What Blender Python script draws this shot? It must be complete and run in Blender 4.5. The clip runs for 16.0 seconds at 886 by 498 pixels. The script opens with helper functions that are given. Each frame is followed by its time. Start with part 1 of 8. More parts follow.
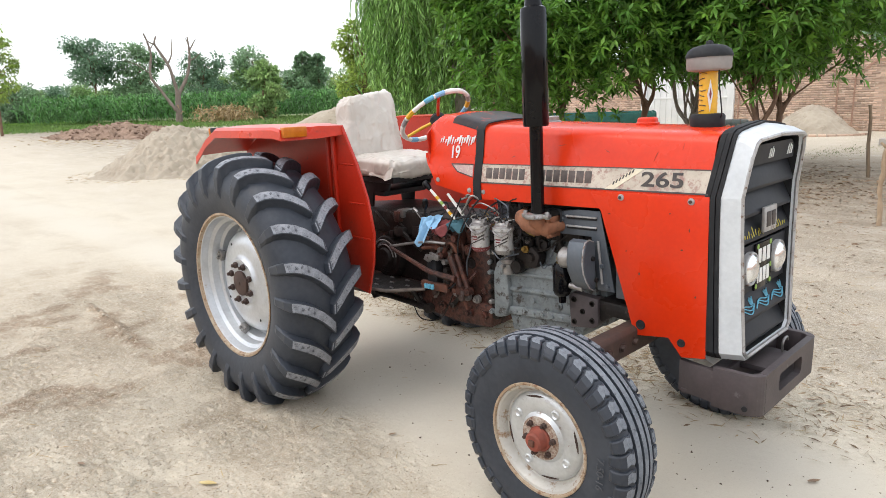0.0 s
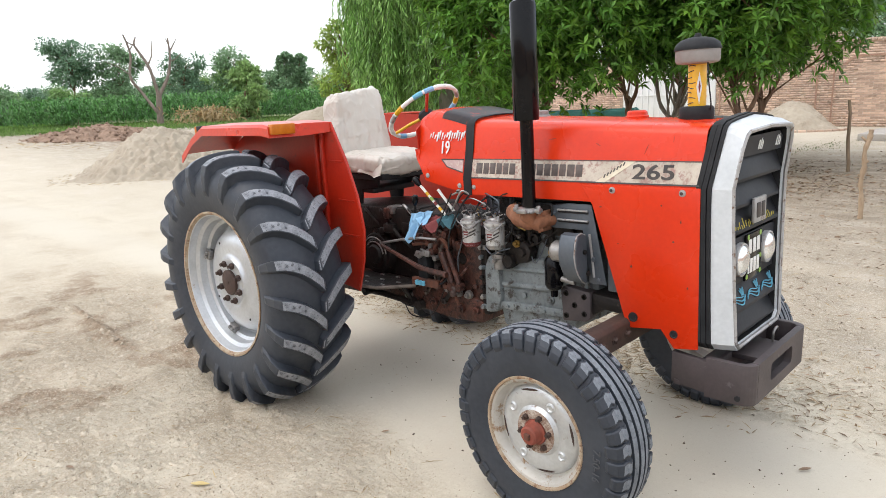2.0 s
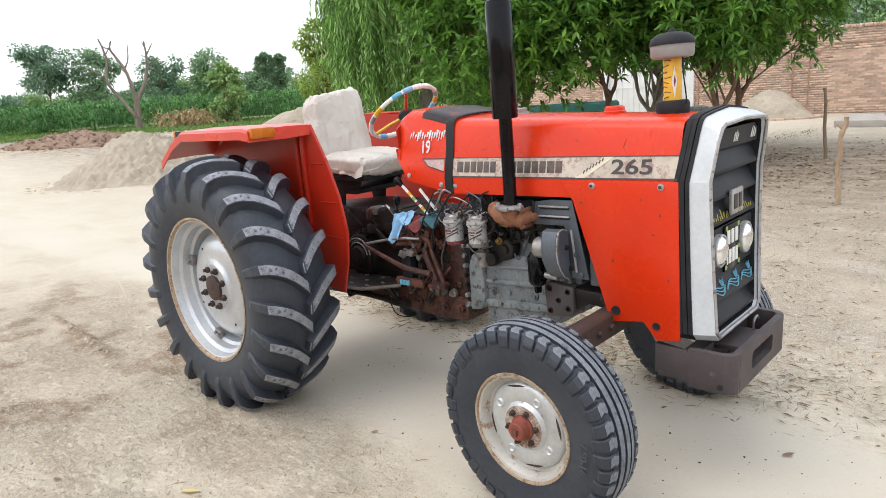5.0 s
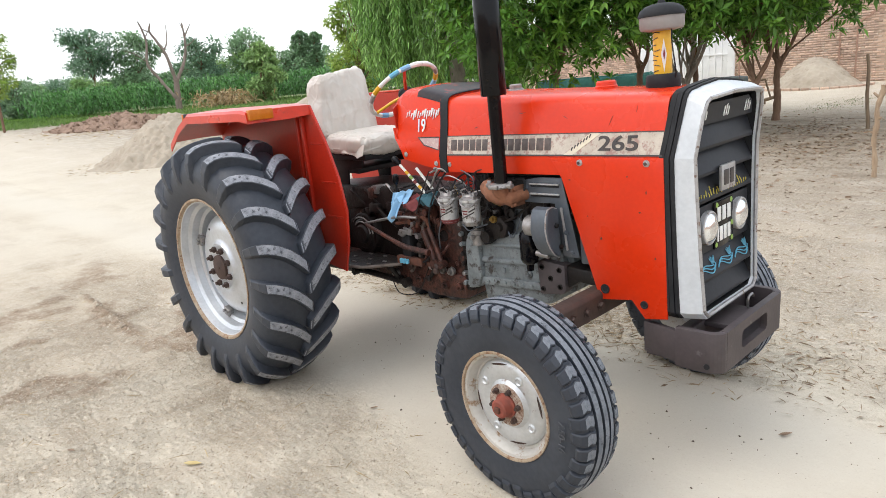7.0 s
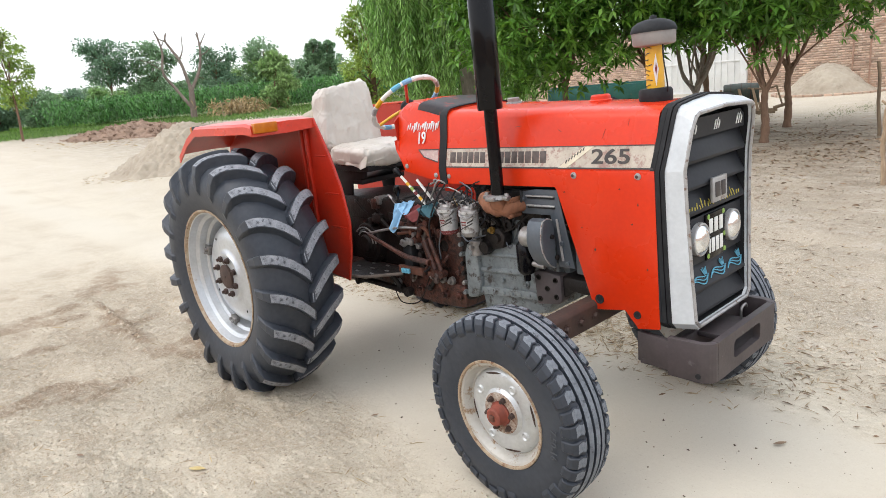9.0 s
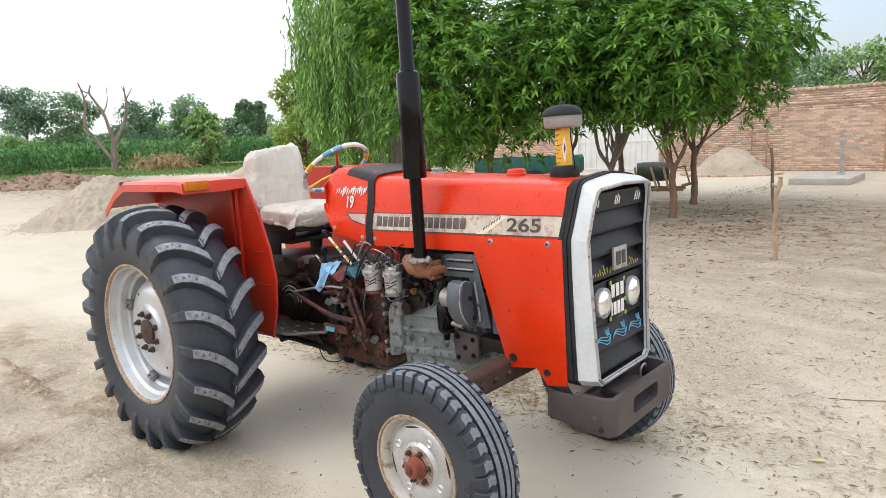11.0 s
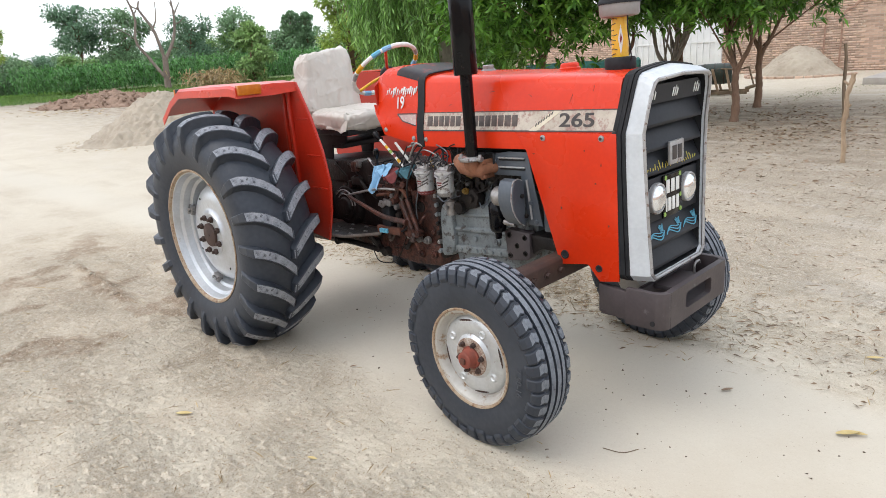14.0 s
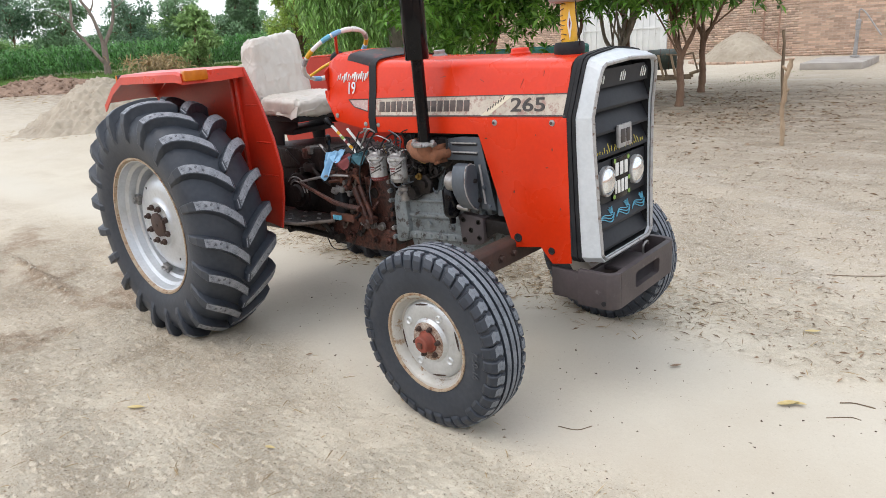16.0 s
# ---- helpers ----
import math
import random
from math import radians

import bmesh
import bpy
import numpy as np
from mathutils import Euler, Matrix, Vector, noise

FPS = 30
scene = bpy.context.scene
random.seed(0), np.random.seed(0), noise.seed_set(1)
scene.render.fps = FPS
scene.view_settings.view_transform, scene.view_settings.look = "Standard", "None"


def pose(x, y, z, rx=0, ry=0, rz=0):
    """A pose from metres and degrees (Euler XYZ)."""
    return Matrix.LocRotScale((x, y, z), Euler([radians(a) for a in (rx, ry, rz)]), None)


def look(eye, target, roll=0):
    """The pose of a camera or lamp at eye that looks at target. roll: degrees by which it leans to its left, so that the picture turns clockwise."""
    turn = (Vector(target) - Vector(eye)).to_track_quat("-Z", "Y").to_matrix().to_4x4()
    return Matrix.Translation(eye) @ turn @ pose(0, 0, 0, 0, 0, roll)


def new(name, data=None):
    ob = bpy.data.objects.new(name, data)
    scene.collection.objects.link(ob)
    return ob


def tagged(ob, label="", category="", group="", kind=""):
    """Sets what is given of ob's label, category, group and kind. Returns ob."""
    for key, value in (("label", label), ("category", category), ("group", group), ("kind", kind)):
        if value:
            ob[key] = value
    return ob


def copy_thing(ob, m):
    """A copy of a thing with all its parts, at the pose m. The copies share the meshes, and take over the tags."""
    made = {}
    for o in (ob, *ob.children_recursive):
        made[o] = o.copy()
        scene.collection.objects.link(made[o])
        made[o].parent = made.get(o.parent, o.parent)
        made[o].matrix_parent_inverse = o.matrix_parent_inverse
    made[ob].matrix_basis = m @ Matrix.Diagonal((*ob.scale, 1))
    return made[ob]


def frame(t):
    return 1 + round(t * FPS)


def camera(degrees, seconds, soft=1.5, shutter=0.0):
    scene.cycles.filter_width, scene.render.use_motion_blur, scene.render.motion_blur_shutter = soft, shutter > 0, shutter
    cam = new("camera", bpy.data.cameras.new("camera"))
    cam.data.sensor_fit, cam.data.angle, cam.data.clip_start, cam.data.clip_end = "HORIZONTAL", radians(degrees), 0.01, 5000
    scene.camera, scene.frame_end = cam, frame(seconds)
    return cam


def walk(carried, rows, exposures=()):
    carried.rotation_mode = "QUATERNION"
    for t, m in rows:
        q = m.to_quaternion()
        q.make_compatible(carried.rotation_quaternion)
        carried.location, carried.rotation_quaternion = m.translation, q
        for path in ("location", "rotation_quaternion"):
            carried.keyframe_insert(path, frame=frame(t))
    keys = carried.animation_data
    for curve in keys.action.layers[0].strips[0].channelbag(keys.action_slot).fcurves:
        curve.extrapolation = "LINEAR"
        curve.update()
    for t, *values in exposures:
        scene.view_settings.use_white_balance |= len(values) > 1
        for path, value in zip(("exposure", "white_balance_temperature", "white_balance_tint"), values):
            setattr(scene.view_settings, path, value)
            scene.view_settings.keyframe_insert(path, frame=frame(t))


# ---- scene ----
cam = camera(66.63, 16.0, soft=0.3)
PATH = [
    (0, (3.4558, -2.7375, 1.6906), (2.0654, -1.3720, 1.2409), -1.99),
    (0.5, (3.4494, -2.7441, 1.6875), (2.0600, -1.3700, 1.2615), -2.01),
    (1, (3.4383, -2.7524, 1.6802), (2.0674, -1.3650, 1.2378), -2.16),
    (1.5, (3.4348, -2.7519, 1.6740), (2.0711, -1.3580, 1.2297), -2.15),
    (2, (3.4307, -2.7578, 1.6712), (2.0736, -1.3618, 1.2190), -2.41),
    (2.5, (3.4265, -2.7592, 1.6685), (2.0835, -1.3533, 1.1996), -2.38),
    (3, (3.4329, -2.7486, 1.6672), (2.0808, -1.3511, 1.1997), -3.09),
    (3.5, (3.4288, -2.7528, 1.6673), (2.0979, -1.3369, 1.1941), -2.94),
    (4, (3.4328, -2.7609, 1.6668), (2.1305, -1.3180, 1.1954), -3.54),
    (4.2, (3.4356, -2.7611, 1.6696), (2.1271, -1.3225, 1.2026), -3.21),
    (6.3, (3.5152, -2.7049, 1.6985), (2.1545, -1.3264, 1.2002), -5.69),
    (6.5, (3.5382, -2.6818, 1.6921), (2.1703, -1.3178, 1.1740), -5.33),
    (7, (3.6087, -2.6116, 1.6815), (2.2072, -1.2840, 1.1588), -5.13),
    (7.5, (3.6590, -2.5746, 1.7010), (2.2509, -1.2385, 1.2194), -5.59),
    (8, (3.6702, -2.5488, 1.7167), (2.2606, -1.2292, 1.1955), -5.79),
    (8.2, (3.6740, -2.5499, 1.7194), (2.2442, -1.2497, 1.2044), -5.77),
    (10.3, (3.7815, -2.6971, 1.6883), (2.4206, -1.3025, 1.2377), -1.83),
    (10.5, (3.8003, -2.6991, 1.7074), (2.4883, -1.2446, 1.3038), -1.18),
    (11, (3.8269, -2.7106, 1.7290), (2.5352, -1.2198, 1.3992), -2.55),
    (11.5, (3.8387, -2.7361, 1.6853), (2.5380, -1.2913, 1.2155), -2.85),
    (12, (3.8314, -2.7268, 1.6742), (2.5268, -1.3107, 1.1333), -2.90),
    (12.5, (3.8400, -2.7258, 1.6674), (2.5231, -1.3291, 1.1063), -3.17),
    (13, (3.8457, -2.7258, 1.6686), (2.5171, -1.3429, 1.1008), -3.31),
    (13.5, (3.8517, -2.7326, 1.6703), (2.5142, -1.3504, 1.1220), -3.77),
    (14, (3.8457, -2.7441, 1.6655), (2.4723, -1.4065, 1.0957), -4.21),
    (14.5, (3.8404, -2.7546, 1.6596), (2.4468, -1.4509, 1.0609), -4.10),
    (15, (3.8452, -2.7471, 1.6611), (2.4908, -1.4044, 1.0590), -4.32),
    (15.5, (3.8555, -2.7546, 1.6621), (2.5517, -1.3618, 1.0621), -4.31),
    (16, (3.8512, -2.7569, 1.6624), (2.5846, -1.3373, 1.0457), -4.09),
]
walk(cam, [(t, look(eye, target, roll)) for t, eye, target, roll in PATH], exposures=((0, 0.44, 6360, 10), (7, 0.42, 6300, 10), (11.5, 0.43, 6400, 10), (13, 0.38, 6200, 10), (14, 0.33, 6200, 10), (16, 0.28, 6200, 10)))

# ---- light ----
world = bpy.data.worlds.new("hazy_sky")
scene.world = world
world.use_nodes = True
wn, wl = world.node_tree.nodes, world.node_tree.links
wn.clear()
sky = wn.new("ShaderNodeTexSky")
sky.sky_type = "NISHITA"
sky.sun_disc = False
sky.sun_elevation, sky.sun_rotation = radians(56), radians(212)
sky.air_density, sky.dust_density, sky.ozone_density = 1.0, 4.0, 1.0
haze = wn.new("ShaderNodeMix")
haze.data_type = "RGBA"
turn_c = wn.new("ShaderNodeTexCoord")
side = wn.new("ShaderNodeVectorMath")
side.operation = "DOT_PRODUCT"
side.inputs[1].default_value = (-0.05, 0.995, 0.05)
veil = wn.new("ShaderNodeMapRange")
veil.interpolation_type = "SMOOTHSTEP"
veil.inputs[1].default_value, veil.inputs[2].default_value = 0.90, 0.997
veil.inputs[3].default_value, veil.inputs[4].default_value = 0.62, 0.15
wl.new(turn_c.outputs["Generated"], side.inputs[0])
wl.new(side.outputs["Value"], veil.inputs[0])
wl.new(veil.outputs[0], haze.inputs[0])
haze.inputs[7].default_value = (10.5, 10.6, 10.8, 1)
bg = wn.new("ShaderNodeBackground")
bg.inputs[1].default_value = 0.15
wo = wn.new("ShaderNodeOutputWorld")
wl.new(sky.outputs[0], haze.inputs[6])
wl.new(haze.outputs[2], bg.inputs[0])
wl.new(bg.outputs[0], wo.inputs[0])
sun_data = bpy.data.lights.new("sun", "SUN")
sun_data.energy, sun_data.angle, sun_data.color = 0.6, radians(48), (1.0, 0.96, 0.9)
sun = new("sun", sun_data)
sun.matrix_world = look((-2.5, -6, 15), (0.5, 0, 0))

# ---- materials ----


def mat(name, c1, c2=None, scale=6.0, rough=0.6, metal=0.0, bump=0.1, fine=60.0, dirt=None, dirt_amount=0.45, coat=0.0, spec=0.5, per_piece=0.0, stretch=None):
    """Two colours mixed by a broad noise, a fine grain, optional dirt patches and relief."""
    m = bpy.data.materials.new(name)
    m.use_nodes = True
    n, l = m.node_tree.nodes, m.node_tree.links
    b = n["Principled BSDF"]
    c2 = c2 or tuple(0.8 * v for v in c1)
    tc = n.new("ShaderNodeTexCoord")
    src = tc.outputs["Object"]
    if stretch:
        mp = n.new("ShaderNodeMapping")
        mp.inputs["Scale"].default_value = stretch
        l.new(src, mp.inputs["Vector"])
        src = mp.outputs[0]
    a = n.new("ShaderNodeTexNoise")
    a.inputs["Scale"].default_value, a.inputs["Detail"].default_value = scale, 6
    f = n.new("ShaderNodeTexNoise")
    f.inputs["Scale"].default_value, f.inputs["Detail"].default_value = fine, 4
    l.new(src, a.inputs["Vector"])
    l.new(src, f.inputs["Vector"])
    add = n.new("ShaderNodeMath")
    add.operation = "MULTIPLY_ADD"
    l.new(f.outputs[0], add.inputs[0])
    add.inputs[1].default_value = 0.5
    l.new(a.outputs[0], add.inputs[2])
    ramp = n.new("ShaderNodeMapRange")
    ramp.inputs[1].default_value, ramp.inputs[2].default_value = 0.55, 0.95
    l.new(add.outputs[0], ramp.inputs[0])
    mix = n.new("ShaderNodeMix")
    mix.data_type = "RGBA"
    mix.inputs[6].default_value, mix.inputs[7].default_value = (*c1, 1), (*c2, 1)
    l.new(ramp.outputs[0], mix.inputs[0])
    colour = mix.outputs[2]
    if per_piece:
        oi = n.new("ShaderNodeNewGeometry") if per_piece > 0 else n.new("ShaderNodeObjectInfo")
        hsv = n.new("ShaderNodeHueSaturation")
        mr = n.new("ShaderNodeMapRange")
        mr.inputs[3].default_value, mr.inputs[4].default_value = 1 - abs(per_piece), 1 + abs(per_piece)
        l.new(oi.outputs["Random Per Island" if per_piece > 0 else "Random"], mr.inputs[0])
        l.new(mr.outputs[0], hsv.inputs["Value"])
        l.new(colour, hsv.inputs["Color"])
        colour = hsv.outputs[0]
    rough_out = None
    if dirt:
        d = n.new("ShaderNodeTexNoise")
        d.inputs["Scale"].default_value, d.inputs["Detail"].default_value, d.inputs["Roughness"].default_value = scale * 2.3, 9, 0.7
        l.new(src, d.inputs["Vector"])
        dr = n.new("ShaderNodeMapRange")
        dr.inputs[1].default_value, dr.inputs[2].default_value = 0.72 - 0.4 * dirt_amount, 0.80 - 0.35 * dirt_amount
        l.new(d.outputs[0], dr.inputs[0])
        dm = n.new("ShaderNodeMix")
        dm.data_type = "RGBA"
        dm.inputs[7].default_value = (*dirt, 1)
        l.new(dr.outputs[0], dm.inputs[0])
        l.new(colour, dm.inputs[6])
        colour = dm.outputs[2]
    l.new(colour, b.inputs["Base Color"])
    rr = n.new("ShaderNodeMapRange")
    rr.inputs[3].default_value, rr.inputs[4].default_value = max(0.02, rough - 0.1), min(1, rough + 0.12)
    l.new(a.outputs[0], rr.inputs[0])
    l.new(rr.outputs[0], b.inputs["Roughness"])
    b.inputs["Metallic"].default_value = metal
    b.inputs["Specular IOR Level"].default_value = spec
    b.inputs["Coat Weight"].default_value = coat
    b.inputs["Coat Roughness"].default_value = 0.08
    if bump:
        bp = n.new("ShaderNodeBump")
        bp.inputs["Strength"].default_value, bp.inputs["Distance"].default_value = bump, 0.01
        l.new(add.outputs[0], bp.inputs["Height"])
        l.new(bp.outputs[0], b.inputs["Normal"])
    return m


def leaf_mat(name, c1, c2, scale=1.2, spread=0.35, rough=0.45):
    m = mat(name, c1, c2, scale, rough, bump=0.0, fine=9, per_piece=spread, spec=0.4)
    n, l = m.node_tree.nodes, m.node_tree.links
    b = n["Principled BSDF"]
    tr = n.new("ShaderNodeBsdfTranslucent")
    src = b.inputs["Base Color"].links[0].from_socket
    l.new(src, tr.inputs[0])
    mx = n.new("ShaderNodeMixShader")
    mx.inputs[0].default_value = 0.3
    l.new(b.outputs[0], mx.inputs[1])
    l.new(tr.outputs[0], mx.inputs[2])
    l.new(mx.outputs[0], n["Material Output"].inputs[0])
    return m


RED = mat("tractor_red_paint", (0.66, 0.036, 0.005), (0.57, 0.028, 0.004), 3, 0.27, bump=0.03, coat=0.0, dirt=(0.25, 0.03, 0.015), dirt_amount=0.1, spec=0.36)
RED_WORN = mat("chipped_red_paint", (0.6, 0.034, 0.007), (0.48, 0.026, 0.006), 5, 0.3, bump=0.05, dirt=(0.2, 0.03, 0.018), dirt_amount=0.25, spec=0.6)
RED_DULL = mat("dull_red_paint", (0.46, 0.022, 0.006), (0.36, 0.016, 0.005), 4, 0.36, bump=0.03, dirt=(0.2, 0.03, 0.018), dirt_amount=0.25)
BLACK = mat("black_paint", (0.003, 0.003, 0.004), (0.006, 0.006, 0.007), 8, 0.1, bump=0.02, spec=0.2)
BLACK_MATT = mat("matt_black_paint", (0.012, 0.0125, 0.014), (0.024, 0.025, 0.027), 9, 0.6, bump=0.05, spec=0.25)
GRILLE = mat("dark_grey_grille_paint", (0.013, 0.0145, 0.018), (0.024, 0.026, 0.031), 7, 0.5, bump=0.03, spec=0.3)
WHITE = mat("white_enamel", (0.62, 0.65, 0.67), (0.5, 0.53, 0.55), 5, 0.32, bump=0.04, dirt=(0.3, 0.24, 0.18), dirt_amount=0.12)
CHROME_WORN = mat("worn_grey_trim", (0.42, 0.42, 0.42), (0.3, 0.29, 0.28), 14, 0.4, 0.2, 0.06, dirt=(0.13, 0.07, 0.04), dirt_amount=0.4)
RUBBER = mat("tyre_rubber", (0.026, 0.032, 0.043), (0.044, 0.051, 0.063), 5, 0.44, bump=0.15, fine=40, dirt=(0.06, 0.062, 0.065), dirt_amount=0.22, spec=0.36)
RUBBER_WORN = mat("worn_tread_rubber", (0.29, 0.305, 0.33), (0.15, 0.162, 0.185), 22, 0.75, bump=0.4, fine=110, dirt=(0.05, 0.055, 0.065), dirt_amount=0.45)
RUBBER_TEXT = mat("raised_rubber_lettering", (0.075, 0.082, 0.092), (0.055, 0.06, 0.07), 20, 0.7, bump=0.2)
SILVER = mat("silver_wheel_paint", (0.60, 0.625, 0.65), (0.48, 0.50, 0.515), 5, 0.33, 0.55, 0.04, dirt=(0.34, 0.28, 0.2), dirt_amount=0.2)
CHIPPED = mat("chipped_silver_paint", (0.59, 0.61, 0.615), (0.45, 0.465, 0.465), 9, 0.36, 0.5, 0.1, dirt=(0.2, 0.13, 0.085), dirt_amount=0.3)
FLAKED = mat("flaked_rusty_paint", (0.44, 0.39, 0.33), (0.2, 0.11, 0.07), 30, 0.65, 0.1, 0.4, fine=120, dirt=(0.16, 0.07, 0.04), dirt_amount=0.5)
RUST = mat("rusty_iron", (0.16, 0.055, 0.03), (0.085, 0.04, 0.028), 12, 0.75, 0.1, 0.3, dirt=(0.05, 0.03, 0.025), dirt_amount=0.4)
RUST_RIM = mat("rusted_rim_edge", (0.3, 0.2, 0.12), (0.42, 0.36, 0.27), 16, 0.75, 0.1, 0.2, dirt=(0.17, 0.08, 0.04), dirt_amount=0.45)
TREAD_DUST = mat("dusty_front_tread", (0.2, 0.22, 0.245), (0.12, 0.135, 0.155), 16, 0.85, 0, 0.5, fine=90, dirt=(0.05, 0.057, 0.068), dirt_amount=0.42)
RIM_CREAM = mat("cream_rim_paint", (0.43, 0.41, 0.36), (0.50, 0.49, 0.46), 9, 0.5, 0.25, 0.08, dirt=(0.26, 0.165, 0.09), dirt_amount=0.47)
DARK_RUST = mat("dark_rusty_iron", (0.07, 0.04, 0.03), (0.045, 0.03, 0.026), 12, 0.65, 0.2, 0.25)
HUB_RED = mat("rusty_red_hub", (0.27, 0.06, 0.035), (0.17, 0.05, 0.033), 20, 0.7, 0, 0.2)
BROWN_CAST = mat("oily_brown_casting", (0.105, 0.040, 0.028), (0.034, 0.018, 0.015), 13, 0.42, 0.1, 0.8, dirt=(0.014, 0.01, 0.009), dirt_amount=0.52, spec=0.35)
DARK_CAST = mat("greasy_dark_casting", (0.007, 0.006, 0.0055), (0.02, 0.0145, 0.0125), 14, 0.55, 0.1, 0.6, dirt=(0.085, 0.066, 0.05), dirt_amount=0.28, spec=0.35)
GREY_CAST = mat("grey_engine_paint", (0.22, 0.245, 0.25), (0.13, 0.148, 0.155), 9, 0.5, 0.1, 0.4, dirt=(0.05, 0.042, 0.036), dirt_amount=0.47, spec=0.4)
GREY_STEEL = mat("grey_painted_steel", (0.105, 0.122, 0.142), (0.075, 0.088, 0.104), 8, 0.38, 0.2, 0.08, dirt=(0.2, 0.18, 0.14), dirt_amount=0.2)
MANIFOLD = mat("rusty_exhaust_manifold", (0.27, 0.115, 0.058), (0.15, 0.062, 0.034), 11, 0.85, 0, 0.5, dirt=(0.06, 0.03, 0.02), dirt_amount=0.35)
STEEL = mat("bare_steel", (0.36, 0.35, 0.34), (0.22, 0.21, 0.2), 20, 0.4, 0.7, 0.1, dirt=(0.09, 0.06, 0.045), dirt_amount=0.35)
BUMPER = mat("brown_grey_cast_weight", (0.075, 0.06, 0.061), (0.052, 0.042, 0.043), 6, 0.55, 0, 0.12, dirt=(0.12, 0.11, 0.11), dirt_amount=0.25)
SEAT = mat("cream_seat_cover", (0.60, 0.565, 0.505), (0.50, 0.46, 0.40), 3, 0.33, 0, 0.25, fine=14, dirt=(0.4, 0.33, 0.26), dirt_amount=0.2)
AMBER = mat("amber_lens", (0.55, 0.17, 0.008), (0.42, 0.11, 0.006), 20, 0.3, 0, 0.1, coat=0.0, spec=0.3)
YELLOW = mat("yellow_tape", (0.75, 0.42, 0.01), (0.62, 0.33, 0.01), 12, 0.35, 0, 0.1)
DECAL = mat("faded_cream_decal", (0.55, 0.49, 0.41), (0.42, 0.36, 0.29), 16, 0.5, 0, 0.05, fine=120, dirt=(0.33, 0.2, 0.17), dirt_amount=0.55)
DECAL_PINK = mat("scuffed_pink_decal", (0.5, 0.36, 0.33), (0.42, 0.27, 0.26), 25, 0.5, 0, 0.05, fine=150, dirt=(0.55, 0.47, 0.42), dirt_amount=0.45)
INK_WORN = mat("worn_decal_ink", (0.06, 0.05, 0.045), (0.12, 0.09, 0.08), 40, 0.5, 0, 0)
STICKER = mat("cream_sticker", (0.68, 0.62, 0.48), (0.6, 0.53, 0.4), 20, 0.5, 0, 0.03, dirt=(0.4, 0.28, 0.2), dirt_amount=0.2)
FADED = mat("faded_black_paint", (0.02, 0.02, 0.023), (0.045, 0.035, 0.035), 5, 0.3, bump=0.04, dirt=(0.3, 0.03, 0.012), dirt_amount=0.42, spec=0.1)
INK = mat("dark_decal_ink", (0.035, 0.03, 0.03), (0.06, 0.05, 0.045), 30, 0.5, 0, 0)
WHITE_INK = mat("white_sign_paint", (0.75, 0.75, 0.72), (0.65, 0.65, 0.62), 20, 0.5, 0, 0)
YELLOW_INK = mat("yellow_sign_paint", (0.5, 0.42, 0.06), (0.4, 0.33, 0.05), 20, 0.5, 0, 0)
BLUE_INK = mat("light_blue_sign_paint", (0.12, 0.4, 0.55), (0.1, 0.32, 0.45), 20, 0.5, 0, 0)
GREEN_INK = mat("green_sign_paint", (0.25, 0.4, 0.08), (0.2, 0.33, 0.06), 20, 0.5, 0, 0)
LAMP_GLASS = mat("silvered_lamp_glass", (0.8, 0.82, 0.84), (0.7, 0.72, 0.74), 30, 0.12, 0.85, 0.02, coat=0.8)
BLUE_CLOTH = mat("pale_blue_cloth", (0.25, 0.45, 0.65), (0.18, 0.36, 0.56), 9, 0.85, 0, 0.3)
RED_CLOTH = mat("maroon_cloth", (0.22, 0.05, 0.05), (0.12, 0.03, 0.03), 9, 0.9, 0, 0.3)
TEAL_CLOTH = mat("teal_cloth", (0.06, 0.16, 0.19), (0.04, 0.1, 0.13), 9, 0.9, 0, 0.3)
FILTER_WHITE = mat("white_filter_paint", (0.56, 0.57, 0.57), (0.40, 0.40, 0.39), 14, 0.33, 0.35, 0.04, dirt=(0.12, 0.09, 0.075), dirt_amount=0.48)
BARK = mat("brown_bark", (0.215, 0.13, 0.083), (0.13, 0.08, 0.052), 9, 0.9, 0, 0.8, fine=40, stretch=(1, 1, 0.3))
BARK_PALE = mat("pale_grey_bark", (0.3, 0.27, 0.22), (0.2, 0.17, 0.14), 9, 0.9, 0, 0.7, fine=40, stretch=(1, 1, 0.3))
BARK_DEAD = mat("weathered_bark", (0.25, 0.205, 0.17), (0.155, 0.122, 0.10), 6, 0.9, 0, 0.6, stretch=(1, 1, 0.3))
WOOD = mat("weathered_wood", (0.22, 0.16, 0.1), (0.14, 0.1, 0.065), 12, 0.85, 0, 0.4, stretch=(1, 1, 0.2))
WOOD_PALE = mat("pale_barkless_wood", (0.4, 0.3, 0.2), (0.27, 0.19, 0.12), 14, 0.85, 0, 0.5, stretch=(1, 1, 0.25))
LEAF = leaf_mat("broad_green_leaf", (0.075, 0.185, 0.025), (0.145, 0.30, 0.045), spread=0.55)
LEAF_YOUNG = leaf_mat("young_green_leaf", (0.13, 0.27, 0.03), (0.18, 0.34, 0.045))
LEAF_WILLOW = leaf_mat("willow_leaf", (0.15, 0.29, 0.065), (0.27, 0.44, 0.12), spread=0.55)
# aerial haze over the far trees is mixed into these paler, bluer leaf colours
LEAF_HAZED = leaf_mat("hazed_far_leaf", (0.18, 0.30, 0.16), (0.27, 0.40, 0.22), 0.25)
LEAF_HAZED_LIGHT = leaf_mat("light_hazed_far_leaf", (0.22, 0.355, 0.13), (0.31, 0.45, 0.17), 0.25)
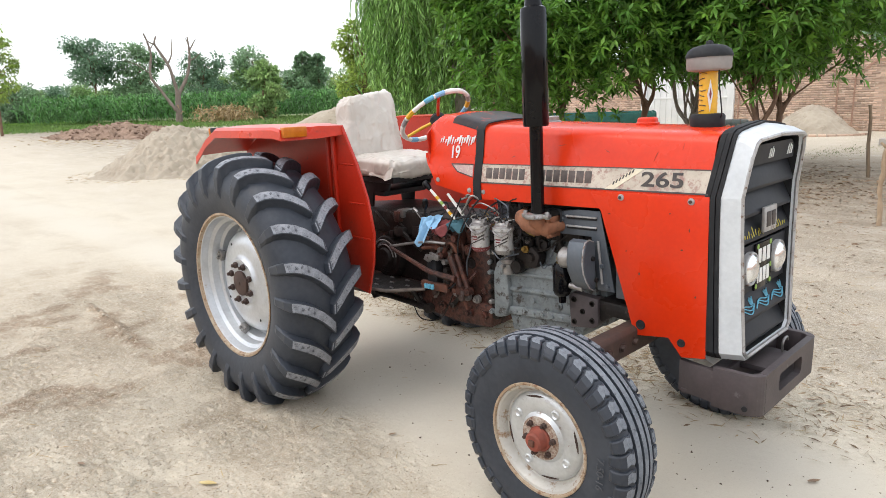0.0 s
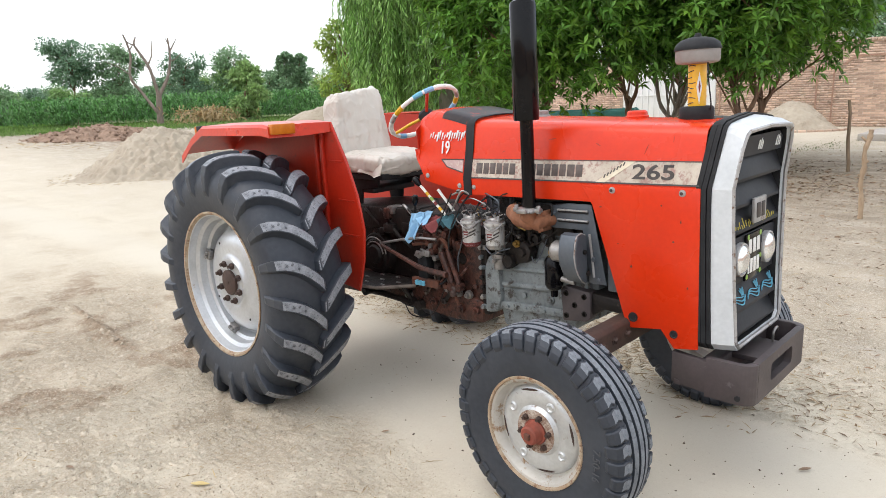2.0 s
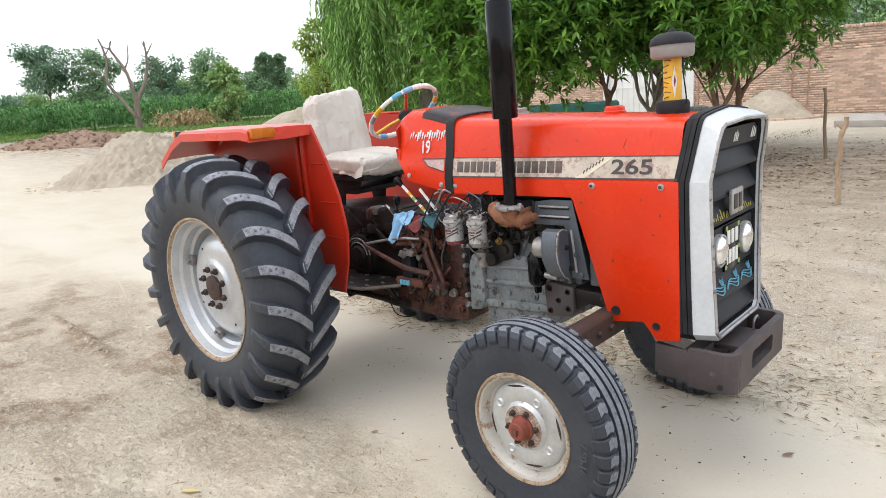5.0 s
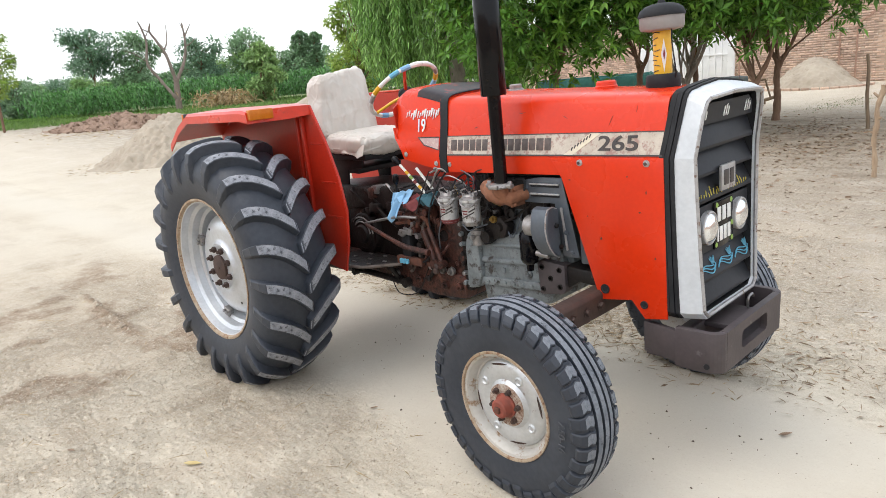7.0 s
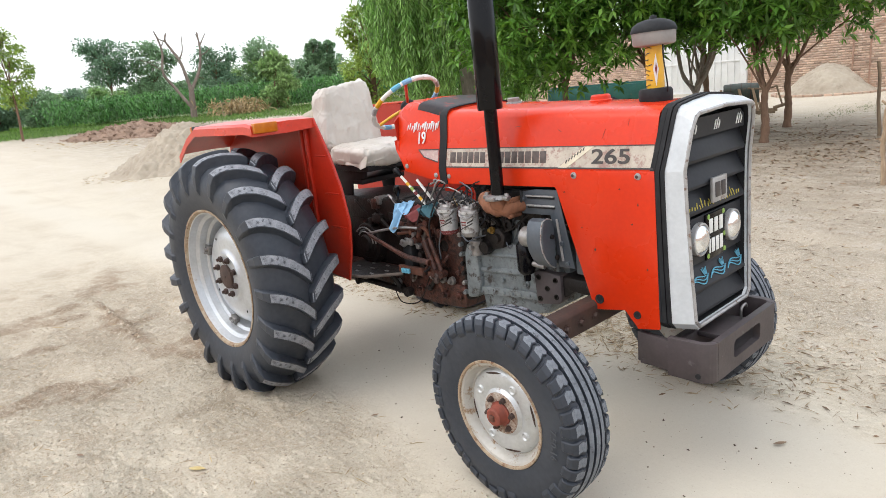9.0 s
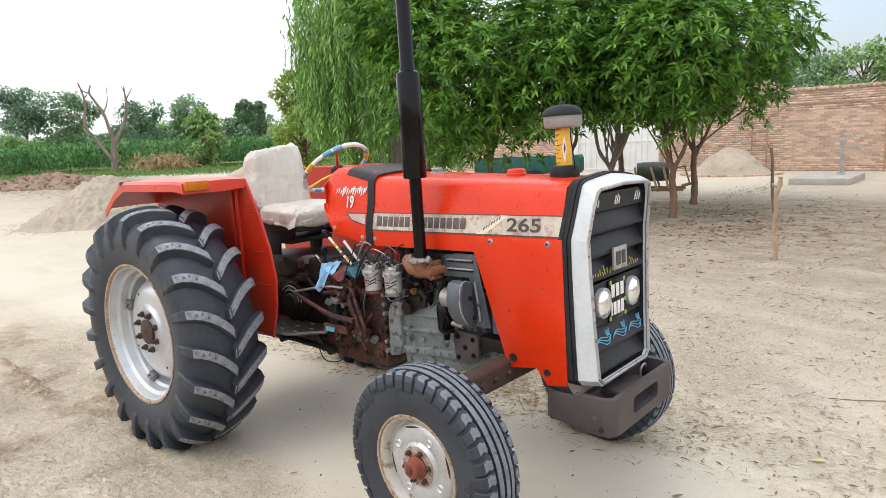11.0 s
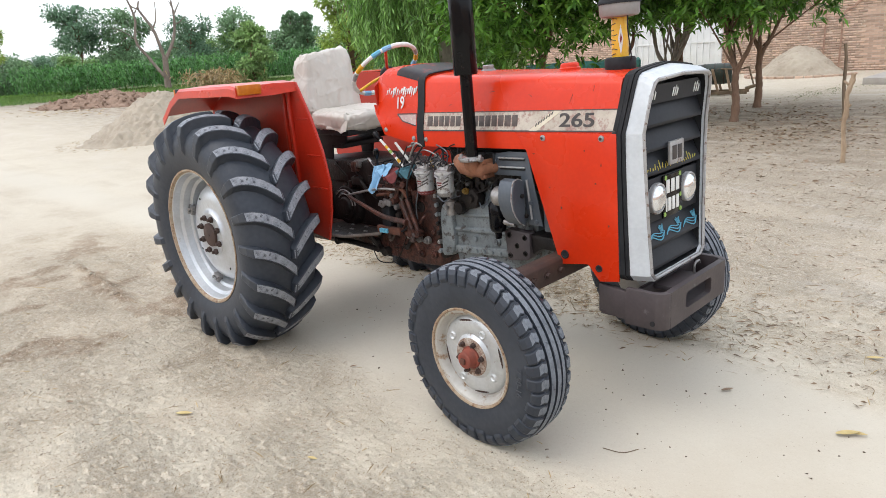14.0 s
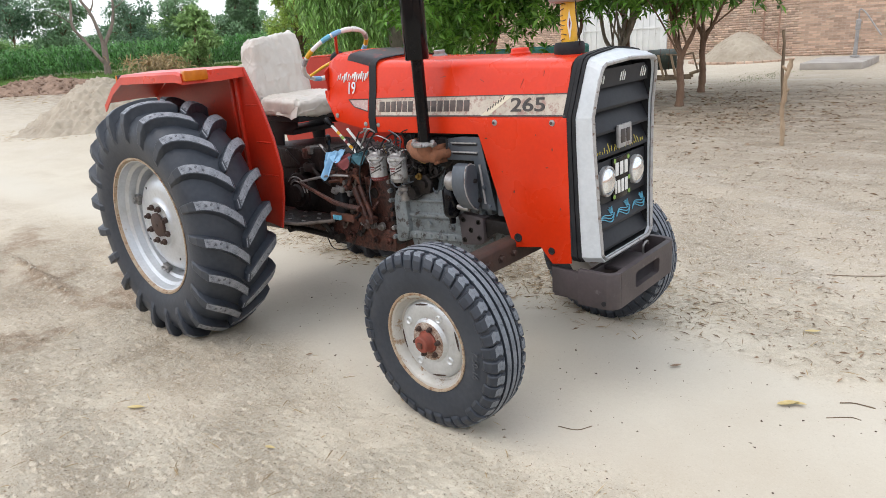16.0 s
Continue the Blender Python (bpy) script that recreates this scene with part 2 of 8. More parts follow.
LEAF_HAZED_DARK = leaf_mat("dark_hazed_far_leaf", (0.14, 0.245, 0.15), (0.21, 0.325, 0.20), 0.25)
LEAF_YELLOW = leaf_mat("yellow_green_leaf", (0.24, 0.36, 0.06), (0.34, 0.45, 0.10), 0.4)
CORN = leaf_mat("maize_leaf", (0.07, 0.19, 0.05), (0.14, 0.30, 0.09), 0.5, 0.5)
GRASS = leaf_mat("short_grass", (0.1, 0.19, 0.035), (0.15, 0.25, 0.06), 0.6)
LAWN = leaf_mat("bright_lawn_grass", (0.12, 0.25, 0.035), (0.18, 0.32, 0.055), 0.6)
WEED = leaf_mat("dusty_low_weeds", (0.15, 0.19, 0.075), (0.21, 0.235, 0.11), 2)
DRY = leaf_mat("dry_straw", (0.42, 0.32, 0.16), (0.3, 0.21, 0.1), 3)
YELLOW_LEAF = leaf_mat("fallen_yellow_leaf", (0.60, 0.50, 0.25), (0.52, 0.40, 0.17), 20)
BROWN_LEAF = leaf_mat("dry_brown_leaf", (0.30, 0.20, 0.122), (0.19, 0.128, 0.08), 20)
SAND_HEAP = mat("pale_sand", (0.415, 0.36, 0.28), (0.325, 0.275, 0.208), 1.5, 0.95, 0, 1.0, fine=10, dirt=(0.27, 0.22, 0.16), dirt_amount=0.38)
SOIL_HEAP = mat("brown_clods", (0.30, 0.205, 0.145), (0.18, 0.118, 0.082), 3, 0.95, 0, 1.0, fine=9, dirt=(0.33, 0.26, 0.19), dirt_amount=0.3)
CONCRETE = mat("grey_concrete", (0.42, 0.39, 0.35), (0.33, 0.3, 0.27), 3, 0.9, 0, 0.3)
GATE = mat("white_gate_paint", (0.74, 0.75, 0.74), (0.66, 0.67, 0.66), 3, 0.5, 0, 0.05, dirt=(0.35, 0.3, 0.25), dirt_amount=0.2)
TEAL = mat("faded_teal_paint", (0.05, 0.2, 0.17), (0.035, 0.14, 0.12), 5, 0.5, 0, 0.1, dirt=(0.2, 0.16, 0.12), dirt_amount=0.3)
BARREL = mat("dark_green_barrel_paint", (0.055, 0.075, 0.06), (0.035, 0.045, 0.038), 5, 0.55, 0.1, 0.15, dirt=(0.12, 0.08, 0.05), dirt_amount=0.35)
IRON = mat("grey_pump_iron", (0.40, 0.39, 0.38), (0.30, 0.29, 0.28), 9, 0.6, 0.3, 0.2)


def ground_mat():
    """Sandy soil: pale where trodden, crumbly and brown-scuffed where loose."""
    m = mat("packed_sandy_soil", (0.63, 0.575, 0.46), (0.57, 0.512, 0.40), 0.8, 0.95, 0, 0.0)
    n, l = m.node_tree.nodes, m.node_tree.links
    b = n["Principled BSDF"]
    tc = n.new("ShaderNodeTexCoord")
    c = b.inputs["Base Color"].links[0].from_socket

    def noise_node(scale, detail, rough=0.6, stretch=None):
        k = n.new("ShaderNodeTexNoise")
        k.inputs["Scale"].default_value, k.inputs["Detail"].default_value, k.inputs["Roughness"].default_value = scale, detail, rough
        v = tc.outputs["Object"]
        if stretch:
            mp = n.new("ShaderNodeMapping")
            mp.inputs["Scale"].default_value = stretch
            mp.inputs["Rotation"].default_value = (0, 0, 0.18)
            l.new(v, mp.inputs["Vector"])
            v = mp.outputs[0]
        l.new(v, k.inputs["Vector"])
        return k.outputs[0]

    def span(out, lo, hi, to_lo=0.0, to_hi=1.0):
        k = n.new("ShaderNodeMapRange")
        k.inputs[1].default_value, k.inputs[2].default_value, k.inputs[3].default_value, k.inputs[4].default_value = lo, hi, to_lo, to_hi
        l.new(out, k.inputs[0])
        return k.outputs[0]

    def maths(op, p, q):
        k = n.new("ShaderNodeMath")
        k.operation = op
        l.new(p, k.inputs[0])
        if isinstance(q, float):
            k.inputs[1].default_value = q
        else:
            l.new(q, k.inputs[1])
        return k.outputs[0]

    def blend(fac, p, colour):
        k = n.new("ShaderNodeMix")
        k.data_type = "RGBA"
        k.inputs[7].default_value = (*colour, 1)
        l.new(fac, k.inputs[0])
        l.new(p, k.inputs[6])
        return k.outputs[2]

    def kept(name):
        k = n.new("ShaderNodeAttribute")
        k.attribute_name = name
        return k.outputs["Fac"]

    loose, turned_up = kept("loose"), kept("turned_up")
    crumb = maths("MULTIPLY", kept("crumbly"), loose)
    c = blend(span(loose, 0, 1, 0.9, 0.0), c, (0.535, 0.492, 0.408))
    damp = noise_node(0.45, 8, 0.65)
    c = blend(span(damp, 0.52, 0.72, 0, 0.32), c, (0.38, 0.305, 0.215))
    scuff = maths("MULTIPLY", span(noise_node(1.9, 10, 0.72), 0.49, 0.66, 0, 0.6), loose)
    c = blend(scuff, c, (0.40, 0.33, 0.24))
    c = blend(maths("MULTIPLY", maths("SUBTRACT", loose, crumb), 0.5), c, (0.65, 0.592, 0.475))
    c = blend(maths("MULTIPLY", crumb, span(noise_node(3.1, 6, 0.7), 0.40, 0.62, 0.0, 0.3)), c, (0.495, 0.41, 0.295))
    c = blend(maths("MULTIPLY", turned_up, span(noise_node(9, 8, 0.7), 0.3, 0.55, 0.35, 1.0)), c, (0.275, 0.205, 0.14))
    sep = n.new("ShaderNodeSeparateXYZ")
    l.new(tc.outputs["Object"], sep.inputs[0])
    c = blend(maths("MULTIPLY", loose, span(sep.outputs[1], 0.5, 2.4, 0, 0.8)), c, (0.415, 0.355, 0.275))
    field = span(sep.outputs[0], -37.0, -43.0)
    c = blend(field, c, (0.13, 0.19, 0.055))
    worn = maths("MULTIPLY", span(sep.outputs[1], 0.6, 1.6), span(noise_node(0.7, 8, 0.7, (1.0, 2.2, 1)), 0.53, 0.62, 0, 0.6))
    c = blend(worn, c, (0.55, 0.50, 0.425))
    # crumb and grain colours paint small shadows: dark in pits, pale on tops
    crumbs = noise_node(42, 5, 0.72)
    loosened = maths("ADD", maths("MULTIPLY", crumb, 0.7), maths("MULTIPLY", loose, 0.3))
    c = blend(maths("MULTIPLY", span(crumbs, 0.53, 0.63, 0, 0.32), span(loosened, 0, 1, 0.1, 1)), c, (0.39, 0.29, 0.185))
    c = blend(maths("MULTIPLY", span(crumbs, 0.46, 0.38, 0, 0.62), span(loosened, 0, 1, 0.1, 1)), c, (0.68, 0.62, 0.51))
    grains = noise_node(135, 3, 0.7)
    c = blend(maths("MULTIPLY", span(grains, 0.57, 0.64, 0, 0.62), span(loosened, 0, 1, 0.2, 1)), c, (0.32, 0.238, 0.15))
    c = blend(maths("MULTIPLY", span(grains, 0.44, 0.37, 0, 0.65), span(loosened, 0, 1, 0.15, 1)), c, (0.70, 0.64, 0.53))
    dots = noise_node(40, 2, 0.5, (1.0, 1.7, 1))
    c = blend(maths("MULTIPLY", span(dots, 0.69, 0.73, 0, 0.85), span(loose, 0, 1, 0.2, 1)), c, (0.17, 0.125, 0.085))
    # darker brown band under the yard trees: leaf-litter soil plus painted tree shade
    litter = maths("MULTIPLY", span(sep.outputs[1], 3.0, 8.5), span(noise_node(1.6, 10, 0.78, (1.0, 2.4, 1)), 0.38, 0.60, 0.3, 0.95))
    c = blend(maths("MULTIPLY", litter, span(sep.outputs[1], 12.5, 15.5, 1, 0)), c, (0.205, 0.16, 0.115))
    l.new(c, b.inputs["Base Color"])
    h = maths("ADD", maths("ADD", maths("MULTIPLY", noise_node(13, 7, 0.72), 0.45), maths("MULTIPLY", span(noise_node(14, 7, 0.75, (1.0, 2.4, 1)), 0.45, 0.65), 0.6)), maths("ADD", maths("MULTIPLY", crumbs, -0.75), maths("MULTIPLY", grains, -0.3)))
    bp = n.new("ShaderNodeBump")
    bp.inputs["Distance"].default_value = 0.0125
    l.new(span(loosened, 0, 1, 0.14, 1.0), bp.inputs["Strength"])
    l.new(h, bp.inputs["Height"])
    l.new(bp.outputs[0], b.inputs["Normal"])
    b.inputs["Specular IOR Level"].default_value = 0.2
    return m


GROUND = ground_mat()
MORTAR = mat("sandy_mortar", (0.5, 0.42, 0.34), (0.4, 0.32, 0.25), 3, 0.95, 0, 0.5, fine=30)
BRICK = mat("fired_brick", (0.54, 0.395, 0.30), (0.46, 0.32, 0.24), 1.3, 0.92, 0, 0.6, fine=45, dirt=(0.6, 0.49, 0.39), dirt_amount=0.42, per_piece=-0.3)
BRICK_SHADOW_LINE = mat("shadow_line_brick", (0.42, 0.275, 0.2), (0.34, 0.21, 0.15), 8, 0.92, 0, 0.6, fine=45)
BRICKWORK = mat("fired_brickwork", (0.54, 0.395, 0.30), (0.46, 0.32, 0.24), 1.3, 0.92, 0, 0.6, fine=45, dirt=(0.6, 0.49, 0.39), dirt_amount=0.42, per_piece=0.3)

# ---- mesh helpers ----


def part(name, bm, material, parent=None, label="", angle=35, m=None):
    """Links a bmesh as one mesh object."""
    if m is not None:
        bm.transform(m)
    bmesh.ops.recalc_face_normals(bm, faces=bm.faces)
    me = bpy.data.meshes.new(name)
    bm.to_mesh(me)
    bm.free()
    me.materials.append(material)
    if angle:
        me.polygons.foreach_set("use_smooth", [True] * len(me.polygons))
        me.set_sharp_from_angle(angle=radians(angle))
    ob = new(name, me)
    if parent is not None:
        ob.parent = parent
    if label:
        tagged(ob, label)
    return ob


def mesh_from(name, verts, faces, material, parent=None, smooth=False):
    me = bpy.data.meshes.new(name)
    me.from_pydata([tuple(v) for v in verts], [], [tuple(q) for q in faces])
    me.materials.append(material)
    if smooth:
        me.polygons.foreach_set("use_smooth", [True] * len(me.polygons))
    ob = new(name, me)
    if parent is not None:
        ob.parent = parent
    return ob


def bm_new():
    return bmesh.new()


def box(bm, lo, hi, bevel=0.0, m=None):
    """An axis-aligned box between two corners, bevelled."""
    t = bm_new()
    bmesh.ops.create_cube(t, size=1)
    s = [hi[i] - lo[i] for i in range(3)]
    bmesh.ops.transform(t, matrix=Matrix.Translation([(hi[i] + lo[i]) / 2 for i in range(3)]) @ Matrix.Diagonal((*s, 1)), verts=t.verts)
    if bevel:
        bmesh.ops.bevel(t, geom=t.edges[:], offset=bevel, segments=2, affect="EDGES", profile=0.5)
    return merge(bm, t, m)


def merge(bm, t, m=None):
    if m is not None:
        t.transform(m)
    tmp = bpy.data.meshes.new("tmp")
    t.to_mesh(tmp)
    t.free()
    bm.from_mesh(tmp)
    bpy.data.meshes.remove(tmp)
    return bm


def turned(bm, profile, origin=(0, 0, 0), axis=(0, 1, 0), seg=32, closed=False):
    """A lathe: profile of (along, radius) round an axis through origin."""
    a = Vector(axis).normalized()
    u = a.orthogonal().normalized()
    v = a.cross(u)
    o = Vector(origin)
    rings = []
    for h, r in profile:
        if r < 1e-6:
            rings.append([bm.verts.new(o + a * h)])
        else:
            rings.append([bm.verts.new(o + a * h + (u * math.cos(k) + v * math.sin(k)) * r) for k in [2 * math.pi * i / seg for i in range(seg)]])
    pairs = list(zip(rings, rings[1:]))
    if closed:
        pairs.append((rings[-1], rings[0]))
    for p, q in pairs:
        for i in range(seg):
            j = (i + 1) % seg
            if len(p) == 1 and len(q) == 1:
                continue
            if len(p) == 1:
                bm.faces.new((p[0], q[i], q[j]))
            elif len(q) == 1:
                bm.faces.new((p[i], q[0], p[j]))
            else:
                bm.faces.new((p[i], q[i], q[j], p[j]))
    return bm


def rod(bm, a, b, r, r2=None, seg=12, bevel=0.0):
    """A capped bar from a to b."""
    a, b = Vector(a), Vector(b)
    d = (b - a).length
    r2 = r if r2 is None else r2
    e = min(bevel, d / 3)
    prof = [(0, 0), (0, r - e), (e, r), (d - e, r2), (d, r2 - e), (d, 0)] if e else [(0, 0), (0, r), (d, r2), (d, 0)]
    return turned(bm, prof, a, b - a, seg)


def tube(bm, pts, r, seg=8, radii=None):
    """A round bar along points, with smooth joints and capped ends."""
    pts = [Vector(q) for q in pts]
    rings, u = [], None
    for i, q in enumerate(pts):
        d = (pts[min(i + 1, len(pts) - 1)] - pts[max(i - 1, 0)]).normalized()
        u = d.orthogonal().normalized() if u is None else (u - d * u.dot(d)).normalized()
        v = d.cross(u)
        k = radii[i] if radii else r
        rings.append([bm.verts.new(q + (u * math.cos(w) + v * math.sin(w)) * k) for w in [2 * math.pi * j / seg for j in range(seg)]])
    for p, q in zip(rings, rings[1:]):
        for i in range(seg):
            bm.faces.new((p[i], p[(i + 1) % seg], q[(i + 1) % seg], q[i]))
    bm.faces.new(rings[0][::-1])
    bm.faces.new(rings[-1])
    return bm


def curve_pts(ctrl, n=8):
    """Points of a Catmull-Rom curve through ctrl."""
    c = [Vector(q) for q in ctrl]
    c = [2 * c[0] - c[1]] + c + [2 * c[-1] - c[-2]]
    out = []
    for i in range(1, len(c) - 2):
        for k in range(n):
            t = k / n
            a, b, d, e = c[i - 1], c[i], c[i + 1], c[i + 2]
            out.append(0.5 * (2 * b + (d - a) * t + (2 * a - 5 * b + 4 * d - e) * t * t + (3 * b - a - 3 * d + e) * t ** 3))
    return out + [c[-2]]


def slab(bm, outline, axis, lo, hi, bevel=0.0):
    """A plate: an outline in the two other axes, between lo and hi on the axis."""
    t = bm_new()
    i = "xyz".index(axis)

    def at(p, w):
        q = list(p)
        q.insert(i, w)
        return q

    a = [t.verts.new(at(p, lo)) for p in outline]
    b = [t.verts.new(at(p, hi)) for p in outline]
    t.faces.new(a)
    t.faces.new(b[::-1])
    for k in range(len(a)):
        j = (k + 1) % len(a)
        t.faces.new((a[k], b[k], b[j], a[j]))
    bmesh.ops.recalc_face_normals(t, faces=t.faces)
    if bevel:
        bmesh.ops.bevel(t, geom=t.edges[:], offset=bevel, segments=2, affect="EDGES", profile=0.5)
    return merge(bm, t)


def skin(bm, sections, close=False):
    """Faces between sections, lists of points of equal length."""
    rows = [[bm.verts.new(p) for p in s] for s in sections]
    for p, q in zip(rows, rows[1:]):
        n = len(p)
        for i in range(n if close else n - 1):
            j = (i + 1) % n
            bm.faces.new((p[i], q[i], q[j], p[j]))
    return rows


def thicken(bm, t):
    bmesh.ops.recalc_face_normals(bm, faces=bm.faces)
    bmesh.ops.solidify(bm, geom=bm.faces[:], thickness=t)
    return bm


def nut(bm, at, axis, r, h, seg=6):
    return turned(bm, [(0, 0), (0, r), (h * 0.8, r), (h, r * 0.75), (h, 0)], at, axis, seg)

# ---- ground ----


def rise(v):
    return 1.0 / (1.0 + math.exp(-max(-40.0, min(40.0, v))))


def loose_soil(x, y):
    """0 on the trodden lane under and beside the tractor, 1 on the loose soil."""
    w = 0.22 * noise.noise(Vector((x * 0.9, y * 0.9, 5.0))) + 0.1 * noise.noise(Vector((x * 3.1, y * 3.1, 2.0)))
    edge = -0.86 + 0.85 * rise((-0.9 - x) / 0.25)
    near = rise((edge - y + w) / 0.07) * (0.3 + 0.7 * rise((x + 4.0) / 0.4))
    beyond = rise((y - 0.62 + w) / 0.06) * (0.35 + 0.65 * rise((x + 2.0) / 0.5))
    return max(near, beyond)


def scrape(x, y):
    """The long scrape of thrown-up earth beside the rear wheel, and the churned patch by it."""
    u, w = (x + 2.05) * 0.997 + (y + 1.04) * -0.07, (x + 2.05) * 0.07 + (y + 1.04) * 0.997
    w += 0.03 * noise.noise(Vector((x * 6, y * 6, 1)))
    line = math.exp(-(u / 0.75) ** 4 - (w / (0.022 + 0.045 * rise((u - 0.15) / 0.12))) ** 2)
    patch = math.exp(-(((x + 0.85) / 0.4) ** 2 + ((y + 0.72) / 0.2) ** 2))
    return line, patch


def turned_earth(x, y):
    line, patch = scrape(x, y)
    k = noise.noise(Vector((x * 1.7, y * 2.2, 9.0))) + 0.5 * noise.noise(Vector((x * 5.0, y * 5.0, 4.0)))
    blots = rise((k - 0.22) / 0.06) * loose_soil(x, y) * (0.25 + 0.75 * rise((0.3 - x) / 0.3)) * (1 if y < 1 else 0.4)
    worked = 0.48 * loose_soil(x, y) * rise((0.0 - x) / 0.5) * rise((0.2 - y) / 0.2)
    return min(1.0, 1.5 * line ** 1.4 + 0.5 * patch * rise((k + 0.2) / 0.1) + 0.6 * blots + worked)


def crumbly(x, y):
    """0 where feet have pressed the loose soil flat, 1 where it lies in crumbs."""
    k = noise.noise(Vector((x * 1.1 + 0.5 * y, y * 2.3, 7.0))) + 0.55 * noise.noise(Vector((x * 3.6, y * 5.2, 1.0))) + 0.3 * noise.noise(Vector((x * 9.0, y * 11.0, 3.0)))
    return 0.25 + 0.75 * rise((k + 0.1) / 0.22)


def lift(x):
    """The gentle rise of the ground towards the fields."""
    k = min(1.0, max(0.0, (-x - 14.0) / 22.0))
    return 0.36 * k * k * (3 - 2 * k)


def relief(x, y):
    """Height of the yard's surface."""
    v = Vector((x, y, 0))
    d2 = (x - 1.5) ** 2 + y * y
    near = 1.0 / (1.0 + d2 / 120.0)
    h = 0.03 * noise.noise(v * 0.35) + 0.012 * noise.noise(v * 1.3)
    if d2 < 150:
        loose = 0.07 + 0.93 * loose_soil(x, y)
        k = crumbly(x, y)
        t = 0.4 * abs(noise.noise(v * 3.1)) + 0.3 * abs(noise.noise(v * 7.7)) + k * (0.5 * max(0.0, noise.noise(v * 13.0)) + 2.4 * max(0.0, noise.noise(Vector((x * 38.0, y * 30.0, 0))) - 0.08) + 1.5 * max(0.0, noise.noise(Vector((x * 22.0, y * 18.0, 4.0))) - 0.16))
        t += 1.3 * max(0.0, noise.noise(Vector((x * 11.0 + y * 2.0, y * 2.6, 3.0))) - 0.15) * (0.3 + 0.7 * k)
        # shallow scuffs and flakes, longer than wide
        u, w = 0.96 * x + 0.28 * y, -0.28 * x + 0.96 * y
        t += 0.4 * rise((noise.noise(Vector((u * 5.0, w * 13.0, 6.0))) - 0.28) / 0.06) + 0.3 * rise((noise.noise(Vector((u * 11.0, w * 24.0, 2.0))) - 0.32) / 0.04)
        h += near * loose * 0.0105 * t
        if y < 0.5 and -4 < x < 0.6:
            line, patch = scrape(x, y)
            h += line * (0.03 + 0.04 * abs(noise.noise(v * 15)) + 0.02 * noise.noise(v * 30)) + patch * 0.03 * abs(noise.noise(v * 13))
    flat = min(1.0, max(0.0, (math.hypot(x - 1.0, y) - 0.2) / 1.6))
    rut = 0.032 * math.exp(-((x - 2.07) / 0.42) ** 2 - ((y - 0.69) / 0.26) ** 2)
    return h * (0.35 + 0.65 * flat) - 0.006 - rut + lift(x)


def axis_steps(fine_lo, fine_hi, step, far):
    a = list(np.arange(fine_lo, fine_hi + 1e-6, step))
    d, lo, hi = step, fine_lo, fine_hi
    while lo > -far or hi < far:
        d = min(d * 1.09, 250.0)
        lo, hi = lo - d, hi + d
        a = [lo] + a + [hi]
    return a


gx, gy = axis_steps(-2.9, 3.5, 0.0115, 1500), axis_steps(-2.35, 1.3, 0.0115, 1500)
gv = [(x, y, relief(x, y)) for y in gy for x in gx]
nx = len(gx)
gf = [(j * nx + i, j * nx + i + 1, (j + 1) * nx + i + 1, (j + 1) * nx + i) for j in range(len(gy) - 1) for i in range(nx - 1)]
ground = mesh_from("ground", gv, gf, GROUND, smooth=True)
for name, rule in (("loose", loose_soil), ("turned_up", turned_earth), ("crumbly", crumbly)):
    layer = ground.data.attributes.new(name, "FLOAT", "POINT")
    layer.data.foreach_set("value", [rule(x, y) if abs(x) < 40 and abs(y) < 40 else 0.3 * (name == "loose") for y in gy for x in gx])
tagged(ground, "pale packed sandy yard soil with scuffs and twigs", "ground", kind="structure")

# ---- tractor ----
TILT = Matrix.Translation((0, 0, 0.70)) @ Matrix.Rotation(radians(-1.55), 4, "Y") @ Matrix.Translation((0, 0, -0.676))
tractor = tagged(new("tractor"), "worn red farm tractor with silver wheels on sandy soil", "tractor")


def lean(s):
    """The upper bonnet side, which leans inwards from the crease."""
    c = Matrix.Translation((0, s * 0.292, 1.192))
    return c @ Matrix.Rotation(radians(11.8 * s), 4, "X") @ c.inverted()


NOSE = {"rubber_seal", "grille_housing", "grille_lining", "grille_trim", "grille_back", "grille_panel", "grille_slat", "slat_script"}


def tp(name, bm, material, label="", parent=None, angle=35, leaning=0):
    """A part of the tractor's body, which stands slightly nose-up; its nose leans forward above the crease."""
    if name in NOSE:
        for v in bm.verts:
            z = v.co.z
            v.co.x += -0.010 * min(1.0, max(0.0, (z - 0.62) / 0.3)) + 0.155 * max(0.0, z - 1.19)
    if leaning:
        bm.transform(lean(leaning))
    return part(name, bm, material, parent or tractor, label, angle, TILT)


def letters(text, size, material, name, m, parent, depth=0.0015, bold=0.0):
    """Raised writing in the built-in font, as a mesh."""
    cu = bpy.data.curves.new("text", "FONT")
    cu.body, cu.size, cu.extrude, cu.offset = text, size, depth, bold
    cu.align_x, cu.align_y = "CENTER", "CENTER"
    ob = new("text", cu)
    bpy.context.view_layer.update()
    me = bpy.data.meshes.new_from_object(ob.evaluated_get(bpy.context.evaluated_depsgraph_get()))
    bpy.data.objects.remove(ob)
    bpy.data.curves.remove(cu)
    me.transform(m)
    me.materials.clear()
    me.materials.append(material)
    me.name = name
    ob = new(name, me)
    ob.parent = parent
    return ob


# bonnet
def hood_profile(top, low):
    half = [(-0.290, low), (-0.292, 1.19), (-0.2775, 1.26), (-0.262, 1.335), (-0.247, top - 0.047), (-0.237, top - 0.027), (-0.214, top - 0.014), (-0.165, top - 0.007), (-0.08, top - 0.002)]
    return half + [(0, top)] + [(-y, z) for y, z in half[::-1]]


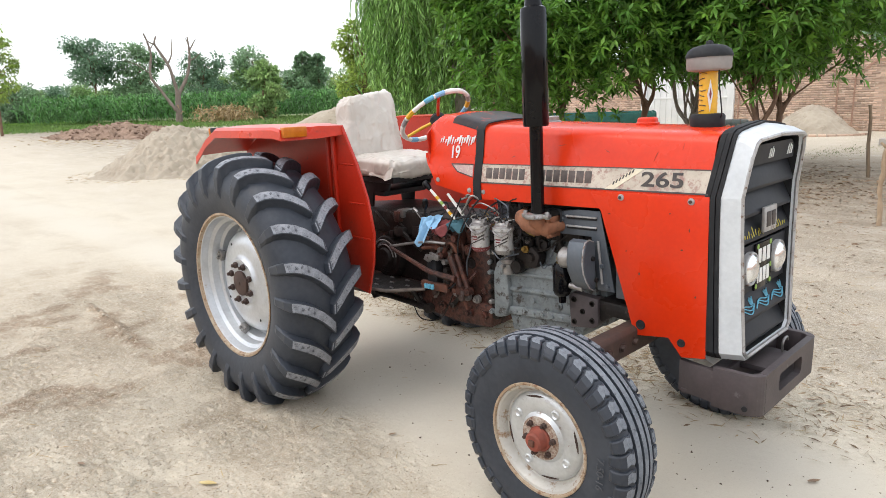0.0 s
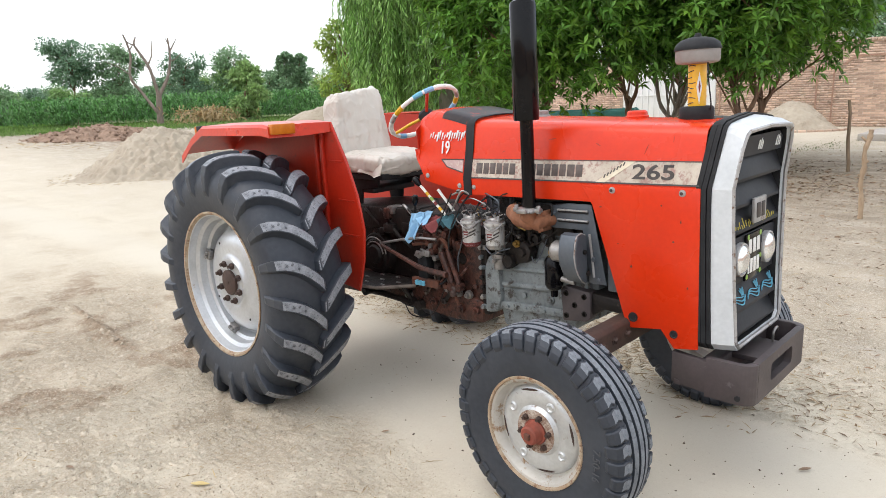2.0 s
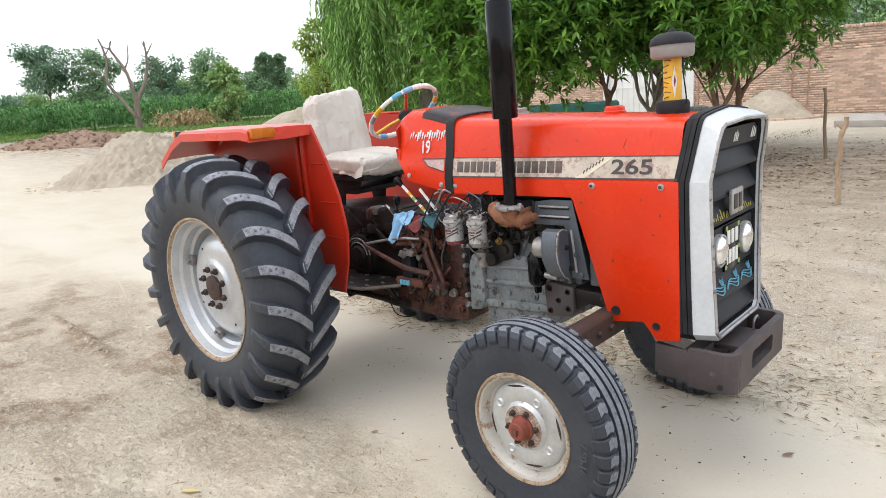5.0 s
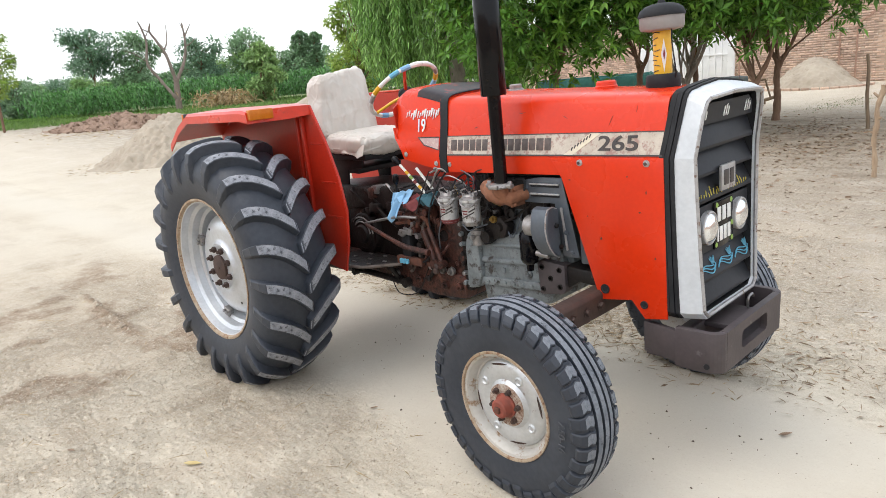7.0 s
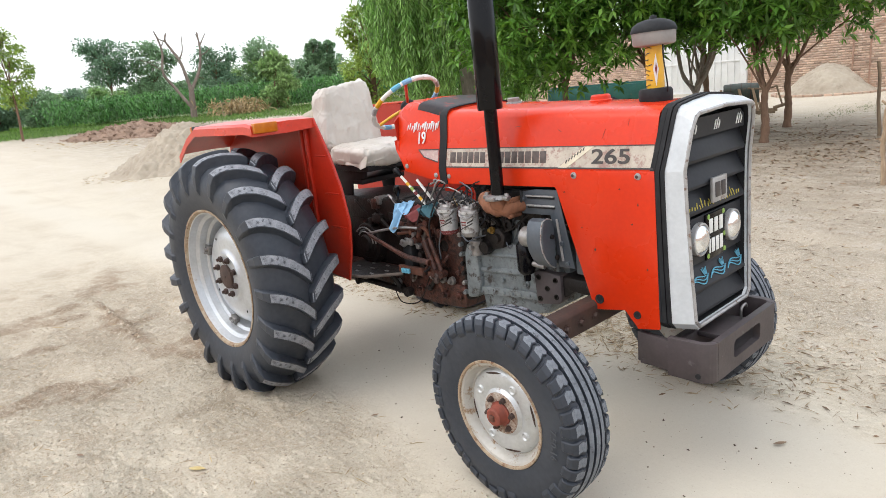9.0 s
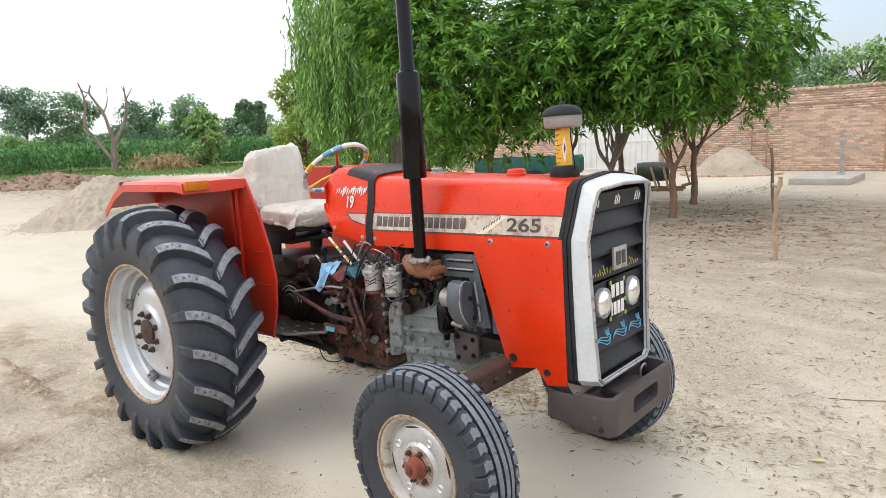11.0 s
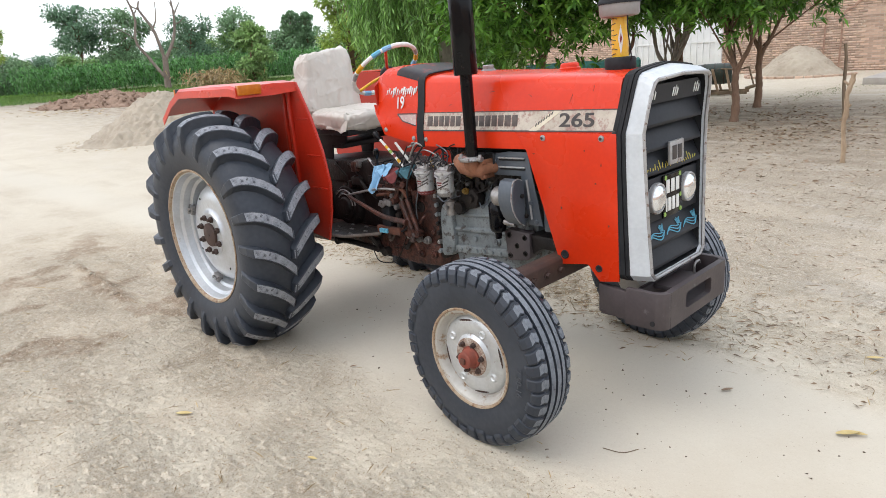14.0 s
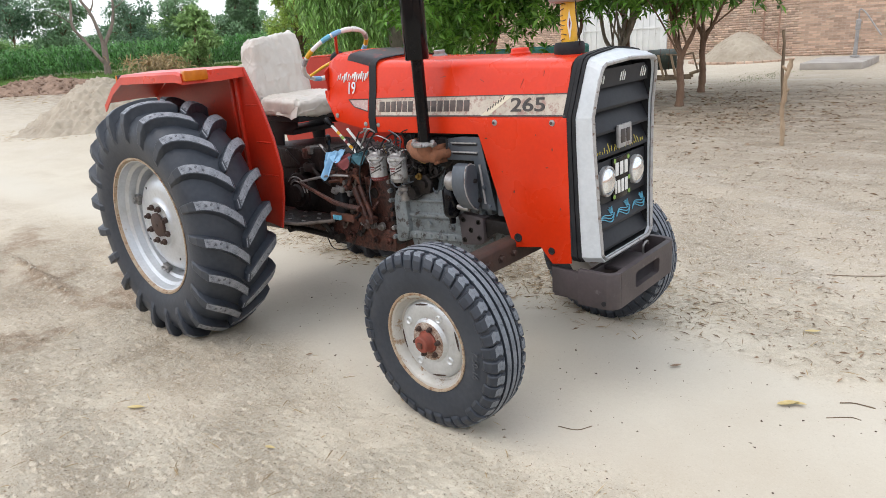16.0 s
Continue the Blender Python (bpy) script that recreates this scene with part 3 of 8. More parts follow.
bm = bm_new()
skin(bm, [[(x, y, z) for y, z in hood_profile(1.485 - 0.045 * (x - 1.245), 1.118)] for x in np.linspace(1.245, 2.405, 9)])
hood = tp("hood", thicken(bm, 0.006), RED, "glossy orange-red sheet metal bonnet")

bm = bm_new()
leg = [(1.885, 1.193), (2.405, 1.193), (2.405, 0.556), (2.307, 0.541), (2.25, 0.612), (2.10, 0.593), (1.94, 1.105)]
for s in (-1, 1):
    bm = bm_new()
    slab(bm, leg, "y", s * 0.2965, s * 0.2905, 0.0015)
    panel = tp("side_panel", bm, RED, "red front side panel of the bonnet")
    for cx, cz, r in ((2.128, 0.643, 0.021), (2.306, 0.601, 0.017)):
        b2 = bm_new()
        turned(b2, [(0, 0), (0, r), (0.004, r * 0.95), (0.004, r * 0.72), (0.001, r * 0.6), (0.001, 0)], (cx, s * 0.2965, cz), (0, s, 0), 20)
        tp("grommet", b2, BLACK_MATT, "", panel)
    for cx in (2.035, 2.335):
        b2 = bm_new()
        turned(b2, [(0, 0), (0, 0.014), (0.004, 0.013), (0.005, 0.007), (0.009, 0.006), (0.009, 0)], (cx, s * 0.2965, 1.172), (0, s, 0), 16)
        sc = tp("screw", b2, CHROME_WORN, "", panel)
        b2 = bm_new()
        rod(b2, (cx, s * 0.305, 1.172), (cx, s * 0.308, 1.172), 0.0065)
        tp("screw_head", b2, DARK_RUST, "", panel)
    bm = bm_new()
    slab(bm, [(1.252, 1.199), (2.398, 1.199), (2.398, 1.294), (1.252, 1.294)], "y", s * 0.2915, s * 0.2945)
    decal = tp("decal", bm, DECAL, "faded cream name stripe", hood, leaning=s)
    for z0, z1 in ((1.198, 1.2045), (1.2895, 1.294)):
        bm = bm_new()
        box(bm, (1.252, min(s * 0.294, s * 0.2956), z0), (2.398, max(s * 0.294, s * 0.2956), z1))
        tp("stripe", bm, INK, "", hood, leaning=s)
    flip = Matrix.Rotation(radians(90), 4, "X") if s < 0 else Matrix.Rotation(radians(180), 4, "Z") @ Matrix.Rotation(radians(90), 4, "X")
    letters("265", 0.082, INK, "model_number", TILT @ lean(s) @ Matrix.Translation((2.21, s * 0.2955, 1.246)) @ flip @ Matrix.Diagonal((1.5, 1, 1, 1)), hood, 0.0015, 0.0013)
    # the maker's name as plain bars
    x = 1.29
    for k, w in enumerate([0.042, 0.036, 0.036, 0.036, 0.034, 0.036, 0, 0.034, 0.034, 0.036, 0.036, 0.036, 0.036, 0.04, 0.036]):
        if w:
            bm = bm_new()
            box(bm, (x, min(s * 0.294, s * 0.2956), 1.222), (x + w - 0.003, max(s * 0.294, s * 0.2956), 1.274), 0.0006)
            tp("letter_bar", bm, INK_WORN, "", hood, leaning=s)
        x += w + 0.004 if w else 0.04
    bm = bm_new()
    slab(bm, [(1.955, 1.203), (2.0, 1.203), (2.13, 1.29), (2.08, 1.29)], "y", s * 0.294, s * 0.2962)
    tp("sticker", bm, STICKER, "cream sticker strip", hood, leaning=s)
    for k in range(7):
        bm = bm_new()
        x0, z0 = 1.99 + 0.014 * k, 1.222 + 0.0085 * k
        slab(bm, [(x0, z0), (x0 + 0.006, z0 - 0.002), (x0 + 0.012, z0 + 0.014), (x0 + 0.006, z0 + 0.014)], "y", s * 0.2955, s * 0.2968)
        tp("script_bar", bm, INK, "", hood, leaning=s)
    # chips and scratches in the paint
    for cx, cz, w, h in ((2.30, 0.98, 0.006, 0.004), (2.12, 0.86, 0.005, 0.007), (2.36, 0.80, 0.004, 0.006), (1.98, 1.10, 0.008, 0.003), (2.25, 1.12, 0.004, 0.004), (2.33, 1.06, 0.003, 0.009), (2.06, 0.95, 0.004, 0.003)):
        bm = bm_new()
        slab(bm, [(cx - w, cz), (cx - w * 0.2, cz - h), (cx + w, cz - h * 0.3), (cx + w * 0.4, cz + h)], "y", s * 0.2962, s * 0.2972)
        tp("paint_chip", bm, DARK_RUST, "", panel)
    for cx, cz, w, a in ((1.72, 1.385, 0.022, 0.1), (1.95, 1.36, 0.016, -0.5), (2.17, 1.34, 0.02, 1.2), (2.28, 1.38, 0.012, 1.4), (1.45, 1.33, 0.012, 0.3)):
        bm = bm_new()
        c, q = math.cos(a) * w, math.sin(a) * w
        slab(bm, [(cx - c, cz - q - 0.001), (cx, cz - 0.002), (cx + c, cz + q), (cx, cz + 0.001)], "y", s * 0.2915, s * 0.2932)
        tp("paint_scratch", bm, DARK_RUST, "", hood, leaning=s)
    # low screw near the black band
    b2 = bm_new()
    turned(b2, [(0, 0), (0, 0.012), (0.004, 0.011), (0.005, 0.006), (0.008, 0.005), (0.008, 0)], (1.275, s * 0.2915, 1.155), (0, s, 0), 14)
    tp("screw", b2, CHROME_WORN, "", hood)

# rear cowl with the black band
bm = bm_new()
secs = []
for x, low, top, wide in ((0.872, 1.34, 1.485, 0.965), (0.885, 1.29, 1.515, 0.985), (0.945, 1.178, 1.542, 1.0), (1.08, 1.15, 1.530, 1.0), (1.20, 1.126, 1.499, 1.0), (1.25, 1.12, 1.490, 1.0)):
    secs.append([(x, y * wide * 1.012, max(z, low)) for y, z in hood_profile(top, low)])
skin(bm, secs)
tp("cowl", thicken(bm, 0.006), RED, "red rear cowl with hand-painted white lettering")
bm = bm_new()
skin(bm, [[(x, y * 1.02, z + 0.005 if z > 1.13 else z - 0.003) for y, z in hood_profile(1.495 - 0.04 * (x - 1.2), 1.118)] for x in (1.212, 1.245, 1.262)])
tp("band", thicken(bm, 0.004), BLACK_MATT, "black band between bonnet and cowl")
bm = bm_new()
skin(bm, [[(x, y * 1.014, z + 0.004) for y, z in hood_profile(1.535 - 0.25 * max(0, x - 1.06), 1.2) if z > 1.40] for x in (1.05, 1.12, 1.225)])
tp("top_patch", thicken(bm, 0.003), FADED, "faded black paint patch on the cowl")
bm = bm_new()
slab(bm, [(-0.27, 1.34), (-0.275, 1.44), (-0.2, 1.50), (0.2, 1.50), (0.275, 1.44), (0.27, 1.34)], "x", 0.876, 0.884)
tp("dashboard", bm, RED_DULL, "dull red dashboard plate")
for k in range(3):
    bm = bm_new()
    turned(bm, [(0, 0), (0, 0.042), (0.012, 0.04), (0.012, 0.034), (0.006, 0.033), (0.006, 0)], (0.876, -0.13 + 0.13 * k, 1.42), (-1, 0, 0), 20)
    tp("gauge", bm, BLACK)

# hand-painted script on the cowl, unreadable, as slanted bars, and a number
rnd = random.Random(4)
for k in range(15):
    x = 0.965 + 0.0165 * k
    z = 1.405 + 0.006 * math.sin(k * 1.9)
    bm = bm_new()
    h, w = rnd.uniform(0.02, 0.05), rnd.uniform(0.005, 0.013)
    slab(bm, [(x, z - h / 2), (x + w * 0.6, z - h / 2 + 0.004), (x + w + 0.008, z + h / 2), (x + 0.006, z + h / 2)], "y", -0.303, -0.3065)
    tp("script_bar", bm, WHITE_INK, leaning=-1)
letters("19", 0.09, WHITE_INK, "painted_number", TILT @ lean(-1) @ Matrix.Translation((1.075, -0.3015, 1.345)) @ Matrix.Rotation(radians(90), 4, "X") @ Matrix.Diagonal((0.75, 1, 1, 1)), tractor, 0.0015, 0.001)
bm = bm_new()
slab(bm, [(1.055, 1.288), (1.205, 1.288), (1.205, 1.225), (1.1, 1.25)], "y", -0.2955, -0.2985)
tp("decal", bm, DECAL_PINK, "scuffed pinkish wedge decal", leaning=-1)
bm = bm_new()
for p0, p1 in (((1.055, 1.288), (1.205, 1.288)), ((1.205, 1.225), (1.1, 1.25)), ((1.1, 1.25), (1.055, 1.288))):
    rod(bm, (p0[0], -0.2985, p0[1]), (p1[0], -0.2985, p1[1]), 0.003, seg=6)
tp("trim", bm, INK, leaning=-1)
for cx, cz in ((0.965, 1.205), (1.185, 1.16)):
    bm = bm_new()
    turned(bm, [(0, 0), (0, 0.013), (0.004, 0.012), (0.005, 0.006), (0.009, 0.006), (0.009, 0)], (cx, -0.296, cz), (0, -1, 0), 14)
    tp("screw", bm, CHROME_WORN)

# bonnet caps
bm = bm_new()
turned(bm, [(0, 0), (0, 0.042), (0.01, 0.04), (0.014, 0.03), (0.03, 0.03), (0.034, 0.026), (0.034, 0)], (1.487, 0, 1.468), (0, 0, 1), 24)
tp("filler_cap", bm, STEEL, "steel filler cap on the bonnet")
bm = bm_new()
turned(bm, [(0, 0), (0, 0.05), (0.012, 0.05), (0.016, 0.045), (0.03, 0.043), (0.036, 0.036), (0.036, 0)], (1.99, 0, 1.446), (0, 0, 1), 24)
tp("radiator_cap", bm, RED, "red cap on the bonnet")

# grille surround
def front_profile(w=0.290, low=0.56, top=1.450, k=0.0):
    # k: how far the sides draw in towards the foot, 0 at the bonnet and 1 at the front edge
    half = [(-w + 0.034 * k, low + 0.03), (-w + 0.02 * k, 0.80), (-w + 0.004 * k, 1.05), (-w - 0.004 * k, 1.19), (-w + 0.015 - 0.012 * k, 1.26), (-w + 0.03 - 0.017 * k, 1.335), (-w + 0.043 - 0.02 * k, top - 0.054 + 0.01 * k), (-w + 0.052 - 0.018 * k, top - 0.034 + 0.013 * k), (-w + 0.075 - 0.02 * k, top - 0.022 + 0.012 * k), (-w + 0.16, top - 0.011 + 0.006 * k)]
    pts = half + [(0, top)] + [(-y, z) for y, z in half[::-1]]
    return pts + [(w - 0.03 - 0.034 * k, low), (0.1, low), (-0.1, low), (-w + 0.03 + 0.034 * k, low)]


bm = bm_new()
for x0, x1, k in ((2.395, 2.415, 0.006), (2.418, 2.436, 0.009), (2.439, 2.454, 0.006)):
    a = [(x0, y * (1 + k / 0.29), z + (k if z > 1.3 else 0)) for y, z in front_profile()]
    b = [(x1, y, z) for _, y, z in a]
    c = [(x1, y * 0.95, z - 0.015 if z > 1 else z + 0.01) for _, y, z in a]
    d = [(x0, y, z) for _, y, z in c]
    skin(bm, [d, a, b, c, d], close=True)
tp("rubber_seal", bm, BLACK_MATT, "ribbed black rubber seal round the grille housing")
bm = bm_new()
A = [(2.45, y, z) for y, z in front_profile()]
B = [(2.49, y, z) for y, z in front_profile(0.290, 0.558, 1.436, 0.5)]
C = [(2.528, y, z) for y, z in front_profile(0.285, 0.556, 1.411, 1.0)]
D = [(2.528, y, z) for y, z in front_profile(0.274, 0.570, 1.400, 1.0)]
E_ = [(2.512, y, z) for y, z in front_profile(0.272, 0.572, 1.398, 1.0)]
skin(bm, [A, B, C, D, E_], close=True)
tp("grille_housing", bm, WHITE, "dented white grille surround", angle=9)
bm = bm_new()
skin(bm, [[(2.512, y, z) for y, z in front_profile(0.273, 0.571, 1.399, 1.0)], [(2.42, y, z) for y, z in front_profile(0.272, 0.572, 1.398, 1.0)]], close=True)
tp("grille_lining", thicken(bm, 0.002), BLACK_MATT)
bm = bm_new()
loop = front_profile(0.278, 0.567, 1.405, 1.0)
tube(bm, [(2.529, y, z) for y, z in loop + loop[:1]], 0.0085, 6)
tp("grille_trim", bm, CHROME_WORN, "chipped grey trim round the grille")
bm = bm_new()
slab(bm, [(y, z) for y, z in front_profile(0.272, 0.572, 1.396, 1.0)], "x", 2.40, 2.42)
tp("grille_back", bm, BLACK_MATT)
bm = bm_new()
slab(bm, [(-0.25, 1.298), (-0.235, 1.35), (-0.19, 1.374), (0.19, 1.374), (0.235, 1.35), (0.25, 1.298)], "x", 2.496, 2.502)
tp("grille_panel", bm, GRILLE)


def slat(z, h, w=0.268):
    bm = bm_new()
    t = [(2.46, z + h), (2.466, z + h), (2.513, z + 0.012), (2.513, z), (2.506, z), (2.504, z + 0.008)]
    slab(bm, t, "y", -w, w, 0.001)
    tp("grille_slat", bm, GRILLE)


for z, w in ((1.205, 0.262), (1.105, 0.266), (1.005, 0.264), (0.69, 0.248), (0.595, 0.238)):
    slat(z, 0.108 if z != 0.69 else 0.115, w)
bm = bm_new()
box(bm, (2.478, -0.252, 0.80), (2.492, 0.252, 0.988), 0.002)
tp("lamp_panel", bm, GRILLE)
for s in (-1, 1):
    bm = bm_new()
    turned(bm, [(-0.03, 0), (-0.03, 0.062), (0.012, 0.068), (0.02, 0.066), (0.022, 0.06), (0.014, 0.058), (0.0, 0.05), (0.0, 0)], (2.492, s * 0.142, 0.90), (1, 0, 0), 32)
    lamp = tp("headlamp", bm, CHROME_WORN, "round headlamp with silvered reflector")
    bm = bm_new()
    turned(bm, [(0.016, 0.059), (0.03, 0.045), (0.037, 0.025), (0.04, 0)], (2.492, s * 0.142, 0.90), (1, 0, 0), 32)
    tp("lens", bm, LAMP_GLASS, "", lamp)
bm = bm_new()
box(bm, (2.492, -0.085, 0.798), (2.502, 0.085, 0.985), 0.003)
plate = tp("number_plate", bm, BLACK, "black plate with white bars between the headlamps")
for y0, z0, w in ((-0.062, 0.905, 0.03), (-0.018, 0.905, 0.03), (0.026, 0.905, 0.03), (-0.066, 0.825, 0.012), (-0.044, 0.825, 0.026), (-0.008, 0.825, 0.026), (0.028, 0.825, 0.026)):
    bm = bm_new()
    box(bm, (2.501, y0, z0), (2.5045, y0 + w, z0 + 0.058), 0.001)
    tp("plate_bar", bm, WHITE_INK, "", plate)
for y0, z0 in ((-0.078, 0.806), (-0.078, 0.86), (0.066, 0.806), (0.066, 0.87), (-0.07, 0.965), (0.06, 0.965)):
    bm = bm_new()
    turned(bm, [(0, 0), (0, 0.012), (0.002, 0.01), (0.002, 0)], (2.5015, y0 + 0.006, z0 + 0.008), (1, 0, 0), 7)
    tp("painted_flower", bm, GREEN_INK, "", plate)
bm = bm_new()
box(bm, (2.508, -0.062, 1.03), (2.522, 0.062, 1.13), 0.004)
badge = tp("badge", bm, CHROME_WORN, "grey square badge on the grille")
for y0, y1 in ((-0.045, -0.004), (0.008, 0.042)):
    bm = bm_new()
    box(bm, (2.521, y0, 1.05), (2.525, y1, 1.11), 0.002)
    tp("badge_bar", bm, INK, "", badge)
# painted lines on the slats
def on_slat(y, z, z0):
    return Vector((2.5145 - max(0.0, z - z0 - 0.012) * 0.495, y, z))


rnd = random.Random(9)
for k in range(22):
    y = -0.24 + 0.0215 * k
    z = 1.018 + 0.008 * rnd.random()
    h = rnd.uniform(0.008, 0.036)
    bm = bm_new()
    tube(bm, [on_slat(y, z, 1.005), on_slat(y + 0.006, z + h * 0.5, 1.005), on_slat(y + rnd.uniform(0.002, 0.02), z + h, 1.005)], 0.0024, 5)
    tp("slat_script", bm, YELLOW_INK)
for y0 in (-0.225, -0.205, -0.185, 0.165, 0.185, 0.205, -0.03, -0.012, 0.006):
    bm = bm_new()
    slab(bm, [(y0, 1.315), (y0 + 0.007, 1.315), (y0 + 0.012, 1.315 + rnd.uniform(0.02, 0.045)), (y0 + 0.004, 1.35)], "x", 2.502, 2.5045)
    tp("slat_script", bm, WHITE_INK)
for k in range(3):
    for j in range(3):
        y0, z0 = -0.215 + 0.155 * k + 0.012 * j, 0.715 + 0.009 * j
        pts = [on_slat(y0 + 0.15 * t, z0 + 0.02 * t + 0.013 * math.sin(2 * math.pi * t + 0.4) * (1.2 - 0.25 * j), 0.69) for t in np.linspace(0, 1 - 0.15 * j, 14)]
        bm = bm_new()
        tube(bm, pts, 0.0026, 5)
        tp("painted_scroll", bm, BLUE_INK)
    for j in range(4):
        a = on_slat(-0.095 + 0.155 * k + 0.006 * j, 0.742, 0.69)
        bm = bm_new()
        tube(bm, [a, on_slat(a.y - 0.006 + 0.007 * j, 0.765 + 0.004 * (j % 2), 0.69)], 0.0024, 5)
        tp("painted_scroll", bm, BLUE_INK)

# front weight frame
def plate_with_hole(bm, w, z0, z1, hw, h0, h1, x0, x1, n=8):
    def ring(a, b0, b1, r):
        pts = []
        for cy, cz, st in ((a - r, b1 - r, 0), (-a + r, b1 - r, 90), (-a + r, b0 + r, 180), (a - r, b0 + r, 270)):
            for k in range(n):
                t = radians(st + 90 * k / (n - 1))
                pts.append((cy + r * math.cos(t), cz + r * math.sin(t)))
        return pts
    o, i = ring(w, z0, z1, 0.004), ring(hw, h0, h1, 0.02)
    P = lambda ps, x: [(x, y, z) for y, z in ps]
    skin(bm, [P(o, x0), P(o, x1), P(i, x1), P(i, x0), P(o, x0)], close=True)


bm = bm_new()
plate_with_hole(bm, 0.262, 0.468, 0.630, 0.125, 0.515, 0.59, 2.602, 2.63)
frame_front = part("weight_frame", bm, BUMPER, tractor, "brown-grey cast front weight frame with a slot")
for s in (-1, 1):
    bm = bm_new()
    out = [(2.448, s * 0.315), (2.57, s * 0.315)] + [(2.57 + 0.06 * math.sin(radians(a)), s * (0.262 + 0.053 * math.cos(radians(a)))) for a in (15, 30, 45, 60, 75, 90)]
    out += [(2.602, s * 0.262), (2.59, s * 0.28), (2.57, s * 0.287), (2.448, s * 0.287)]
    slab(bm, out, "z", 0.468, 0.630, 0.002)
    part("weight_side", bm, BUMPER, frame_front)
    bm = bm_new()
    slab(bm, [(2.295, s * 0.25), (2.458, s * 0.285), (2.458, s * 0.312), (2.295, s * 0.278)], "z", 0.48, 0.61, 0.002)
    part("weight_arm", bm, BUMPER, frame_front)
    bm = bm_new()
    turned(bm, [(0, 0), (0, 0.012), (0.003, 0.011), (0.003, 0)], (2.575, s * 0.3145, 0.495), (0, s, 0), 12)
    part("bolt_hole", bm, BLACK_MATT, frame_front)
bm = bm_new()
box(bm, (2.31, -0.287, 0.474), (2.604, 0.287, 0.495), 0.003)
part("weight_floor", bm, BUMPER, frame_front)
bm = bm_new()
box(bm, (2.455, -0.285, 0.49), (2.475, 0.285, 0.60), 0.003)
box(bm, (2.475, -0.12, 0.575), (2.604, 0.12, 0.598), 0.003)
part("weight_bridge", bm, BUMPER, frame_front)
bm = bm_new()
tube(bm, curve_pts([(2.56, 0.10, 0.59), (2.56, 0.10, 0.64), (2.56, 0.14, 0.65), (2.56, 0.15, 0.635)], 5), 0.006, 6)
part("tow_hook", bm, STEEL, frame_front)

# exhaust
bm = bm_new()
turned(bm, [(1.085, 0), (1.085, 0.0295), (1.47, 0.0295), (1.47, 0.053), (1.478, 0.0565), (1.94, 0.0565), (1.957, 0.053), (1.965, 0.038), (1.985, 0.035), (2.0, 0.0335), (2.95, 0.0335), (2.95, 0.026), (2.80, 0.026), (2.8, 0)], (1.662, -0.365, 0), (0, 0, 1), 28)
exhaust = tp("exhaust", bm, BLACK, "tall glossy black exhaust silencer and pipe")
bm = bm_new()
turned(bm, [(1.066, 0.028), (1.066, 0.046), (1.072, 0.05), (1.088, 0.046), (1.092, 0.028)], (1.652, -0.365, 0), (0, 0, 1), 20)
for dx in (-0.06, 0.06):
    nut(bm, (1.652 + dx, -0.365, 1.064), (0, 0, 1), 0.011, 0.034)
    box(bm, (1.652 + min(0, dx) - 0.014, -0.38, 1.068), (1.652 + max(0, dx) + 0.014, -0.35, 1.086), 0.005)
box(bm, (1.625, -0.418, 1.066), (1.68, -0.405, 1.084), 0.005)
tp("exhaust_clamp", bm, STEEL, "bare steel clamp", exhaust)

# air pre-cleaner
px, py = 2.256, 0.0
bm = bm_new()
turned(bm, [(1.425, 0), (1.425, 0.066), (1.445, 0.068), (1.478, 0.068), (1.488, 0.062), (1.490, 0.05), (1.490, 0)], (px, py, 0), (0, 0, 1), 28)
cleaner = tp("air_cleaner", bm, BLACK_MATT, "air pre-cleaner on a yellow taped stack")
bm = bm_new()
turned(bm, [(1.485, 0), (1.485, 0.036)] + [(1.49 + 0.022 * k + d, r) for k in range(8) for d, r in ((0.0, 0.0355), (0.018, 0.0368))] + [(1.665, 0.036), (1.665, 0)], (px, py, 0), (0, 0, 1), 24)
tp("intake_pipe", bm, YELLOW, "yellow taped intake stack", cleaner)
bm = bm_new()
turned(bm, [(1.655, 0), (1.655, 0.05), (1.660, 0.080), (1.668, 0.086), (1.716, 0.0875), (1.716, 0)], (px, py, 0), (0, 0, 1), 32)
tp("bowl", bm, mat("dusty_grey_plastic", (0.25, 0.235, 0.225), (0.31, 0.295, 0.28), 9, 0.6, 0, 0.1), "dusty grey bowl", cleaner)
bm = bm_new()
turned(bm, [(1.715, 0), (1.715, 0.0895), (1.722, 0.0895), (1.738, 0.082), (1.752, 0.062), (1.759, 0.035), (1.761, 0.016), (1.774, 0.012), (1.777, 0)], (px, py, 0), (0, 0, 1), 32)
tp("dome", bm, BLACK_MATT, "dull black dome", cleaner)
bm = bm_new()
turned(bm, [(1.710, 0.086), (1.710, 0.0915), (1.718, 0.0915), (1.718, 0.086)], (px, py, 0), (0, 0, 1), 32, True)
tp("rim_band", bm, BLACK_MATT, "", cleaner)
bm = bm_new()
for k in range(8):
    z = 1.50 + 0.021 * k
    a0 = -1.9 + 0.25 * math.sin(k * 2.1)
    tube(bm, [(px + 0.0372 * math.cos(a), py + 0.0372 * math.sin(a), z + 0.004 * math.sin(3 * a + k)) for a in np.linspace(a0 - 0.5, a0 + 0.35, 8)], 0.0018, 5)
tp("tape_stripe", bm, INK, "", cleaner)
bm = bm_new()
a0 = -0.95
P = lambda a, z, r=0.0374: (px + r * math.cos(a), py + r * math.sin(a), z)
vs = [bm.verts.new(P(a, z)) for a, z in ((a0, 1.625), (a0 + 0.3, 1.565), (a0, 1.497), (a0 - 0.3, 1.565))]
bm.faces.new(vs)
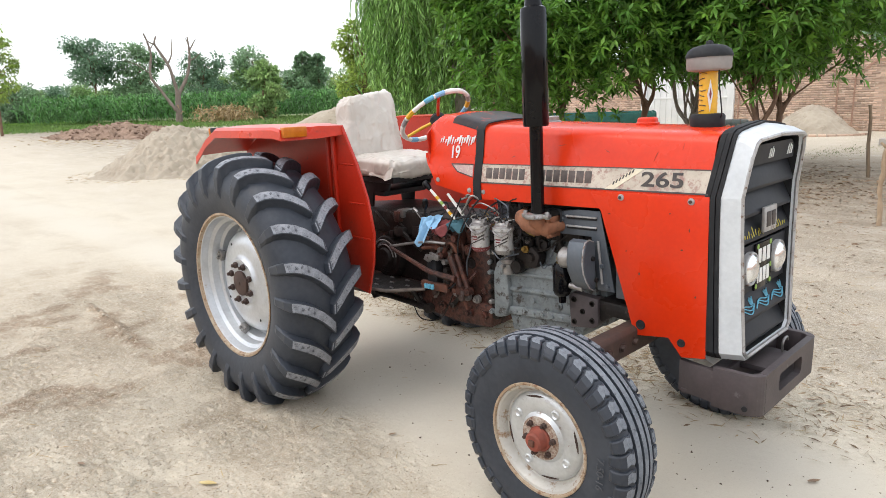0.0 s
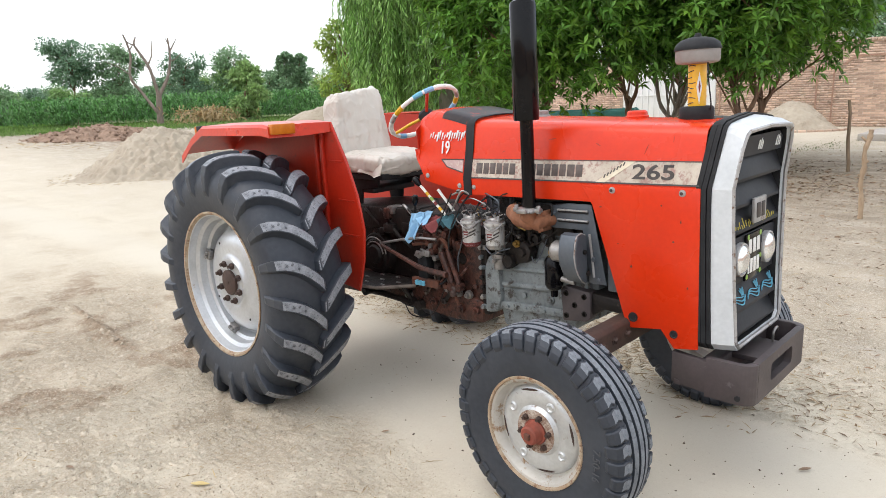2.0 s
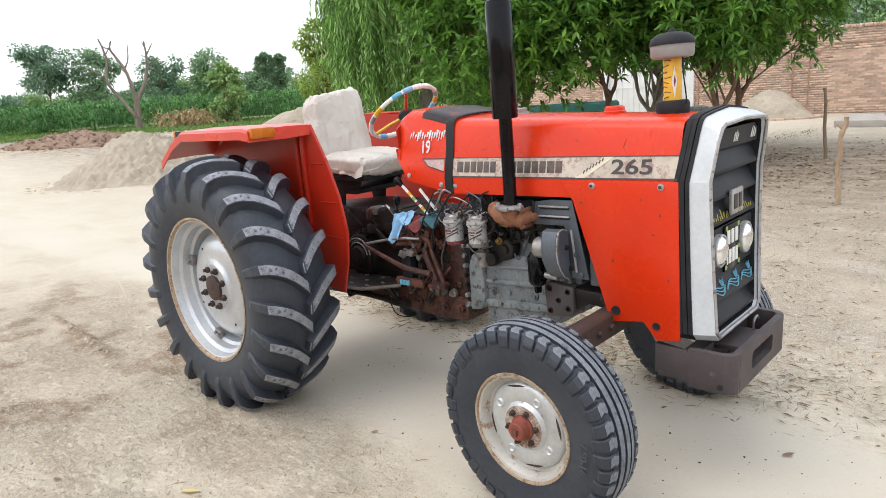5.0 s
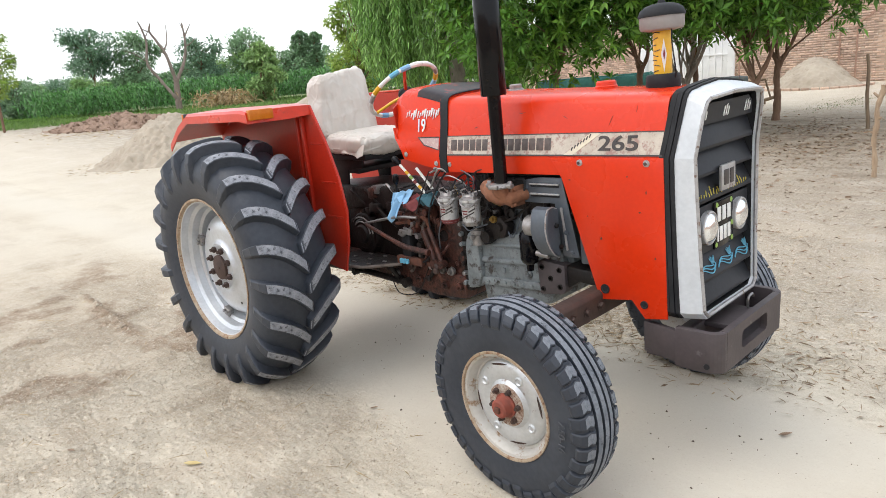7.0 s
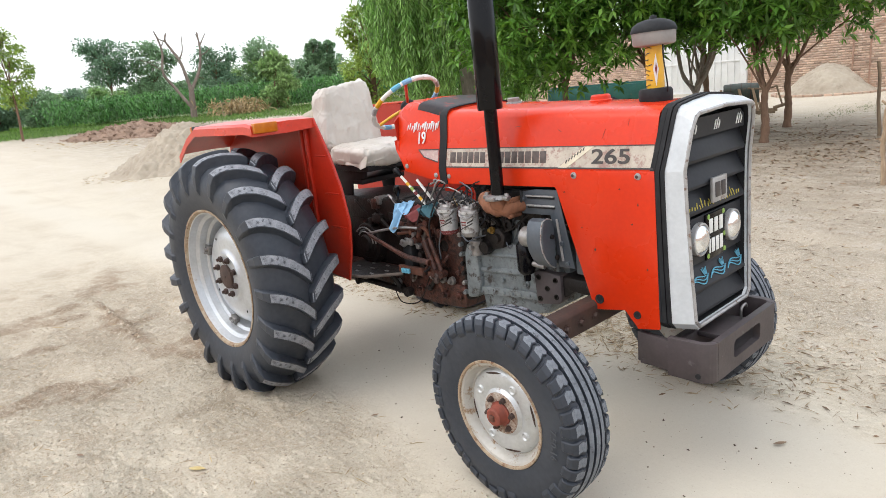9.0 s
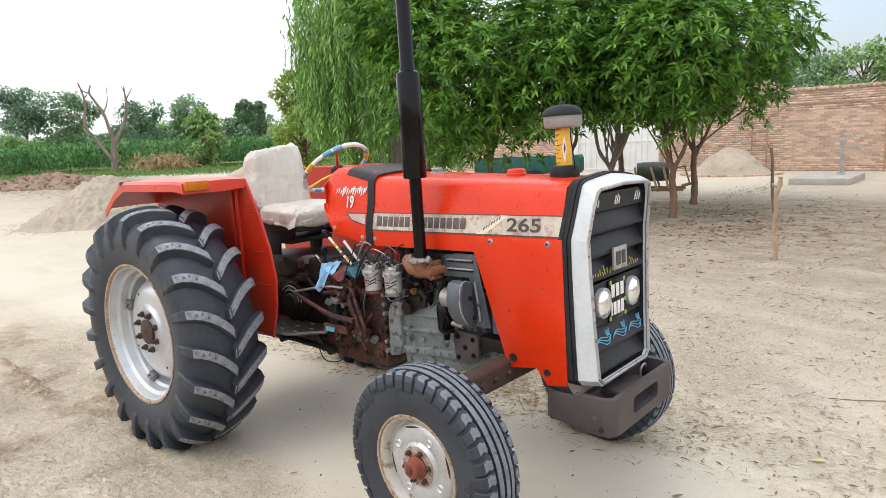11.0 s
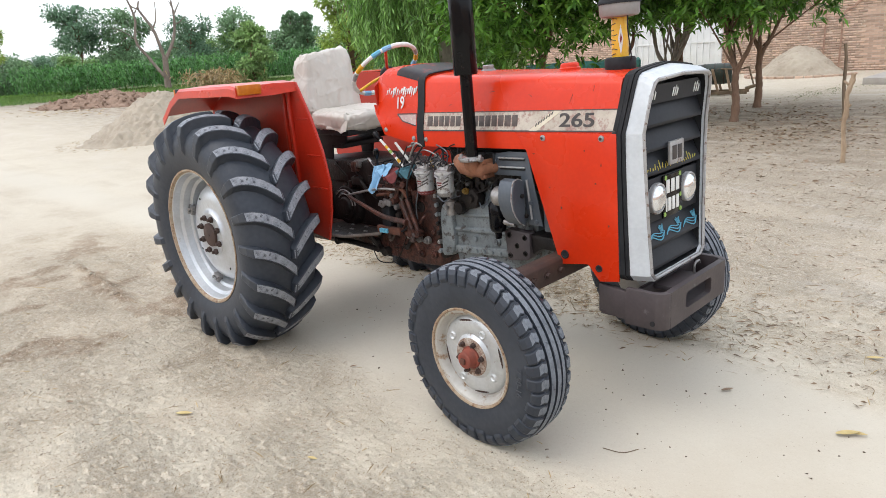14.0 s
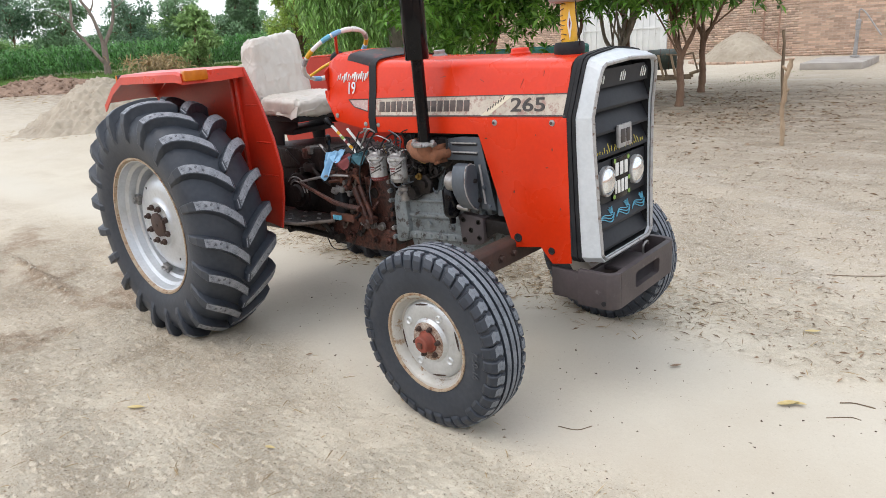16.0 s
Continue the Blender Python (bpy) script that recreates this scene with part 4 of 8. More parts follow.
tp("diamond_sticker", thicken(bm, 0.0015), WHITE_INK, "", cleaner)
bm = bm_new()
vs = [bm.verts.new(P(a, z, 0.0392)) for a, z in ((a0 + 0.02, 1.592), (a0 + 0.13, 1.567), (a0, 1.54), (a0 - 0.1, 1.565))]
bm.faces.new(vs)
tp("diamond_centre", thicken(bm, 0.001), RED_CLOTH, "", cleaner)
bm = bm_new()
tube(bm, curve_pts([(px + 0.055, -0.03, 1.665), (px + 0.062, -0.04, 1.6), (px + 0.07, -0.03, 1.50), (px + 0.062, -0.02, 1.47)], 6), 0.003, 6)
tp("strap", bm, BLACK_MATT, "", cleaner)

# wheels
def lug_mesh(name, secs, worn_rows, worn):
    """One moulded tread lug: sections of four points, worn on its crown."""
    bm = bm_new()
    rows = skin(bm, secs)
    bm.faces.new(rows[0])
    bm.faces.new(rows[-1][::-1])
    tops = {frozenset((a[1], b[1], b[2], a[2])) for a, b in zip(rows[:worn_rows], rows[1:worn_rows + 1])}
    for f in bm.faces:
        f.material_index = 1 if frozenset(f.verts) in tops else 0
    bmesh.ops.recalc_face_normals(bm, faces=bm.faces)
    bmesh.ops.bevel(bm, geom=[e for e in bm.edges if e.calc_face_angle(0) > 0.6], offset=0.0045, segments=2, affect="EDGES", profile=0.5, clamp_overlap=True)
    bmesh.ops.recalc_face_normals(bm, faces=bm.faces)
    me = bpy.data.meshes.new(name)
    bm.to_mesh(me)
    bm.free()
    me.materials.append(RUBBER)
    me.materials.append(worn)
    return me


def rear_tyre():
    prof = [(-0.150, 0.392), (-0.188, 0.408), (-0.203, 0.44), (-0.219, 0.50), (-0.221, 0.56), (-0.205, 0.612), (-0.17, 0.650), (-0.09, 0.678), (0, 0.686)]
    prof = prof + [(-y, r) for y, r in prof[-2::-1]]
    bm = bm_new()
    turned(bm, prof, seg=120, closed=True)
    tyre = part("rear_tyre", bm, RUBBER, tractor, "black tractor tyre with deep worn chevron lugs", 30)
    for side in (-1, 1):
        secs = []
        for y, rb, rt, ph, w in ((0.010, 0.670, 0.720, -0.012, 0.022), (0.0, 0.672, 0.730, 0.0, 0.0285), (-0.035, 0.673, 0.731, 0.054, 0.0285), (-0.075, 0.668, 0.727, 0.108, 0.0275), (-0.115, 0.655, 0.720, 0.150, 0.0265), (-0.155, 0.638, 0.709, 0.180, 0.0255), (-0.188, 0.612, 0.695, 0.200, 0.025), (-0.210, 0.580, 0.668, 0.212, 0.0245), (-0.221, 0.545, 0.616, 0.220, 0.022), (-0.219, 0.50, 0.535, 0.226, 0.019)):
            pts = []
            for dr, dw in ((rb, 1.28), (rt, 0.95), (rt, -0.95), (rb, -1.28)):
                t = ph + dw * w * 1.22 / 0.70
                yy = y - (0.014 if dr == rt and y < -0.2 else 0)
                pts.append((dr * math.cos(t), -side * yy, dr * math.sin(t)))
            secs.append(pts)
        me = lug_mesh("lug", secs, 7, RUBBER_WORN)
        for k in range(21):
            ob = new("lug", me)
            ob.parent = tyre
            ob.matrix_basis = Matrix.Rotation(-2 * math.pi * (k + 0.35 + (0.5 if side > 0 else 0)) / 21, 4, "Y")
    return tyre


def rear_wheel():
    bm = bm_new()
    turned(bm, [(-0.186, 0.405), (-0.178, 0.388), (-0.14, 0.378), (-0.125, 0.36), (-0.085, 0.352), (-0.075, 0.335), (-0.02, 0.33), (0.0, 0.31), (0.03, 0.31), (0.14, 0.37), (0.186, 0.405), (0.18, 0.41), (0.14, 0.39), (-0.14, 0.392)], seg=64, closed=True)
    hub = part("rear_wheel", bm, SILVER, tractor, "stepped silver steel wheel rim")
    bm = bm_new()
    turned(bm, [(-0.178, 0.392), (-0.196, 0.403), (-0.196, 0.414), (-0.182, 0.412)], seg=64, closed=True)
    part("rim_edge", bm, RUST_RIM, hub, "rust-stained rim edge")
    bm = bm_new()
    turned(bm, [(0.0, 0.325), (-0.05, 0.30), (-0.075, 0.285), (-0.098, 0.25), (-0.108, 0.20), (-0.104, 0.165), (-0.112, 0.145), (-0.126, 0.135), (-0.126, 0), (-0.10, 0), (-0.09, 0.13), (-0.08, 0.2), (-0.06, 0.26), (0.01, 0.315)], seg=56)
    part("wheel_disc", bm, SILVER, hub, "domed silver wheel disc with rust runs")
    bm = bm_new()
    turned(bm, [(-0.12, 0), (-0.12, 0.074), (-0.139, 0.072), (-0.142, 0.066), (-0.142, 0.008), (-0.145, 0.007), (-0.145, 0)], seg=28)
    part("hub_cap", bm, DARK_RUST, hub, "dark rusty hub cap")
    for k in range(8):
        a = radians(22 + 45 * k)
        bm = bm_new()
        nut(bm, (0.108 * math.cos(a), -0.124, 0.108 * math.sin(a)), (0, -1, 0), 0.018, 0.022)
        turned(bm, [(0, 0.01), (0.034, 0.01), (0.034, 0)], (0.108 * math.cos(a), -0.124, 0.108 * math.sin(a)), (0, -1, 0), 8)
        part("wheel_nut", bm, DARK_RUST, hub)
    for k in range(4):
        a = radians(70 + 90 * k)
        bm = bm_new()
        box(bm, (0.305, -0.095, -0.03), (0.352, -0.06, 0.03), 0.005)
        nut(bm, (0.325, -0.094, -0.012), (0, -1, 0), 0.011, 0.016)
        nut(bm, (0.325, -0.094, 0.014), (0, -1, 0), 0.011, 0.016)
        part("rim_clamp", bm, STEEL, hub, m=Matrix.Rotation(-a, 4, "Y"))
        bm = bm_new()
        turned(bm, [(0, 0), (0, 0.008), (0.002, 0.007), (0.002, 0)], (0.24, -0.101, 0.0), (0, -1, 0), 10)
        part("disc_hole", bm, BLACK_MATT, hub, m=Matrix.Rotation(-a - 0.9, 4, "Y"))
    return hub


def front_tyre():
    half = [(-0.074, 0.212), (-0.092, 0.222), (-0.099, 0.25), (-0.104, 0.30), (-0.101, 0.345), (-0.091, 0.375), (-0.078, 0.390), (-0.060, 0.397), (-0.0565, 0.398), (-0.055, 0.386), (-0.046, 0.386), (-0.0445, 0.404), (-0.023, 0.4075), (-0.0215, 0.392), (-0.0125, 0.392), (-0.011, 0.409)]
    prof = half + [(-y, r) for y, r in half[::-1]]
    bm = bm_new()
    turned(bm, prof, seg=80, closed=True)
    for f in bm.faces:
        if all(abs(v.co.y) < 0.05 and math.hypot(v.co.x, v.co.z) > 0.4 for v in f.verts):
            f.material_index = 1
    tyre = part("front_tyre", bm, RUBBER, tractor, "ribbed black steering tyre, dusty on the tread", 30)
    tyre.data.materials.append(TREAD_DUST)
    for side in (-1, 1):
        meshes = []
        for j in (0.9, 1.04, 0.97, 1.08):
            secs = []
            ww = 0.067 * (0.94 + 0.06 * j)
            for y, rb, rt, sh in ((-0.054, 0.392, 0.4035, 0.034), (-0.064, 0.389, 0.4025, 0.002), (-0.074, 0.386, 0.4010, 0.022), (-0.086, 0.374, 0.393, -0.004), (-0.098, 0.352, 0.375, -0.012), (-0.104, 0.338 - 0.13 * (1.0 - j), 0.352 - 0.12 * (1.0 - j), -0.014)):
                yo = y - (0.006 if y < -0.07 else 0)
                secs.append([(r * math.cos(sh + k * ww), -side * q, r * math.sin(sh + k * ww)) for r, q, k in ((rb, y, 1), (rt, yo, 0.88), (rt, yo, -0.88), (rb, y, -1))])
            meshes.append(lug_mesh("shoulder_block", secs, 3, TREAD_DUST))
        for k in range(40):
            ob = new("shoulder_block", meshes[(k * 3 + k // 5) % 4])
            ob.parent = tyre
            ob.matrix_basis = Matrix.Rotation(2 * math.pi * (k + (0.5 if side > 0 else 0) + 0.05 * math.sin(k * 2.7)) / 40, 4, "Y")
    letters("7.50-16", 0.042, RUBBER_TEXT, "sidewall_text", Matrix.Rotation(radians(3), 4, "Y") @ Matrix.Translation((0.290, -0.1105, 0.0)) @ Matrix.Rotation(radians(90), 4, "X") @ Matrix.Rotation(radians(-90), 4, "Z"), tyre, 0.0012)
    return tyre


def front_wheel():
    bm = bm_new()
    turned(bm, [(-0.090, 0.216), (-0.086, 0.204), (-0.074, 0.196), (-0.05, 0.188), (-0.045, 0.178), (0.0, 0.175), (0.05, 0.19), (0.09, 0.22), (0.085, 0.225), (0.06, 0.2), (-0.06, 0.21)], seg=56, closed=True)
    hub = part("front_wheel", bm, RIM_CREAM, tractor, "cream-silver front wheel rim with rust")
    bm = bm_new()
    turned(bm, [(-0.088, 0.213), (-0.097, 0.216), (-0.098, 0.2245), (-0.090, 0.228), (-0.084, 0.222)], seg=56, closed=True)
    part("rim_edge", bm, RUST_RIM, hub, "rusted rim edge")
    bm = bm_new()
    turned(bm, [(-0.02, 0.184), (-0.050, 0.178), (-0.060, 0.168), (-0.066, 0.15), (-0.066, 0.118), (-0.060, 0.10), (-0.066, 0.092), (-0.074, 0.085), (-0.074, 0.05), (-0.05, 0.05), (-0.04, 0.15), (-0.01, 0.175)], seg=48)
    part("wheel_disc", bm, CHIPPED, hub, "chipped silver wheel disc")
    bm = bm_new()
    turned(bm, [(-0.070, 0.086), (-0.0755, 0.0865), (-0.077, 0.083), (-0.077, 0.052), (-0.07, 0.05)], seg=36)
    part("flange_ring", bm, FLAKED, hub, "flaking rust-stained wheel flange")
    for k in range(4):
        a = radians(60 + 90 * k)
        bm = bm_new()
        turned(bm, [(0, 0), (0, 0.02), (0.003, 0.0195), (0.007, 0.014), (0.002, 0.009), (0.002, 0)], (0.132 * math.cos(a), -0.065, 0.132 * math.sin(a)), (0, -1, 0), 16)
        part("disc_boss", bm, CHIPPED, hub)
        bm = bm_new()
        arc = [radians(q) for q in (-15, -10, -5, 0, 5, 10, 15)]
        slab(bm, [(0.1665 * math.cos(q), 0.1665 * math.sin(q)) for q in arc] + [((0.158 + 0.3 * q * q / 3) * math.cos(q), (0.158 + 0.3 * q * q / 3) * math.sin(q)) for q in arc[5:0:-1]], "y", -0.064, -0.058, 0.0)
        part("disc_notch", bm, DARK_RUST, hub, m=Matrix.Rotation(-a - 0.75, 4, "Y"))
    for k in range(6):
        a = radians(10 + 60 * k)
        bm = bm_new()
        nut(bm, (0.066 * math.cos(a), -0.072, 0.066 * math.sin(a)), (0, -1, 0), 0.0125, 0.018)
        turned(bm, [(0, 0.007), (0.026, 0.007), (0.026, 0)], (0.066 * math.cos(a), -0.072, 0.066 * math.sin(a)), (0, -1, 0), 8)
        part("wheel_nut", bm, DARK_RUST, hub)
    bm = bm_new()
    turned(bm, [(-0.03, 0), (-0.03, 0.05), (-0.082, 0.05), (-0.085, 0.043), (-0.09, 0.04), (-0.118, 0.037), (-0.124, 0.03), (-0.124, 0)], seg=28)
    part("hub_cap", bm, HUB_RED, hub, "rusty red hub cap")
    bm = bm_new()
    box(bm, (-0.012, -0.134, -0.012), (0.012, -0.12, 0.012), 0.002)
    part("hub_plug", bm, RUST, hub)
    return hub


for make, right, left in ((rear_tyre, pose(0, -0.833, 0.676), pose(0, 0.833, 0.676, 0, 0, 180)), (rear_wheel, pose(0, -0.833, 0.676), pose(0, 0.833, 0.676, 0, 0, 180)), (front_tyre, pose(2.036, -0.782, 0.402, 0.9, 0, -2.2), pose(2.065, 0.685, 0.372, -0.9, 0, 176.5)), (front_wheel, pose(2.036, -0.782, 0.402, 0.9, 0, -2.2), pose(2.065, 0.685, 0.372, -0.9, 0, 176.5))):
    ob = make()
    ob.matrix_basis = right
    copy_thing(ob, left)

# fenders
def fender(s):
    lab = "dusty dull red rear mudguard"
    outline = [(0.585, 0.62), (0.64, 0.80), (0.659, 0.969), (0.62, 1.15), (0.545, 1.332), (0.43, 1.535), (-0.34, 1.535), (-0.62, 1.37), (-0.66, 1.1), (-0.6, 0.8), (-0.1, 0.7)]
    bm = bm_new()
    slab(bm, outline, "y", s * 0.50, s * 0.508)
    f = part("fender", bm, RED_DULL, tractor, lab)
    # curved front flange
    bm = bm_new()
    tube(bm, [(x, s * 0.504, z) for x, z in outline[:6]], 0.008, 8)
    part("edge_roll", bm, RED_DULL, f)
    # pressed ribs
    for z, x0, x1 in ((1.33, 0.40, 0.52), (1.12, 0.46, 0.60), (0.93, 0.48, 0.63)):
        bm = bm_new()
        rod(bm, (x0, s * 0.508, z), (x1, s * 0.508, z), 0.005, seg=8)
        part("pressed_rib", bm, RED_DULL, f)
    bm = bm_new()
    for xx in (0.36, 0.31):
        box(bm, (xx - 0.012, min(s * 0.508, s * 0.53), 0.9), (xx + 0.012, max(s * 0.508, s * 0.53), 1.53), 0.004)
    part("stiffener", bm, RED_DULL, f)
    # top plate with a folded outer and front lip
    bm = bm_new()
    top = [(0.43, 1.54), (0.30, 1.551), (-0.34, 1.54), (-0.47, 1.48), (-0.62, 1.372)]
    secs = []
    for k, (x, z) in enumerate(top):
        fx = -0.055 if k == 0 else 0
        secs.append([(x, s * 0.50, z), (x + fx * 0.4, s * 0.64, z + 0.004), (x + fx, s * 0.845, z - 0.004), (x + fx, s * 0.86, z - 0.018), (x + fx, s * 0.862, z - 0.06)])
    skin(bm, secs)
    part("top_plate", thicken(bm, 0.006), RED_WORN, f, "red mudguard top with chipped edges")
    bm = bm_new()
    skin(bm, [[(0.434, s * 0.50, 1.54), (0.408, s * 0.64, 1.544), (0.379, s * 0.862, 1.535)], [(0.440, s * 0.50, 1.49), (0.414, s * 0.64, 1.48), (0.385, s * 0.862, 1.478)]])
    part("front_lip", thicken(bm, 0.006), RED_WORN, f)
    bm = bm_new()
    box(bm, (-0.02, -0.065, -0.027), (0.03, 0.065, 0.027), 0.006, pose(0.395, s * 0.79, 1.522, 0, 0, s * 8))
    part("indicator", bm, AMBER, f, "amber indicator lens")
    bm = bm_new()
    box(bm, (-0.025, -0.05, -0.03), (0.035, 0.05, 0.03), 0.005, pose(-0.55, s * 0.72, 1.50))
    tail = part("rear_lamp", bm, BLACK_MATT, f)
    bm = bm_new()
    box(bm, (-0.05, -0.05, -0.028), (-0.025, 0.05, 0.028), 0.005, pose(-0.55, s * 0.72, 1.50))
    part("rear_lens", bm, AMBER, f)


fender(-1)
fender(1)

# seat
def cushion(bm, lo, hi, m, puff, cuts=7, seed=0, crease=0.012, taper=0.0, slope=0.0):
    """A padded block in a loose cover: rounded, with pulled folds."""
    t = bm_new()
    bmesh.ops.create_cube(t, size=2)
    bmesh.ops.subdivide_edges(t, edges=t.edges[:], cuts=cuts, use_grid_fill=True)
    c, h = [(lo[i] + hi[i]) / 2 for i in range(3)], [(hi[i] - lo[i]) / 2 for i in range(3)]
    for v in t.verts:
        p = v.co.copy()
        m3 = Vector((p.x * h[0], p.y * h[1], p.z * h[2])) / 0.2
        ln = (abs(p.x) ** puff + abs(p.y) ** puff + abs(p.z) ** puff) ** (1 / puff)
        e = p / ln
        q = Vector((m3.x * 1.2 + seed, m3.y * 1.7, m3.z * 1.7))
        w = 0.012 * noise.noise(q)
        k = noise.noise(Vector((m3.x * 1.6, m3.y * 2.6 + m3.z * 1.6, m3.z * 1.8 - m3.y * 1.2 + seed)))
        k2 = noise.noise(Vector((m3.x * 1.9 + m3.y, m3.y * 1.1 - m3.z * 1.9 + seed, m3.z * 1.2 + m3.y * 0.8)))
        w += crease * (math.exp(-(k / 0.05) ** 2) + math.exp(-(k2 / 0.045) ** 2)) + 0.8 * crease * noise.noise(m3 * 2.6 + Vector((seed, 0, 0)))
        # pulled folds run up and down the sides and gather at the corners
        w += 0.0045 * noise.noise(Vector((m3.y * 5.5 + m3.x * 2.0 + seed, m3.z * 1.1, m3.x * 3.0))) * (0.4 + 0.6 * min(1.0, abs(e.x)))
        w += 0.0022 * noise.noise(Vector((m3.y * 13.0 + seed, m3.z * 2.5 + m3.x * 6.0, 0.0)))
        v.co = Vector((c[0] + e.x * h[0], c[1] + e.y * h[1] * (1 - taper * (e.z + 1) / 2), c[2] + e.z * h[2] + slope * e.y * h[1] * (e.z + 1) / 2)) + e * w
    merge(bm, t, m)


bm = bm_new()
cushion(bm, (-0.075, -0.235, -0.03), (0.075, 0.235, 0.385), pose(0.055, 0, 1.32, 0, -8, 0), 8, 52, 2, 0.0030, 0.24, 0.105)
for s in (-1, 1):
    g = 1.15 if s > 0 else 0.7
    turned(bm, [(-0.06 * g, 0.06 * g), (-0.02 * g, 0.045 * g), (0.012 * g, 0.026 * g), (0.03 * g, 0.01 * g), (0.033 * g, 0)], (0.01, s * 0.155, 1.682 + 0.014 * s), (-0.15, s * 0.35, 1), 9)
seat = part("seat_backrest", bm, SEAT, tractor, "plastic-wrapped cream seat back, creased", 70)
bm = bm_new()
cushion(bm, (-0.22, -0.24, -0.06), (0.22, 0.24, 0.065), pose(0.305, 0, 1.275, 0, 4, 0), 4.5, 52, 8, 0.0028)
part("seat_cushion", bm, SEAT, tractor, "wrapped cream seat cushion", 70)
bm = bm_new()
skin(bm, [[(0.30 + 0.21 * u, -0.222 - 0.012 * math.sin(9 * u) * w - 0.015 * w, 1.285 - (0.05 + 0.03 * max(0.0, 1 - abs(u - 0.7) / 0.45)) * w) for u in np.linspace(0, 1, 16)] for w in np.linspace(0, 1, 7)])
part("cover_flap", thicken(bm, 0.003), SEAT, tractor, "loose hanging corner of the seat cover", 70)
bm = bm_new()
box(bm, (0.10, -0.22, 1.19), (0.50, 0.22, 1.225), 0.008)
part("seat_pan", bm, BLACK_MATT, tractor)
bm = bm_new()
for s in (-1, 1):
    slab(bm, [(0.08, 1.20), (0.42, 1.20), (0.40, 1.14), (0.26, 1.12), (0.24, 0.98), (0.14, 0.98), (0.12, 1.1)], "y", s * 0.16, s * 0.175, 0.003)
box(bm, (0.1, -0.17, 1.10), (0.36, 0.17, 1.13), 0.004)
part("seat_bracket", bm, BLACK_MATT, tractor)

# steering
def ring_pts(c, n, r, a0, a1, k):
    n = Vector(n).normalized()
    u = n.cross(Vector((0, 1, 0))).normalized()
    v = n.cross(u)
    return [Vector(c) + (u * math.cos(a) + v * math.sin(a)) * r for a in np.linspace(a0, a1, k)]


wc, wnrm = Vector((0.645, 0.0, 1.566)), (-0.643, 0, 0.766)
tapes = [BLUE_CLOTH, WHITE_INK, BLUE_CLOTH, WHITE_INK, CHROME_WORN, BLUE_INK, WHITE_INK, YELLOW]
bm = bm_new()
p = ring_pts(wc, wnrm, 0.213, 0, 2 * math.pi, 61)
tube(bm, p, 0.0125, 8)
wheel = part("steering_wheel", bm, WHITE_INK, tractor, "steering wheel wrapped in coloured tape")
for k in range(20):
    if k % 5 == 1:
        continue
    a = 2 * math.pi * k / 20
    bm = bm_new()
    tube(bm, ring_pts(wc, wnrm, 0.213, a, a + 0.26, 6), 0.0145, 8)
    part("tape_wrap", bm, tapes[(k * 3) % 8], wheel)
for k in range(3):
    a = radians(30 + 120 * k)
    e = ring_pts(wc, wnrm, 0.208, a, a + 1, 2)[0]
    bm = bm_new()
    tube(bm, [wc - Vector(wnrm) * 0.03, (wc - Vector(wnrm) * 0.02 + e) / 2, e], 0.009, 8)
    part("spoke", bm, (YELLOW, RED, RED_CLOTH)[k], wheel)
bm = bm_new()
n = Vector(wnrm).normalized()
turned(bm, [(-0.06, 0), (-0.06, 0.04), (-0.015, 0.045), (0, 0.035), (0, 0)], wc, n, 20)
part("wheel_boss", bm, BLACK_MATT, wheel)
bm = bm_new()
rod(bm, wc - n * 0.05, wc - n * 0.32, 0.022)
part("steering_column", bm, BLACK_MATT, tractor)

# ---- engine and transmission ----
bm = bm_new()
slab(bm, [(1.30, 0.54), (1.30, 0.80), (1.34, 0.86), (1.34, 1.05), (1.90, 1.05), (1.90, 0.56), (1.80, 0.54)], "y", -0.185, 0.185, 0.012)
block = tp("engine_block", bm, GREY_CAST, "oily grey-painted engine block")
bm = bm_new()
slab(bm, [(1.31, 0.55), (1.31, 0.79), (1.40, 0.80), (1.86, 0.83), (1.88, 0.56)], "y", -0.225, -0.18, 0.012)
for z, d in ((0.745, 0.012), (0.665, 0.016)):
    rod(bm, (1.33, -0.222, z), (1.86, -0.222, z + 0.02), d, seg=10)
tp("crankcase_side", bm, GREY_CAST, "", block)
bm = bm_new()
slab(bm, [(1.335, 0.535), (1.335, 0.575), (1.84, 0.60), (1.84, 0.56)], "y", -0.238, -0.18, 0.004)
for k in range(9):
    nut(bm, (1.36 + 0.055 * k, -0.238, 0.556 + 0.0026 * k), (0, -1, 0), 0.009, 0.008)
tp("sump_flange", bm, GREY_CAST, "", block)
bm = bm_new()
slab(bm, [(1.37, 0.445), (1.35, 0.54), (1.82, 0.565), (1.78, 0.49), (1.6, 0.45)], "y", -0.215, 0.19, 0.014)
tp("oil_sump", bm, GREY_CAST, "", block)
bm = bm_new()
turned(bm, [(0, 0), (0, 0.024), (0.008, 0.022), (0.01, 0.012), (0.018, 0.011), (0.018, 0)], (1.665, -0.224, 0.625), (0, -1, 0), 18)
tp("core_plug", bm, GREY_CAST, "", block)
bm = bm_new()
turned(bm, [(0, 0), (0, 0.016), (0.012, 0.015), (0.012, 0)], (1.71, -0.224, 0.70), (0, -1, 0), 14)
tp("core_plug", bm, GREY_CAST, "", block)
bm = bm_new()
turned(bm, [(0, 0), (0, 0.016), (0.006, 0.015), (0.006, 0)], (1.52, -0.238, 0.63), (0, -1, 0), 6)
tp("core_plug", bm, GREY_CAST, "", block)
bm = bm_new()
